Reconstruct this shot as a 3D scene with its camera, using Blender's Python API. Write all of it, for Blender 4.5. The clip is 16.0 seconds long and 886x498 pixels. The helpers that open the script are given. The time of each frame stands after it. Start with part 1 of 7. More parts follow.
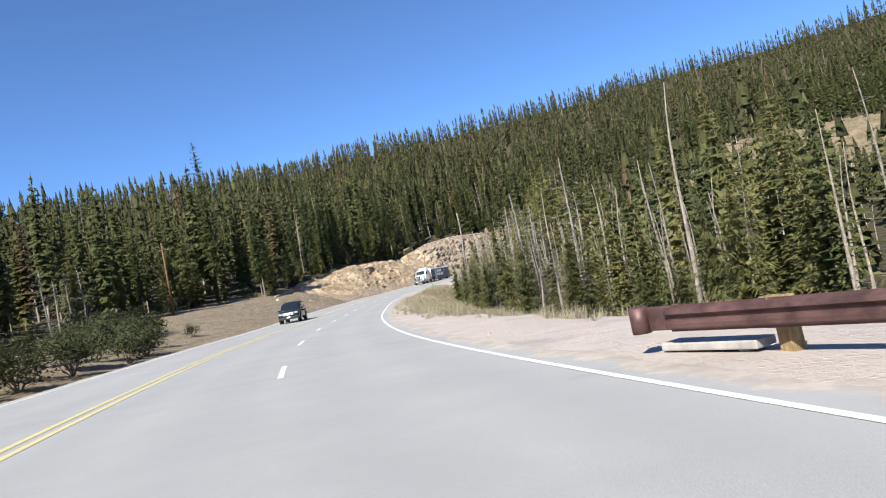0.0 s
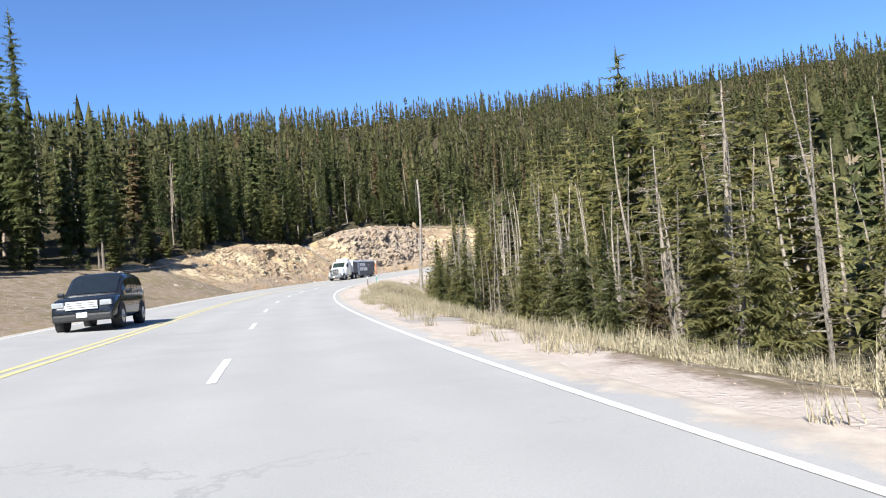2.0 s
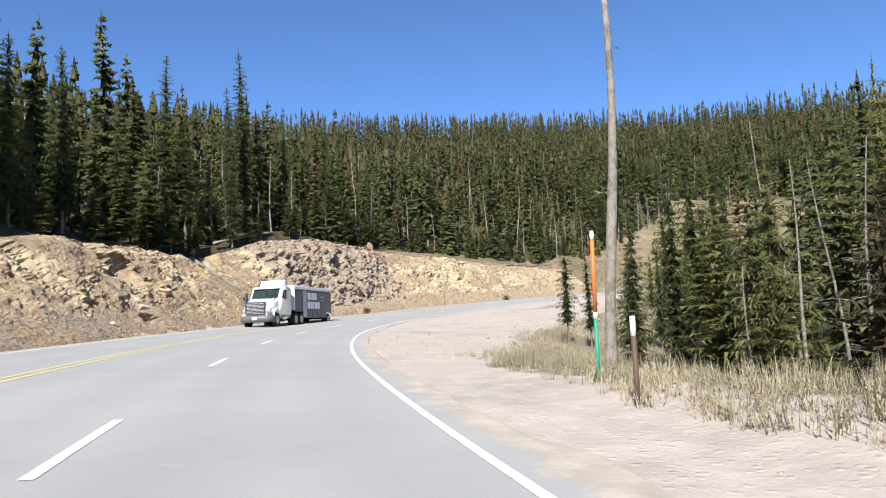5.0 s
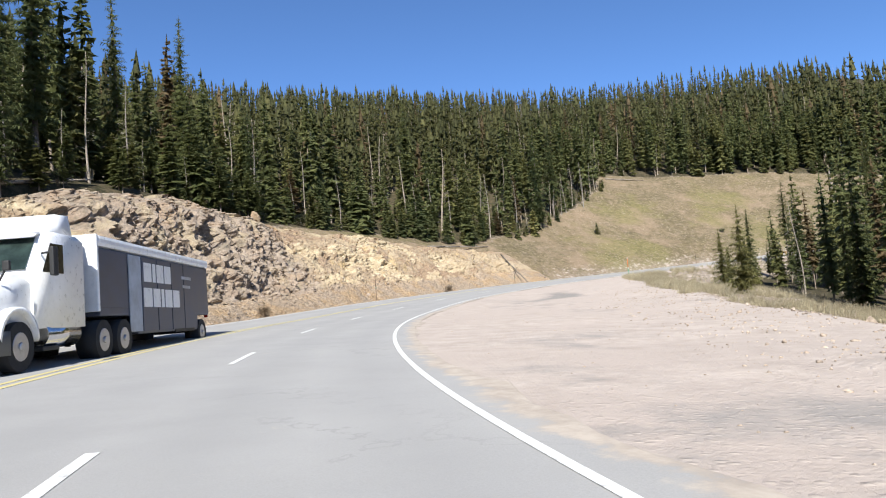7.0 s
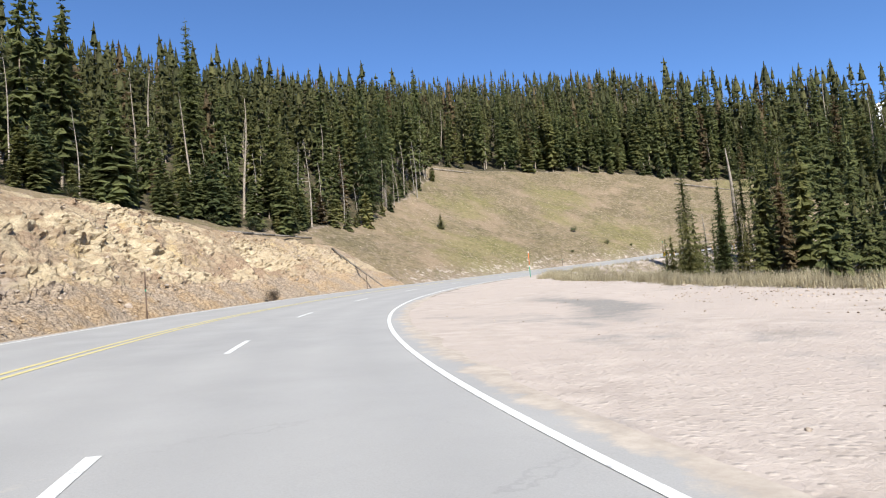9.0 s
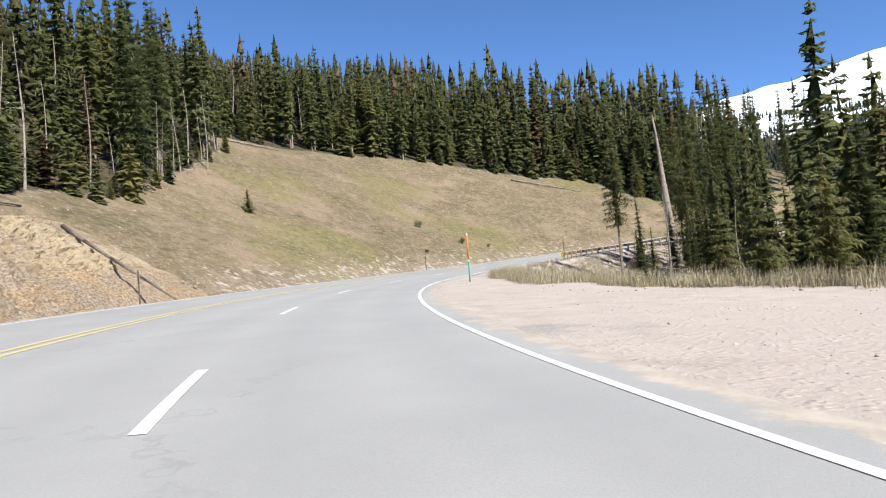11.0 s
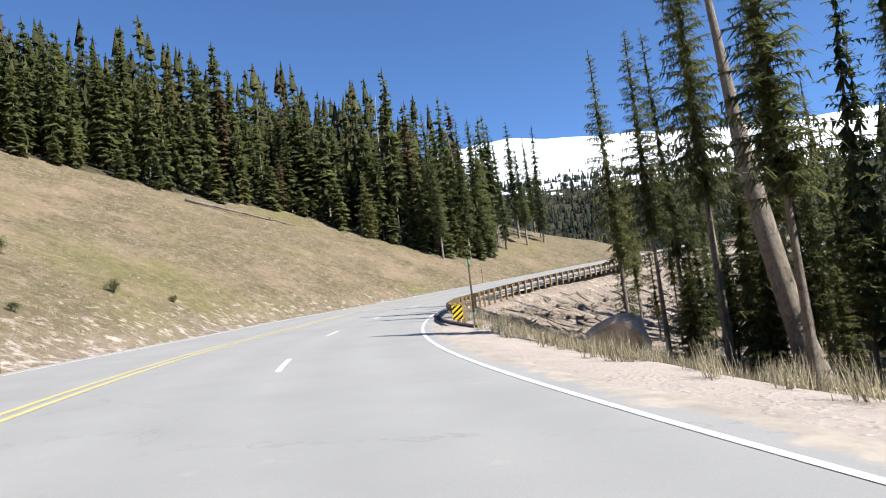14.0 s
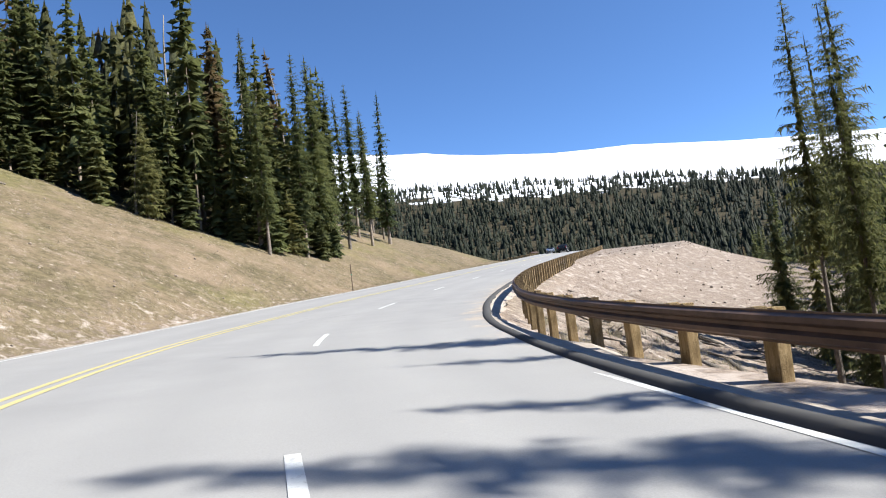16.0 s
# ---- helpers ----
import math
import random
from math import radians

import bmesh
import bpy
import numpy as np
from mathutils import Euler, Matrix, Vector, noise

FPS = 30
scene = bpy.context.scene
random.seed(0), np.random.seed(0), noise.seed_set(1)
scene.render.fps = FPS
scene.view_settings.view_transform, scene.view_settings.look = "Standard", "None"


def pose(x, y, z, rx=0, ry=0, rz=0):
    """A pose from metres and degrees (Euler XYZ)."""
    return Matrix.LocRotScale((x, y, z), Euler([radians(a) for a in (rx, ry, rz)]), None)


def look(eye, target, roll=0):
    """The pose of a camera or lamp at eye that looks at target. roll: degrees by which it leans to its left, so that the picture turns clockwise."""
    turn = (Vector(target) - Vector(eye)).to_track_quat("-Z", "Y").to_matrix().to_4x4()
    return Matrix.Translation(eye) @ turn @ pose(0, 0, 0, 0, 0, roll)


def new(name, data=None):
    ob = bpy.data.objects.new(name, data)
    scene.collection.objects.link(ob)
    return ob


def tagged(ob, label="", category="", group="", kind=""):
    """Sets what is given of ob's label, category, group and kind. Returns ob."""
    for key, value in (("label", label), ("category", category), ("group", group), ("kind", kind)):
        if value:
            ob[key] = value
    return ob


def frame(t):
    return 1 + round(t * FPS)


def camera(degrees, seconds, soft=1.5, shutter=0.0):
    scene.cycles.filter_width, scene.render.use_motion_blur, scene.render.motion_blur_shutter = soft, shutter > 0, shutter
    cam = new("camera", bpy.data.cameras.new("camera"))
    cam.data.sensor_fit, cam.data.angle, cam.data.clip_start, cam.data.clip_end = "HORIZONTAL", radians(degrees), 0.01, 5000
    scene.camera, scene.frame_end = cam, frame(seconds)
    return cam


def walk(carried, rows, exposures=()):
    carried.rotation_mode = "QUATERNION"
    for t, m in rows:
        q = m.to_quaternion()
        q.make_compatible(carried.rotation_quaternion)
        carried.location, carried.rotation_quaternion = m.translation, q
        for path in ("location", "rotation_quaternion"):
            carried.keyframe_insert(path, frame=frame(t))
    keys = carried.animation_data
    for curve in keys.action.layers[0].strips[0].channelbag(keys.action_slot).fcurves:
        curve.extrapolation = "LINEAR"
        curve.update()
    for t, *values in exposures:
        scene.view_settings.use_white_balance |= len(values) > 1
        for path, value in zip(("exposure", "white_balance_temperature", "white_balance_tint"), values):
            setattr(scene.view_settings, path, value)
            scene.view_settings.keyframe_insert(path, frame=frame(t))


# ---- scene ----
cam = camera(63.6, 16.0, soft=1.1)
METRES, EYE, TILT, LEAN, TURN = 300.0, 1.15, 2.7, 11.3, 0.0
ROWS = [
    (0.0, 0.0, 0.0, 0.0, 0.0, 0.0, -0.0),
    (0.5, -0.0076, 0.0321, -0.0032, -2.87, -0.92, -3.22),
    (1.0, -0.0133, 0.0655, -0.0061, -4.59, 0.14, -4.96),
    (1.5, -0.018, 0.0993, -0.0086, -6.9, 1.49, -6.02),
    (2.0, -0.0213, 0.1338, -0.0109, -8.95, 1.23, -6.48),
    (2.5, -0.0241, 0.1681, -0.0132, -10.27, 1.05, -7.31),
    (3.0, -0.0257, 0.2035, -0.0147, -9.51, 2.82, -8.55),
    (5.5, -0.0246, 0.3677, -0.0201, -19.12, 6.91, -7.65),
    (6.0, -0.0213, 0.3985, -0.0204, -21.71, 7.69, -6.02),
    (6.5, -0.0161, 0.4314, -0.0204, -26.33, 8.25, -6.71),
    (7.0, -0.0102, 0.4595, -0.02, -27.43, 7.7, -6.63),
    (7.5, -0.0025, 0.488, -0.0192, -31.26, 7.84, -4.81),
    (8.0, 0.007, 0.5163, -0.0178, -35.39, 9.19, -3.77),
    (8.5, 0.0187, 0.5427, -0.016, -41.2, 9.45, -4.23),
    (9.0, 0.0314, 0.5688, -0.0137, -45.39, 10.45, -4.67),
    (9.5, 0.0464, 0.5934, -0.0111, -50.13, 10.21, -4.22),
    (12.0, 0.146, 0.6953, 0.0106, -73.32, 15.88, 0.42),
    (12.5, 0.1715, 0.7099, 0.0165, -78.43, 17.3, 1.96),
    (13.0, 0.1976, 0.7227, 0.0221, -82.16, 17.48, 2.06),
    (13.5, 0.226, 0.7325, 0.0288, -87.46, 16.65, 2.78),
    (14.0, 0.2551, 0.7402, 0.0355, -91.66, 17.41, 4.39),
    (14.5, 0.2845, 0.7459, 0.0424, -96.31, 17.57, 5.86),
    (15.0, 0.3144, 0.7494, 0.0496, -100.85, 17.12, 6.11),
    (15.5, 0.3446, 0.75, 0.057, -103.81, 17.87, 5.78),
    (16.0, 0.3752, 0.7482, 0.065, -108.33, 17.06, 7.98),
]
walk(cam, [(t, pose(0, 0, EYE, TILT, LEAN, TURN) @ pose(METRES * x, METRES * y, METRES * z, 90 + pitch, roll, yaw)) for t, x, y, z, yaw, pitch, roll in ROWS],
     [(0.0, 1.20), (0.5, 1.28), (1.0, 1.42), (2.0, 1.44), (3.0, 1.44), (4.2, 1.30), (5.5, 1.18), (6.5, 1.12), (14.0, 1.16), (16.0, 1.22)])

# ---- light ----
SUN_FROM, SUN_HIGH = 208.0, 42.0
world = bpy.data.worlds.new("sky")
scene.world = world
world.use_nodes = True
_sky = world.node_tree.nodes.new("ShaderNodeTexSky")
_sky.sky_type, _sky.sun_disc = "NISHITA", False
_sky.sun_elevation, _sky.sun_rotation = radians(SUN_HIGH), radians(SUN_FROM)
_sky.altitude, _sky.air_density, _sky.dust_density, _sky.ozone_density = 2800, 0.80, 0.02, 6.2
_back = world.node_tree.nodes["Background"]
_back.inputs["Strength"].default_value = 0.098
_clear = world.node_tree.nodes.new("ShaderNodeMix")
_clear.data_type, _clear.blend_type = "RGBA", "MULTIPLY"
_clear.inputs[0].default_value, _clear.inputs[7].default_value = 1.0, (0.86, 0.97, 1.03, 1)
world.node_tree.links.new(_sky.outputs[0], _clear.inputs[6])
world.node_tree.links.new(_clear.outputs[2], _back.inputs["Color"])
sun = new("sun", bpy.data.lights.new("sun", "SUN"))
sun.data.energy, sun.data.angle, sun.data.color = 4.4, radians(0.53), (0.972, 0.952, 0.888)
_dir = Vector((math.sin(radians(SUN_FROM)) * math.cos(radians(SUN_HIGH)), math.cos(radians(SUN_FROM)) * math.cos(radians(SUN_HIGH)), math.sin(radians(SUN_HIGH))))
sun.matrix_world = look((60 + 300 * _dir.x, 150 + 300 * _dir.y, 300 * _dir.z), (60, 150, 0))

# ---- materials ----


class Mat:
    """A small builder round a node material."""

    def __init__(self, name, rough=0.8, metal=0.0, spec=0.3):
        self.m = bpy.data.materials.new(name)
        self.m.use_nodes = True
        self.t = self.m.node_tree
        self.b = self.t.nodes["Principled BSDF"]
        self.b.inputs["Roughness"].default_value = rough
        self.b.inputs["Metallic"].default_value = metal
        self.b.inputs["Specular IOR Level"].default_value = spec
        self.co = self.t.nodes.new("ShaderNodeTexCoord").outputs["Object"]

    def node(self, kind, **values):
        n = self.t.nodes.new(kind)
        for k, v in values.items():
            n.inputs[k].default_value = v
        return n

    def link(self, a, b):
        self.t.links.new(a, b)

    def noise(self, scale, detail=5.0, rough=0.6, distort=0.0, stretch=None):
        n = self.node("ShaderNodeTexNoise", Scale=scale, Detail=detail, Roughness=rough, Distortion=distort)
        src = self.co
        if stretch:
            mp = self.node("ShaderNodeMapping", Scale=stretch)
            self.link(self.co, mp.inputs["Vector"])
            src = mp.outputs[0]
        self.link(src, n.inputs["Vector"])
        return n.outputs["Fac"]

    def cells(self, scale, feature="F1"):
        n = self.node("ShaderNodeTexVoronoi", Scale=scale)
        n.feature = feature
        self.link(self.co, n.inputs["Vector"])
        return n

    def ramp(self, fac, *stops):
        n = self.t.nodes.new("ShaderNodeValToRGB")
        e = n.color_ramp.elements
        while len(e) < len(stops):
            e.new(0.5)
        for k, (p, c) in zip(e, stops):
            k.position = p
            k.color = (*c, 1) if len(c) == 3 else c
        self.link(fac, n.inputs[0])
        return n.outputs[0]

    def grey(self, fac, lo, hi, a=0.0, b=1.0):
        n = self.node("ShaderNodeMapRange", **{"From Min": lo, "From Max": hi, "To Min": a, "To Max": b})
        self.link(fac, n.inputs["Value"])
        return n.outputs[0]

    def mix(self, fac, a, b, how="MIX"):
        n = self.t.nodes.new("ShaderNodeMix")
        n.data_type, n.blend_type = "RGBA", how
        for sock, v in ((n.inputs[0], fac), (n.inputs[6], a), (n.inputs[7], b)):
            if isinstance(v, bpy.types.NodeSocket):
                self.link(v, sock)
            elif isinstance(v, (int, float)):
                sock.default_value = v
            else:
                sock.default_value = (*v, 1)
        return n.outputs[2]

    def math(self, op, a, b=0.0):
        n = self.t.nodes.new("ShaderNodeMath")
        n.operation = op
        for sock, v in ((n.inputs[0], a), (n.inputs[1], b)):
            if isinstance(v, bpy.types.NodeSocket):
                self.link(v, sock)
            else:
                sock.default_value = v
        return n.outputs[0]

    def attr(self, name, out="Fac"):
        n = self.t.nodes.new("ShaderNodeAttribute")
        n.attribute_name = name
        return n.outputs[out]

    def each(self):
        return self.t.nodes.new("ShaderNodeObjectInfo").outputs["Random"]

    def island(self):
        return self.t.nodes.new("ShaderNodeNewGeometry").outputs["Random Per Island"]

    def color(self, v):
        self.link(v, self.b.inputs["Base Color"])
        return self

    def bump(self, fac, strength=0.5, dist=0.05):
        n = self.node("ShaderNodeBump", Strength=strength, Distance=dist)
        self.link(fac, n.inputs["Height"])
        self.link(n.outputs[0], self.b.inputs["Normal"])
        return self


def plain(name, c, rough=0.5, metal=0.0, spec=0.4, vary=0.12, scale=6.0):
    """Paint, plastic or metal with a little dirt and wear."""
    m = Mat(name, rough, metal, spec)
    n = m.noise(scale, 6, 0.65)
    lo, hi = [x * (1 - vary) for x in c], [min(1, x * (1 + vary)) for x in c]
    m.color(m.ramp(n, (0.35, lo), (0.65, hi)))
    m.link(m.grey(n, 0.3, 0.7, rough * 0.85, min(1, rough * 1.15)), m.b.inputs["Roughness"])
    return m.m


def make_ground():
    m = Mat("ground_soil", 0.95, spec=0.15)
    fine, mid, big, huge = m.noise(9, 8, 0.7), m.noise(1.3, 8, 0.65), m.noise(0.16, 6, 0.6), m.noise(0.035, 4, 0.6)
    gravel = m.mix(m.grey(mid, 0.35, 0.65), (0.345, 0.292, 0.255), (0.45, 0.385, 0.338))
    grey_patch = m.math("MULTIPLY", m.grey(m.noise(0.11, 7, 0.7), 0.56, 0.64), 0.75)
    gravel = m.mix(m.grey(big, 0.42, 0.6), gravel, (0.393, 0.333, 0.292))
    gravel = m.mix(grey_patch, gravel, (0.24, 0.225, 0.21))
    ruts = m.grey(m.noise(0.55, 8, 0.75, 0.5), 0.56, 0.66, 0, 0.35)
    gravel = m.mix(ruts, gravel, (0.27, 0.225, 0.185))
    gravel = m.mix(m.grey(m.math("ADD", m.attr("patch"), m.grey(mid, 0.3, 0.7, -0.3, 0.3)), 0.35, 0.75, 0, 0.85), gravel, (0.20, 0.19, 0.178))
    grit, grain_cells = m.cells(7.0), m.cells(19.0)
    gravel = m.mix(m.grey(grit.outputs["Distance"], 0.10, 0.30, 0.55, 0), gravel, m.mix(m.noise(11, 3), (0.22, 0.18, 0.15), (0.60, 0.53, 0.46)))
    gravel = m.mix(m.grey(grain_cells.outputs["Distance"], 0.12, 0.32, 0.4, 0), gravel, m.mix(m.noise(29, 3), (0.19, 0.16, 0.135), (0.58, 0.51, 0.45)))
    soil = m.mix(m.grey(fine, 0.38, 0.62), (0.13, 0.098, 0.077), (0.33, 0.265, 0.215))
    straw = m.mix(m.grey(m.noise(2.6, 9, 0.75), 0.40, 0.60), (0.108, 0.085, 0.050), (0.218, 0.176, 0.110))
    olive = m.mix(m.grey(mid, 0.35, 0.65), (0.078, 0.066, 0.038), (0.165, 0.138, 0.080))
    meadow = m.mix(m.grey(m.noise(0.13, 8, 0.7), 0.40, 0.60), straw, olive)
    stony = m.mix(m.grey(m.noise(6, 8, 0.75), 0.42, 0.58), (0.185, 0.138, 0.105), (0.44, 0.36, 0.285))
    meadow = m.mix(m.grey(m.noise(1.0, 10, 0.82), 0.51, 0.59, 0, 0.6), meadow, stony)
    meadow = m.mix(m.grey(m.noise(0.5, 9, 0.8), 0.54, 0.63, 0, 0.6), meadow, (0.075, 0.058, 0.032))
    flecks = m.cells(1.7)
    meadow = m.mix(m.math("MULTIPLY", m.grey(flecks.outputs["Distance"], 0.12, 0.26, 1, 0), m.grey(m.noise(0.5, 6), 0.48, 0.60, 0, 0.8)), meadow, (0.42, 0.36, 0.29))
    rusty = m.mix(m.grey(fine, 0.38, 0.62), (0.205, 0.148, 0.103), (0.375, 0.285, 0.208))
    meadow = m.mix(m.grey(m.noise(0.085, 9, 0.75), 0.50, 0.62, 0, 0.55), meadow, rusty)
    green = m.mix(m.grey(mid, 0.35, 0.65), (0.105, 0.104, 0.036), (0.21, 0.195, 0.072))
    meadow = m.mix(m.grey(m.noise(0.045, 6, 0.65), 0.52, 0.62, 0, 0.5), meadow, green)
    meadow = m.mix(1.0, meadow, (0.92, 0.89, 0.86), "MULTIPLY")
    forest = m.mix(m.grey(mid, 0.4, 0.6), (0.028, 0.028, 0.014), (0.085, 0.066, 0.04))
    zone = m.t.nodes.new("ShaderNodeSeparateColor")
    m.link(m.attr("zone", "Color"), zone.inputs[0])
    edge = m.grey(mid, 0.3, 0.7, -0.25, 0.25)
    col = soil
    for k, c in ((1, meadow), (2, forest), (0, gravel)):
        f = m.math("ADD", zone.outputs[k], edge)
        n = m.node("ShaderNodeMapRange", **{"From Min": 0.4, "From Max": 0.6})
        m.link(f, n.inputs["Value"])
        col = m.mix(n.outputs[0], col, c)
    stones = m.cells(3.2)
    pebble = m.grey(stones.outputs["Distance"], 0.10, 0.22, 1, 0)
    col = m.mix(m.math("MULTIPLY", pebble, m.grey(big, 0.45, 0.6, 0.0, 0.6)), col, (0.42, 0.36, 0.30))
    # furrow bottoms mix to a darker brown than the bank around them
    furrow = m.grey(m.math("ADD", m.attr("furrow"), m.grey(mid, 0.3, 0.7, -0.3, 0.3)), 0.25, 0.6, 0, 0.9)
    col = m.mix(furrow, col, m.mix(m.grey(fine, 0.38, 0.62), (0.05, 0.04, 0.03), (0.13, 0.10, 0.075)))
    snowy = m.math("ADD", m.attr("snow"), m.math("MULTIPLY", m.grey(huge, 0.3, 0.7, -0.5, 0.5), 1.0))
    sn = m.node("ShaderNodeMapRange", **{"From Min": 0.45, "From Max": 0.55})
    m.link(snowy, sn.inputs["Value"])
    white = m.mix(m.grey(m.noise(0.045, 9, 0.78), 0.62, 0.68, 0, 0.8), (0.84, 0.86, 0.9), (0.16, 0.15, 0.14))
    col = m.mix(sn.outputs[0], col, white)
    m.color(col)
    m.bump(m.math("ADD", m.math("ADD", m.math("MULTIPLY", fine, 0.5), mid), m.math("MULTIPLY", m.grey(grit.outputs["Distance"], 0.1, 0.35, 0.3, 0), 1.0)), 0.55, 0.10)
    return m.m


def make_asphalt():
    m = Mat("asphalt", 0.85, spec=0.25)
    grain, blot, long = m.noise(60, 4, 0.7), m.noise(0.6, 6, 0.6), m.noise(0.12, 5, 0.6)
    c = m.mix(m.grey(blot, 0.35, 0.65), (0.285, 0.278, 0.27), (0.33, 0.322, 0.312))
    c = m.mix(m.grey(long, 0.35, 0.65, 0, 0.8), c, (0.35, 0.34, 0.325))
    crack = m.cells(0.22, "DISTANCE_TO_EDGE")
    warp = m.math("ADD", crack.outputs["Distance"], m.grey(m.noise(2.5, 5), 0.3, 0.7, -0.05, 0.05))
    line = m.math("MULTIPLY", m.grey(m.math("ABSOLUTE", warp), 0.0, 0.012, 1, 0), m.grey(m.noise(0.09, 3), 0.5, 0.6))
    c = m.mix(m.math("MULTIPLY", line, 0.28), c, (0.07, 0.068, 0.066))
    c = m.mix(m.grey(grain, 0.35, 0.7, 0.0, 0.35), c, (0.19, 0.187, 0.184))
    # wheel tracks polished a little darker, from the across coordinate
    tr = m.attr("track")
    c = m.mix(m.math("MULTIPLY", tr, 0.35), c, (0.25, 0.245, 0.24))
    # gravel dust swept over the ragged edges
    dust = m.grey(m.math("ADD", m.attr("edge"), m.grey(m.noise(1.1, 7, 0.7), 0.3, 0.7, -0.5, 0.5)), 0.40, 0.75, 0, 0.9)
    c = m.mix(dust, c, m.mix(m.grey(m.noise(2.2, 7, 0.7), 0.35, 0.65), (0.30, 0.25, 0.205), (0.45, 0.385, 0.32)))
    m.color(c)
    m.bump(grain, 0.35, 0.01)
    return m.m


def make_line(name, c):
    m = Mat(name, 0.7, spec=0.3)
    w = m.noise(7, 7, 0.75)
    m.color(m.mix(m.grey(w, 0.52, 0.68, 0, 0.75), c, (0.26, 0.255, 0.245)))
    return m.m


def make_rock():
    m = Mat("cut_rock", 0.95, spec=0.15)
    a, b, f = m.noise(0.22, 7, 0.65, 0.6), m.noise(1.4, 8, 0.7), m.noise(7, 7, 0.7)
    tan = m.mix(m.grey(b, 0.36, 0.64), (0.23, 0.16, 0.10), (0.40, 0.315, 0.215))
    tan = m.mix(m.grey(a, 0.52, 0.66), tan, (0.47, 0.385, 0.25))
    tan = m.mix(m.grey(m.noise(0.16, 7, 0.7), 0.48, 0.56, 0, 0.8), tan, m.mix(m.grey(f, 0.4, 0.6), (0.19, 0.125, 0.08), (0.34, 0.235, 0.16)))
    tan = m.mix(m.grey(m.noise(0.27, 6, 0.7), 0.56, 0.64, 0, 0.7), tan, (0.50, 0.37, 0.19))
    blocks = m.mix(m.grey(b, 0.36, 0.64), (0.33, 0.25, 0.155), (0.55, 0.46, 0.315))
    tan = m.mix(m.grey(m.math("ADD", m.attr("pale"), m.grey(b, 0.3, 0.7, -0.35, 0.35)), 0.62, 0.85, 0, 0.9), tan, blocks)
    dark = m.mix(m.grey(b, 0.36, 0.64), (0.19, 0.148, 0.115), (0.40, 0.325, 0.255))
    dark = m.mix(m.grey(a, 0.5, 0.62), dark, (0.32, 0.235, 0.165))
    dark = m.mix(m.grey(m.noise(0.45, 6, 0.7), 0.58, 0.66, 0, 0.7), dark, (0.27, 0.25, 0.225))
    dark = m.mix(m.grey(m.noise(0.28, 7, 0.7), 0.52, 0.62, 0, 0.75), dark, (0.37, 0.30, 0.20))
    dark = m.mix(m.grey(m.noise(0.8, 7, 0.7), 0.55, 0.64, 0, 0.7), dark, (0.22, 0.185, 0.135))
    c = m.mix(m.grey(m.math("ADD", m.attr("hard"), m.grey(b, 0.3, 0.7, -0.2, 0.2)), 0.35, 0.65), tan, dark)
    scree = m.mix(m.grey(f, 0.4, 0.6), (0.20, 0.15, 0.105), (0.43, 0.34, 0.25))
    scree = m.mix(m.grey(m.noise(0.33, 7, 0.72), 0.47, 0.58, 0, 0.75), scree, m.mix(m.grey(f, 0.4, 0.6), (0.24, 0.15, 0.08), (0.46, 0.33, 0.19)))
    c = m.mix(m.grey(m.math("ADD", m.attr("loose"), m.grey(b, 0.3, 0.7, -0.25, 0.25)), 0.4, 0.6), c, scree)
    m.color(m.mix(m.grey(f, 0.3, 0.5, 0.45, 0), c, (0.10, 0.075, 0.055)))
    m.bump(m.math("ADD", m.math("ADD", b, m.math("MULTIPLY", f, 0.45)), m.math("MULTIPLY", m.grey(m.cells(1.1, "DISTANCE_TO_EDGE").outputs[0], 0.0, 0.12), 0.08)), 1.0, 0.30)
    return m.m


def make_needles(name, lo, hi, glow=0.3, gap_shade=0.7):
    m = Mat(name, 0.7, spec=0.25)
    r = m.island()
    c = m.mix(r, lo, hi)
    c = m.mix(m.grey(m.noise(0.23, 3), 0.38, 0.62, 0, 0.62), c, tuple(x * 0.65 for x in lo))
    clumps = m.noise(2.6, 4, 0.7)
    # shade between clumps, painted into the colour as dark speckle
    c = m.mix(m.grey(clumps, 0.47, 0.60, 0, gap_shade), c, tuple(x * 0.38 for x in lo))
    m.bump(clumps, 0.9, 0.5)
    tone = m.mix(m.each(), (0.80, 0.84, 0.84), (1.20, 1.12, 1.0))
    c = m.mix(1.0, c, tone, "MULTIPLY")
    m.color(c)
    # thin leaves let some light through
    thin = m.t.nodes.new("ShaderNodeBsdfTranslucent")
    both = m.t.nodes.new("ShaderNodeMixShader")
    both.inputs[0].default_value = glow
    m.link(c, thin.inputs["Color"])
    m.link(m.b.outputs[0], both.inputs[1])
    m.link(thin.outputs[0], both.inputs[2])
    m.link(both.outputs[0], m.t.nodes["Material Output"].inputs["Surface"])
    return m.m


def make_wood(name, lo, hi, rough=0.9):
    m = Mat(name, rough, spec=0.15)
    n, f = m.noise(5, 6, 0.7, 0.4, (6, 6, 0.8)), m.noise(30, 5, 0.7, 0, (4, 4, 0.5))
    c = m.mix(m.grey(n, 0.35, 0.65), lo, hi)
    blots = m.noise(2.4, 8, 0.75)
    c = m.mix(m.grey(blots, 0.48, 0.60, 0, 0.55), c, tuple(v * 0.5 for v in lo))
    tone = m.mix(m.each(), (0.85, 0.85, 0.85), (1.24, 1.18, 1.10))
    m.color(m.mix(1.0, c, tone, "MULTIPLY"))
    m.bump(m.math("ADD", f, m.math("MULTIPLY", blots, 1.5)), 0.8, 0.04)
    return m.m


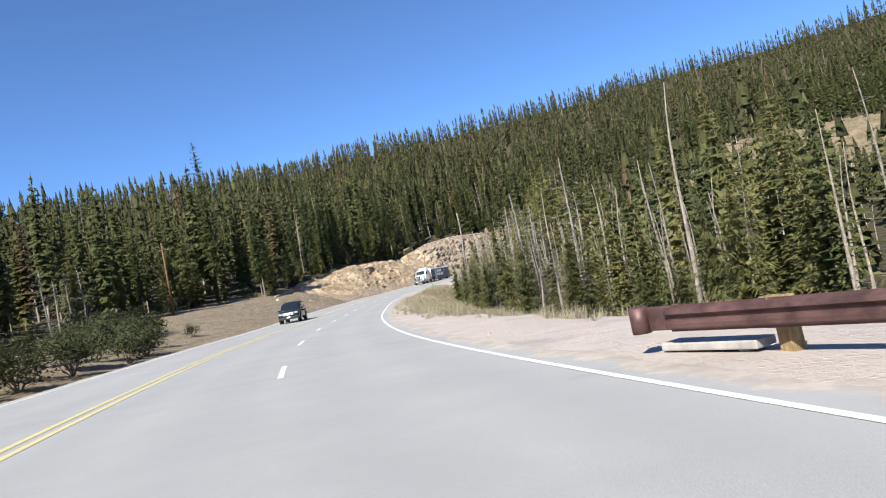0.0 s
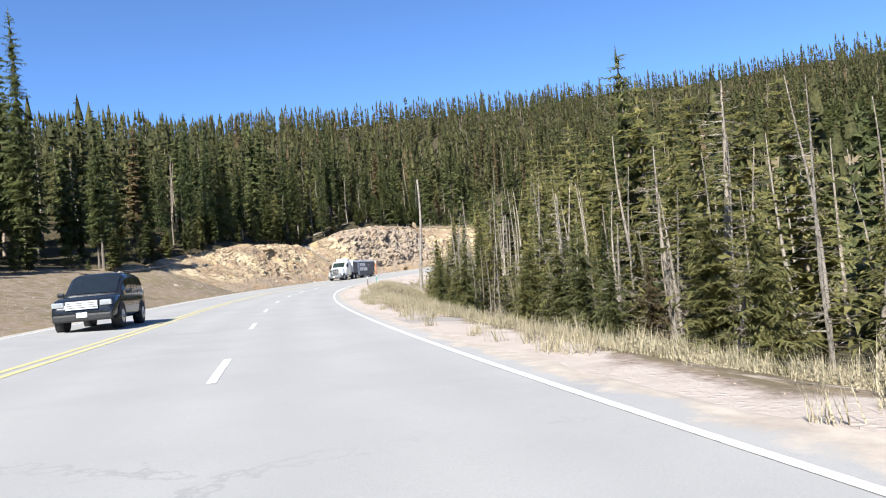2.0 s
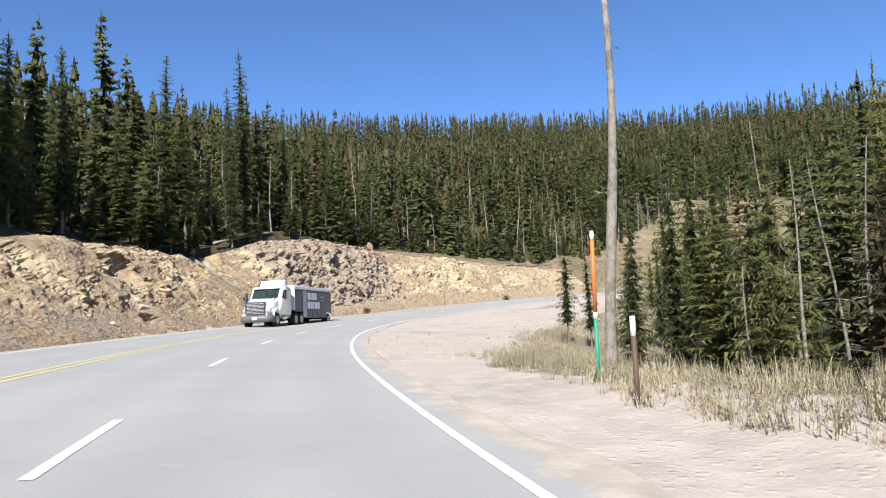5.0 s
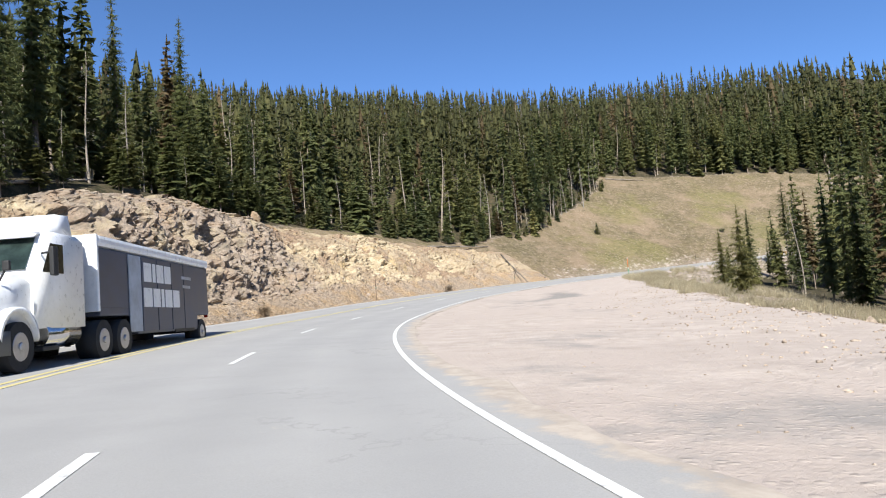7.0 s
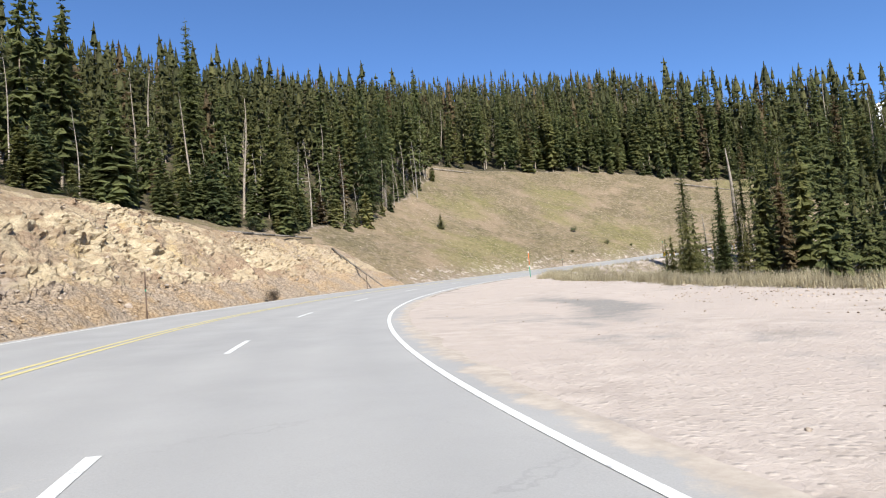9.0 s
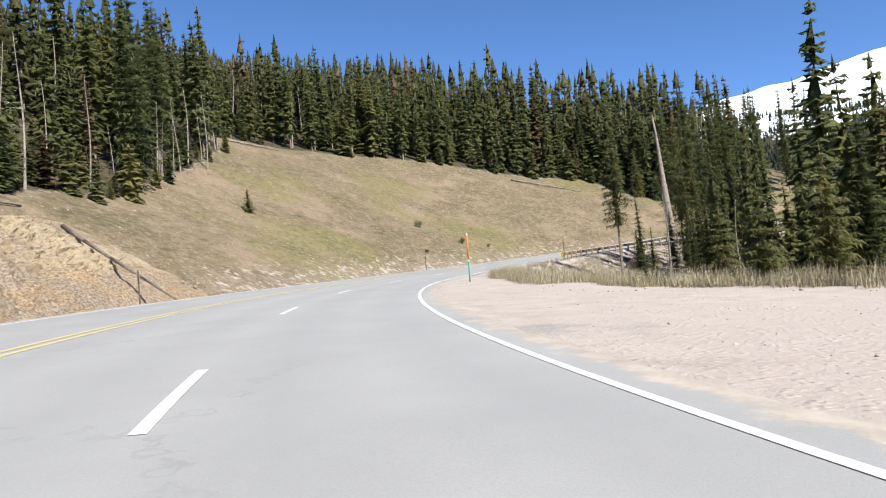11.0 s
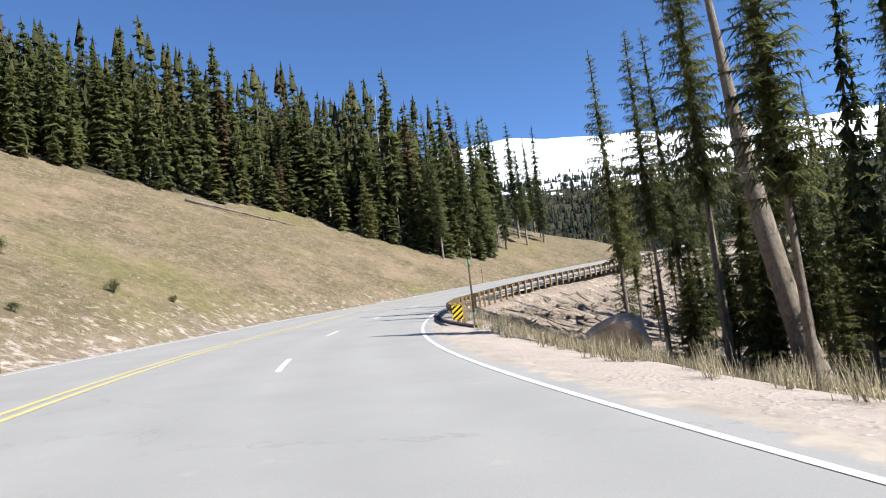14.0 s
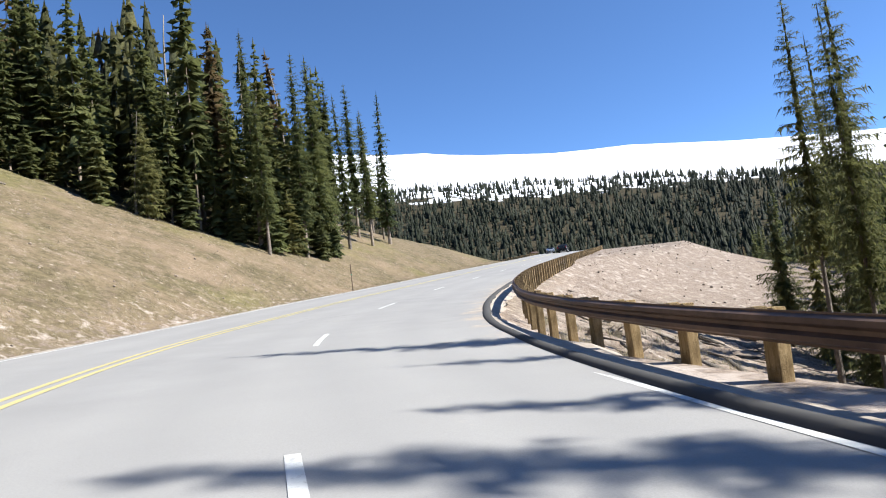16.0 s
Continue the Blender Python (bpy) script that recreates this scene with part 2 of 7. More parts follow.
GROUND, ASPHALT, ROCK = make_ground(), make_asphalt(), make_rock()
WHITE_LINE, YELLOW_LINE = make_line("white_road_paint", (0.62, 0.62, 0.60)), make_line("yellow_road_paint", (0.52, 0.44, 0.20))
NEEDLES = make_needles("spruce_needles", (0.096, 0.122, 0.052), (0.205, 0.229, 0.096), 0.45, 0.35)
# Darker copy for coarse hill trees: their missing self-shading is in the colour.
NEEDLES_HILL_SHADED = make_needles("shaded_hillside_needles", (0.070, 0.081, 0.035), (0.152, 0.155, 0.065), 0.4, 0.45)
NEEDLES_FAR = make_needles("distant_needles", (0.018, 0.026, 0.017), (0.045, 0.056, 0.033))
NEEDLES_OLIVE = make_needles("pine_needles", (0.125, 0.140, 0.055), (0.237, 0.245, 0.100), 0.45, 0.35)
# Young fir's own lighter olive, raised further so it reads as sunlit.
NEEDLES_YOUNG_LIT = make_needles("lit_young_fir_needles", (0.172, 0.182, 0.071), (0.356, 0.345, 0.155), 0.5, 0.2)
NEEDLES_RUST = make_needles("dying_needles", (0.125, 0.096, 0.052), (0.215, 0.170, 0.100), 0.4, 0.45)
BARK = make_wood("spruce_bark", (0.13, 0.108, 0.09), (0.30, 0.26, 0.22))
DEADWOOD = make_wood("bleached_deadwood", (0.18, 0.16, 0.138), (0.38, 0.345, 0.30))
GREYWOOD = make_wood("grey_deadwood", (0.16, 0.14, 0.12), (0.32, 0.28, 0.235))
STRAW = make_needles("dry_grass", (0.425, 0.360, 0.242), (0.673, 0.590, 0.425), gap_shade=0.08)
# ---- road line and terrain ----
# Middle of the driven lane: x, y, height of the asphalt.
LINE = [
    (39.4, -103.5, 0.14), (20.4, -51.5, 0.04), (1.5, 0.4, -0.06), (-2.8, 19.9, -0.1), (-5.5, 40.3, -0.09), (-7.0, 61.2, -0.04), (-7.9, 85.5, 0.24), (-7.0, 110.5, 0.62),
    (-4.5, 129.6, 0.94), (-0.4, 146.5, 1.27), (6.2, 162.9, 1.74), (15.0, 177.8, 2.23), (28.8, 194.2, 3.17), (46.1, 207.2, 4.15), (61.9, 215.0, 4.89), (79.5, 219.9, 5.64),
    (97.6, 222.4, 6.44), (116.1, 221.7, 7.34), (134.4, 218.6, 8.45), (150.5, 210.5, 9.8), (166, 200.5, 11.2), (181.5, 189.5, 12.7), (213, 166.5, 15.7), (253, 139, 19.4),
    (283, 122, 21.6), (315, 112, 23.3), (350, 108, 24.8), (400, 112, 26),
]


def spline(points, step):
    p = np.array(points, float)
    u = np.r_[0, np.cumsum(np.linalg.norm(np.diff(p[:, :2], axis=0), axis=1))]
    tan = np.empty_like(p)
    for i in range(len(p)):
        a, b = max(i - 1, 0), min(i + 1, len(p) - 1)
        if 0 < i < len(p) - 1:
            h0, h1 = u[i] - u[i - 1], u[i + 1] - u[i]
            tan[i] = ((p[i] - p[i - 1]) / h0 * h1 + (p[i + 1] - p[i]) / h1 * h0) / (h0 + h1)
        else:
            tan[i] = (p[b] - p[a]) / (u[b] - u[a])
    q = np.arange(0, u[-1], step)
    i = np.clip(np.searchsorted(u, q, "right") - 1, 0, len(p) - 2)
    h = u[i + 1] - u[i]
    w = ((q - u[i]) / h)[:, None]
    h = h[:, None]
    out = (2 * w**3 - 3 * w**2 + 1) * p[i] + (w**3 - 2 * w**2 + w) * h * tan[i] + (-2 * w**3 + 3 * w**2) * p[i + 1] + (w**3 - w**2) * h * tan[i + 1]
    k = np.hanning(13)
    k /= k.sum()
    return np.stack([np.convolve(np.pad(out[:, c], 6, mode="reflect", reflect_type="odd"), k, "valid") for c in range(3)], 1)


ROAD = spline(LINE, 1.0)
_way = np.gradient(ROAD[:, :2], axis=0)
_len = np.linalg.norm(_way, axis=1)
ROAD_S = np.r_[0, np.cumsum(_len[:-1])]
ROAD_S = ROAD_S - ROAD_S[np.argmin((ROAD[:, 0] ** 2 + ROAD[:, 1] ** 2))]
ROAD_T = _way / _len[:, None]
ROAD_N = np.stack([ROAD_T[:, 1], -ROAD_T[:, 0]], 1)
BANK = 0.04


def station(x, y):
    """Along the road and across it (right is plus), and the height of the road there."""
    x, y = np.atleast_1d(np.asarray(x, float)), np.atleast_1d(np.asarray(y, float))
    s, d, z = np.empty(len(x)), np.empty(len(x)), np.empty(len(x))
    for a in range(0, len(x), 20000):
        b = slice(a, a + 20000)
        dx, dy = x[b, None] - ROAD[None, ::3, 0], y[b, None] - ROAD[None, ::3, 1]
        q = dx * dx + dy * dy
        i = q.argmin(1) * 3
        along = (x[b] - ROAD[i, 0]) * ROAD_T[i, 0] + (y[b] - ROAD[i, 1]) * ROAD_T[i, 1]
        j = np.clip(i + np.round(along).astype(int), 0, len(ROAD) - 1)
        along = (x[b] - ROAD[j, 0]) * ROAD_T[j, 0] + (y[b] - ROAD[j, 1]) * ROAD_T[j, 1]
        s[b] = ROAD_S[j] + np.clip(along, -1, 1)
        d[b] = (x[b] - ROAD[j, 0]) * ROAD_N[j, 0] + (y[b] - ROAD[j, 1]) * ROAD_N[j, 1]
        near = np.interp(s[b], ROAD_S, ROAD[:, 2])
        w = 1 / (q + 1) ** 2
        mean = (w * ROAD[None, ::3, 2]).sum(1) / w.sum(1)
        f = np.clip((np.abs(d[b]) - 12) / 25, 0, 1)
        z[b] = near * (1 - f) + mean * f
    return s, d, z


def place(s, d):
    """x, y and the road's height at a station."""
    x = np.interp(s, ROAD_S, ROAD[:, 0]) + np.interp(s, ROAD_S, ROAD_N[:, 0]) * d
    y = np.interp(s, ROAD_S, ROAD[:, 1]) + np.interp(s, ROAD_S, ROAD_N[:, 1]) * d
    return x, y, np.interp(s, ROAD_S, ROAD[:, 2])


def table(s, rows, c):
    return np.interp(s, [r[0] for r in rows], [r[c] for r in rows])


# Left: station, foot of the cut, its crest (across, height), grade behind it.
LEFT_BELOW = [
    (-120, -13.5, -18.5, 0.9, 0.06), (20, -13.3, -16.3, 0.7, 0.08), (60, -12.9, -17.9, 0.8, 0.1), (90, -12.6, -24.6, 2.4, 0.15), (120, -12.3, -25.3, 4.2, 0.2), (140, -12.2, -23.1, 6.3, 0.25),
    (150, -12.1, -22.1, 7.5, 0.26), (162, -12.0, -22.0, 7.6, 0.27), (172, -12.2, -23.2, 7.4, 0.28), (182, -12.4, -22.4, 10.0, 0.3),
]
LEFT_ABOVE = [
    (193, -12.6, -22.6, 11.0, 0.32), (204, -13.3, -24.8, 10.6, 0.34), (212, -13.4, -26.9, 10.2, 0.35), (225, -13.1, -25.1, 8.9, 0.38), (236, -13.3, -23.3, 7.2, 0.42), (246, -12.4, -23.4, 6.4, 0.47),
    (262, -11.9, -25.4, 7.2, 0.56), (280, -12.0, -26.5, 8.3, 0.6), (302, -12.1, -23.6, 6.6, 0.56), (330, -13.9, -23.4, 6.0, 0.55), (360, -16.2, -25.7, 5.6, 0.5), (390, -17.0, -28.5, 6.2, 0.5),
    (420, -17.0, -30.5, 7.0, 0.42), (438, -17.0, -28.5, 5.4, 0.15), (455, -17.0, -26.5, 2.8, 0.0), (475, -17.0, -22.5, 0.5, -0.3), (640, -17.0, -24.5, -1.0, -0.4),
]
LEFT = LEFT_BELOW + LEFT_ABOVE
# Right: station, width of the shoulder, grade below it, depth of the valley floor.
RIGHT = [
    (-120, 5.5, 0.3, 5), (0, 6.5, 0.3, 4), (20, 5.7, 0.3, 3.5), (50, 4.0, 0.3, 3.2), (85, 4.8, 0.33, 3.5), (108, 5.8, 0.33, 4), (120, 5.7, 0.35, 4), (132, 8.8, 0.3, 4),
    (145, 11.9, 0.3, 4), (165, 16.9, 0.25, 4), (195, 19.4, 0.22, 4), (222, 14.9, 0.22, 4), (236, 7.7, 0.25, 4), (248, 5.0, 0.3, 4.5), (270, 4.1, 0.33, 5),
    (300, 4.0, 0.4, 7), (330, 2.2, 0.5, 9), (365, 0.1, 0.5, 11), (385, 7.5, 0.5, 12), (405, 17.5, 0.5, 12), (440, 19.5, 0.5, 12), (470, 5.5, 0.5, 12),
    (640, 1.5, 0.5, 12),
]


def smooth(a, b, x):
    t = np.clip((x - a) / (b - a), 0, 1)
    return t * t * (3 - 2 * t)


def waves(x, y, size, seed=0, octaves=4):
    """Plain summed waves that never repeat within the place."""
    rng = np.random.default_rng(seed)
    out, amp, total = np.zeros(np.shape(x)), 1.0, 0.0
    for o in range(octaves):
        part_sum = 0
        for k in range(4):
            a, p, q = rng.uniform(0, 6.28), rng.uniform(0, 6.28), rng.uniform(0.75, 1.35)
            part_sum = part_sum + np.sin((x * np.cos(a) + y * np.sin(a)) * 6.28 / size * q + p + 1.3 * np.sin((x * np.sin(a) - y * np.cos(a)) * 6.28 / size * 0.6 + q))
        out, total = out + amp * part_sum / 4, total + amp
        amp, size = amp * 0.55, size * 0.47
    return out / total


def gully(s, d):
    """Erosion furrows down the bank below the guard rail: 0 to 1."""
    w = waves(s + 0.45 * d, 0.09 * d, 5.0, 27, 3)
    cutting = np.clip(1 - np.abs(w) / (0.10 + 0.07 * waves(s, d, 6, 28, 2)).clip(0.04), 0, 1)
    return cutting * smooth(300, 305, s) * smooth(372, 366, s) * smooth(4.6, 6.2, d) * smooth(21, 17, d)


def ground(x, y):
    """Height of the ground, and the station, at any place."""
    s, d, zr = station(x, y)
    x, y = np.atleast_1d(np.asarray(x, float)), np.atleast_1d(np.asarray(y, float))
    foot, crest, high, grade = (table(s, LEFT, c) for c in (1, 2, 3, 4))
    wide, fall, deep = (table(s, RIGHT, c) for c in (1, 2, 3))
    # left of the road
    flat = zr - BANK * np.clip(d, -9.9, 0)
    ditch = flat - 0.35 * smooth(-9.7, -10.8, d)
    t = np.clip((d - foot) / (crest - foot), 0, 1)
    cut = zr + high * (t ** 0.9) + 0.05
    back = zr + high + grade * np.clip(crest - d, 0, 30) + np.minimum(grade, 0.40) * np.clip(crest - d - 30, 0, None)
    left = np.where(d > foot, ditch, np.where(d > crest, np.maximum(cut, ditch), back))
    cap = np.interp(s, [-120, 100, 150, 185, 200, 220, 240, 262, 285, 303, 320], [34, 38, 45, 52, 58.5, 70, 84, 94, 103, 112, 116]) + 4 * waves(x, y, 170, 3, 2)
    over = left - cap * 0.72
    soft = cap * 0.72 + cap * 0.28 * np.tanh(over / (cap * 0.28))
    left = np.where(over > 0, soft, left)
    far_left = np.clip((-d - 330) / 500, 0, 1)
    left = left - far_left * 60
    # right of the road
    e = np.clip(d - wide, 0, None)
    right = zr - BANK * np.clip(d, 0, 14) - deep * (1 - np.exp(-e * fall / deep)) - 0.012 * np.clip(d - 30, 0, 200)
    floor_z = zr - 6.5 - 0.03 * np.clip(d - 30, 0, 120)
    w = smooth(22, 70, d)
    right = right * (1 - w) + floor_z * w
    z = np.where(d < 0, left, right)
    # roughness away from the asphalt
    rough = smooth(3.2, 8, d) + smooth(-10.5, -15, d)
    z = z + rough * (0.18 * waves(x, y, 9, 5, 3) + 0.5 * smooth(20, 60, np.abs(d)) * waves(x, y, 33, 6, 2))
    z = z + smooth(294, 302, s) * smooth(430, 400, s) * smooth(3.8, 7, d) * smooth(60, 40, d) * (0.28 * waves(x, y, 4.2, 15, 2) + 0.18 * waves(s + 0.5 * d, 0.16 * d, 3.4, 17, 3)) - 0.5 * gully(s, d)
    z = z + 0.75 * np.exp(-((s - 105) / 8) ** 2 - ((d - 7.2) / 1.9) ** 2)
    # bed under the asphalt
    wide_bed = np.interp(s, [290, 300, 312], [2.4, 2.4, 3.1])
    z = z - 0.30 * smooth(-8.3, -7.3, d) * smooth(-1.3, -2.3, d - wide_bed) - 0.025
    # valley side and the snow mountain beyond
    u = (x - 116) * 0.86 + (y - 223) * -0.51
    v = (x - 116) * 0.51 + (y - 223) * 0.86
    hill = 190 * (1 + 0.00055 * np.clip(v, -700, 700)) * smooth(330, 1150, u) * (0.93 + 0.07 * waves(x, y, 420, 8, 2)) - 14 * smooth(140, 260, u) * smooth(520, 300, u)
    snow = (312 + 0.05 * np.clip(v, -900, 900)) * smooth(1000, 2400, u) * (1 + 0.03 * waves(x, y, 900, 9, 3))
    snow = snow + smooth(1400, 2400, u) * np.interp(v, [-590, -196, 42, 235, 420, 800], [23, 4, -23, -19, -11, 0])
    z = z * (1 - smooth(300, 600, u)) + smooth(300, 600, u) * 8 + hill + snow
    return z, s, d

# ---- building helpers ----


def mesh_of(name, verts, faces, material, smooth_shade=False):
    me = bpy.data.meshes.new(name)
    me.from_pydata([tuple(v) for v in verts] if not isinstance(verts, np.ndarray) else verts.tolist(), [], faces if not isinstance(faces, np.ndarray) else faces.tolist())
    for m in material if isinstance(material, (list, tuple)) else [material]:
        me.materials.append(m)
    if smooth_shade:
        me.polygons.foreach_set("use_smooth", np.ones(len(me.polygons), bool))
    me.update()
    return me


def under(ob, parent):
    ob.parent = parent
    return ob


def grid_faces(nu, nv):
    i = np.arange(nu * nv).reshape(nu, nv)
    return np.stack([i[:-1, :-1], i[1:, :-1], i[1:, 1:], i[:-1, 1:]], -1).reshape(-1, 4)


def part(name, bm, material, parent, label=""):
    """Links a bmesh as one mesh object under a thing or a part."""
    me = bpy.data.meshes.new(name)
    bm.to_mesh(me)
    bm.free()
    me.materials.append(material)
    ob = new(name, me)
    ob.parent = parent
    if label:
        ob["label"] = label
    return ob


def box(w, l, h, at=(0, 0, 0), bevel=0.0, taper=1.0, turn=None):
    """A box about at, narrowed at the top by taper, its edges rounded."""
    bm = bmesh.new()
    bmesh.ops.create_cube(bm, size=1)
    for v in bm.verts:
        k = taper if v.co.z > 0 else 1
        v.co = Vector((v.co.x * w * k, v.co.y * l * k, v.co.z * h))
    if bevel:
        bmesh.ops.bevel(bm, geom=bm.edges[:], offset=bevel, segments=2, affect="EDGES", profile=0.6)
    m = Matrix.Translation(at) @ (turn or Matrix())
    bm.transform(m)
    return bm


def rod(p, q, r0, r1=None, sides=10, caps=True):
    """A tapered round bar from p to q."""
    p, q = Vector(p), Vector(q)
    bm = bmesh.new()
    bmesh.ops.create_cone(bm, cap_ends=caps, segments=sides, radius1=r0, radius2=r0 if r1 is None else r1, depth=(q - p).length)
    turn = (q - p).to_track_quat("Z", "Y").to_matrix().to_4x4()
    bm.transform(Matrix.Translation((p + q) / 2) @ turn)
    for f in bm.faces:
        f.smooth = len(f.verts) == 4
    return bm


def merged(*pieces):
    out = bmesh.new()
    for b in pieces:
        me = bpy.data.meshes.new("piece")
        b.to_mesh(me)
        b.free()
        out.from_mesh(me)
        bpy.data.meshes.remove(me)
    return out


def swept(outline, s0, s1, step, d0, lift=0.0):
    """A profile (across, up) swept along the road at the offset d0."""
    ss = np.arange(s0, s1 + 0.01, step)
    pts = []
    for s in ss:
        d = d0(s) if callable(d0) else d0
        for a, u in outline:
            x, y, z = place(s, d + a)
            pts.append((x, y, z - BANK * (d + a) + u + lift))
    n, k = len(ss), len(outline)
    faces = [(i * k + j, (i + 1) * k + j, (i + 1) * k + j + 1, i * k + j + 1) for i in range(n - 1) for j in range(k - 1)]
    return pts, faces


def setting(name, me, label, category, parent=None):
    ob = new(name, me)
    if parent is None:
        tagged(ob, label, category, kind="structure")
    else:
        ob.parent = parent
    return ob


# ---- ground ----
def spread(a, b, step, lo, hi):
    core = np.arange(a, b + step, step)
    out, x, k = [], b + step, step
    while x < hi:
        k *= 1.16
        x += k
        out.append(x)
    pre, x, k = [], a, step
    while x > lo:
        k *= 1.16
        x -= k
        pre.append(x)
    return np.array(pre[::-1] + list(core) + out)


# Edge of the woods left of the road: station, across.
WOODS_LEFT = [
    (-120, -21), (30, -22), (50, -27), (62, -32), (80, -35), (92, -33), (98, -31.8), (104, -30.8), (114, -29.3), (121, -25.2), (140, -25.1), (165, -25.1), (190, -25.1), (205, -27.8), (215, -31.0), (235, -31.3),
    (253, -28.5), (262, -29.4), (268, -32.4), (280, -38.5), (290, -47.5), (297, -60.5), (304, -58.7), (310, -55.8), (319, -53.5), (331, -48.5), (340, -44.5),
    (352, -43.4), (357, -33.6), (364, -25.9), (372, -22.7), (379, -24), (388, -27), (396, -31), (404, -38), (414, -60), (430, -125), (640, -165),
]
WOODS_RIGHT = [
    (-120, 12), (0, 12), (20, 10.5), (40, 9.5), (60, 9.5), (85, 10), (108, 10.5), (120, 11.5), (132, 15.5), (150, 22), (170, 24.5), (200, 27), (220, 26), (232, 22), (245, 16), (262, 12.5), (288, 13.5),
    (303, 15), (309, 20), (320, 20), (340, 21), (355, 23), (390, 36), (620, 44),
]

def woods(s, d):
    return (d < table(s, WOODS_LEFT, 1)) | (d > table(s, WOODS_RIGHT, 1))


def make_land():
    xs, ys = spread(-45, 225, 1.25, -3600, 3800), spread(-20, 290, 1.25, -2500, 3200)
    x, y = (a.ravel() for a in np.meshgrid(xs, ys, indexing="ij"))
    z, s, d = ground(x, y)
    # the cut's own rock mesh lies over this stretch
    t = smooth(126, 134, s) * smooth(252, 244, s) * smooth(-12.5, -13.5, d) * smooth(table(s, LEFT, 2) - 1.0, table(s, LEFT, 2) + 0.8, d)
    z = z - (1.9 + 1.1 * smooth(172, 180, s) * smooth(214, 206, s)) * t
    # and the gullied bank over this one
    z = z - 0.9 * smooth(300.5, 302.5, s) * smooth(371, 369, s) * smooth(5.2, 6.4, d) * smooth(20.6, 19.4, d)
    me = mesh_of("ground", np.stack([x, y, z], 1), grid_faces(len(xs), len(ys)), GROUND, True)
    wl, wr = table(s, WOODS_LEFT, 1), table(s, WOODS_RIGHT, 1)
    wide = table(s, RIGHT, 1)
    gravel = smooth(wide + 1.5, wide - 1.0, d) * (d > 0) + smooth(-11.2, -10.2, d) * (d < 0)
    gravel = np.clip(gravel + 0.55 * smooth(120, 135, s) * smooth(255, 240, s) * (d < -9) * (d > table(s, LEFT, 2) + 1.5), 0, 1)
    gravel = np.where((d > 0) & (d < wr), np.maximum(gravel, 0.46), gravel)
    gravel = np.where((s > 300) & (d > 3), 0.40 * smooth(40, 22, d), gravel)
    gravel = np.where((s > 45) & (s < 132) & (d < -10.3), np.maximum(gravel, 0.12 * smooth(wl, wl + 3, d)), gravel)
    gravel = np.where((s > 250) & (s < 400) & (d < -10.3), np.maximum(gravel, 0.44 * smooth(-24, -11, d)), gravel)
    wl = np.where(s > 470, wl - 900, wl)
    wl = wl + 3.2 * smooth(120, 135, s) * smooth(256, 244, s)
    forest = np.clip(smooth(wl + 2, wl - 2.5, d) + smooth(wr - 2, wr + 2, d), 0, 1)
    grass = np.clip(1 - gravel - forest, 0, 1)
    grass = np.where((s > 296) & (d > 3), 0.40, grass)
    grass = np.where((s > 40) & (s < 132) & (d < -10.3), np.clip(grass, 0.0, 0.53), grass)
    grass = np.where((s > 30) & (s < 122) & (d > wide - 1.2) & (d < wr + 1), 0.62, grass)
    gravel = np.where((s > 30) & (s < 122) & (d > wide - 0.8), np.minimum(gravel, 0.36), gravel)
    u = (x - 116) * 0.86 + (y - 223) * -0.51
    forest = np.where(u > 330, 1.0, forest)
    gravel, grass = np.where(u > 330, 0, gravel), np.where(u > 330, 0, grass)
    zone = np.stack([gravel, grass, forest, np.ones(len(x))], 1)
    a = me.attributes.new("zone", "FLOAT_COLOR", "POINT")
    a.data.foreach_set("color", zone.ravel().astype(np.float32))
    c = me.attributes.new("patch", "FLOAT", "POINT")
    c.data.foreach_set("value", np.exp(-((s - 199) / 9.0) ** 2 - ((d - 8.8 - 0.9 * np.sin(s * 0.45)) / 1.7) ** 2).astype(np.float32))
    b = me.attributes.new("snow", "FLOAT", "POINT")
    b.data.foreach_set("value", np.clip(smooth(730, 1080, u) * 1.7 - 0.35, -0.6, 1.6).astype(np.float32))
    return setting("ground", me, "dry mountain ground of gravel, straw grass and forest soil, with far snowy slopes", "ground")


make_land()


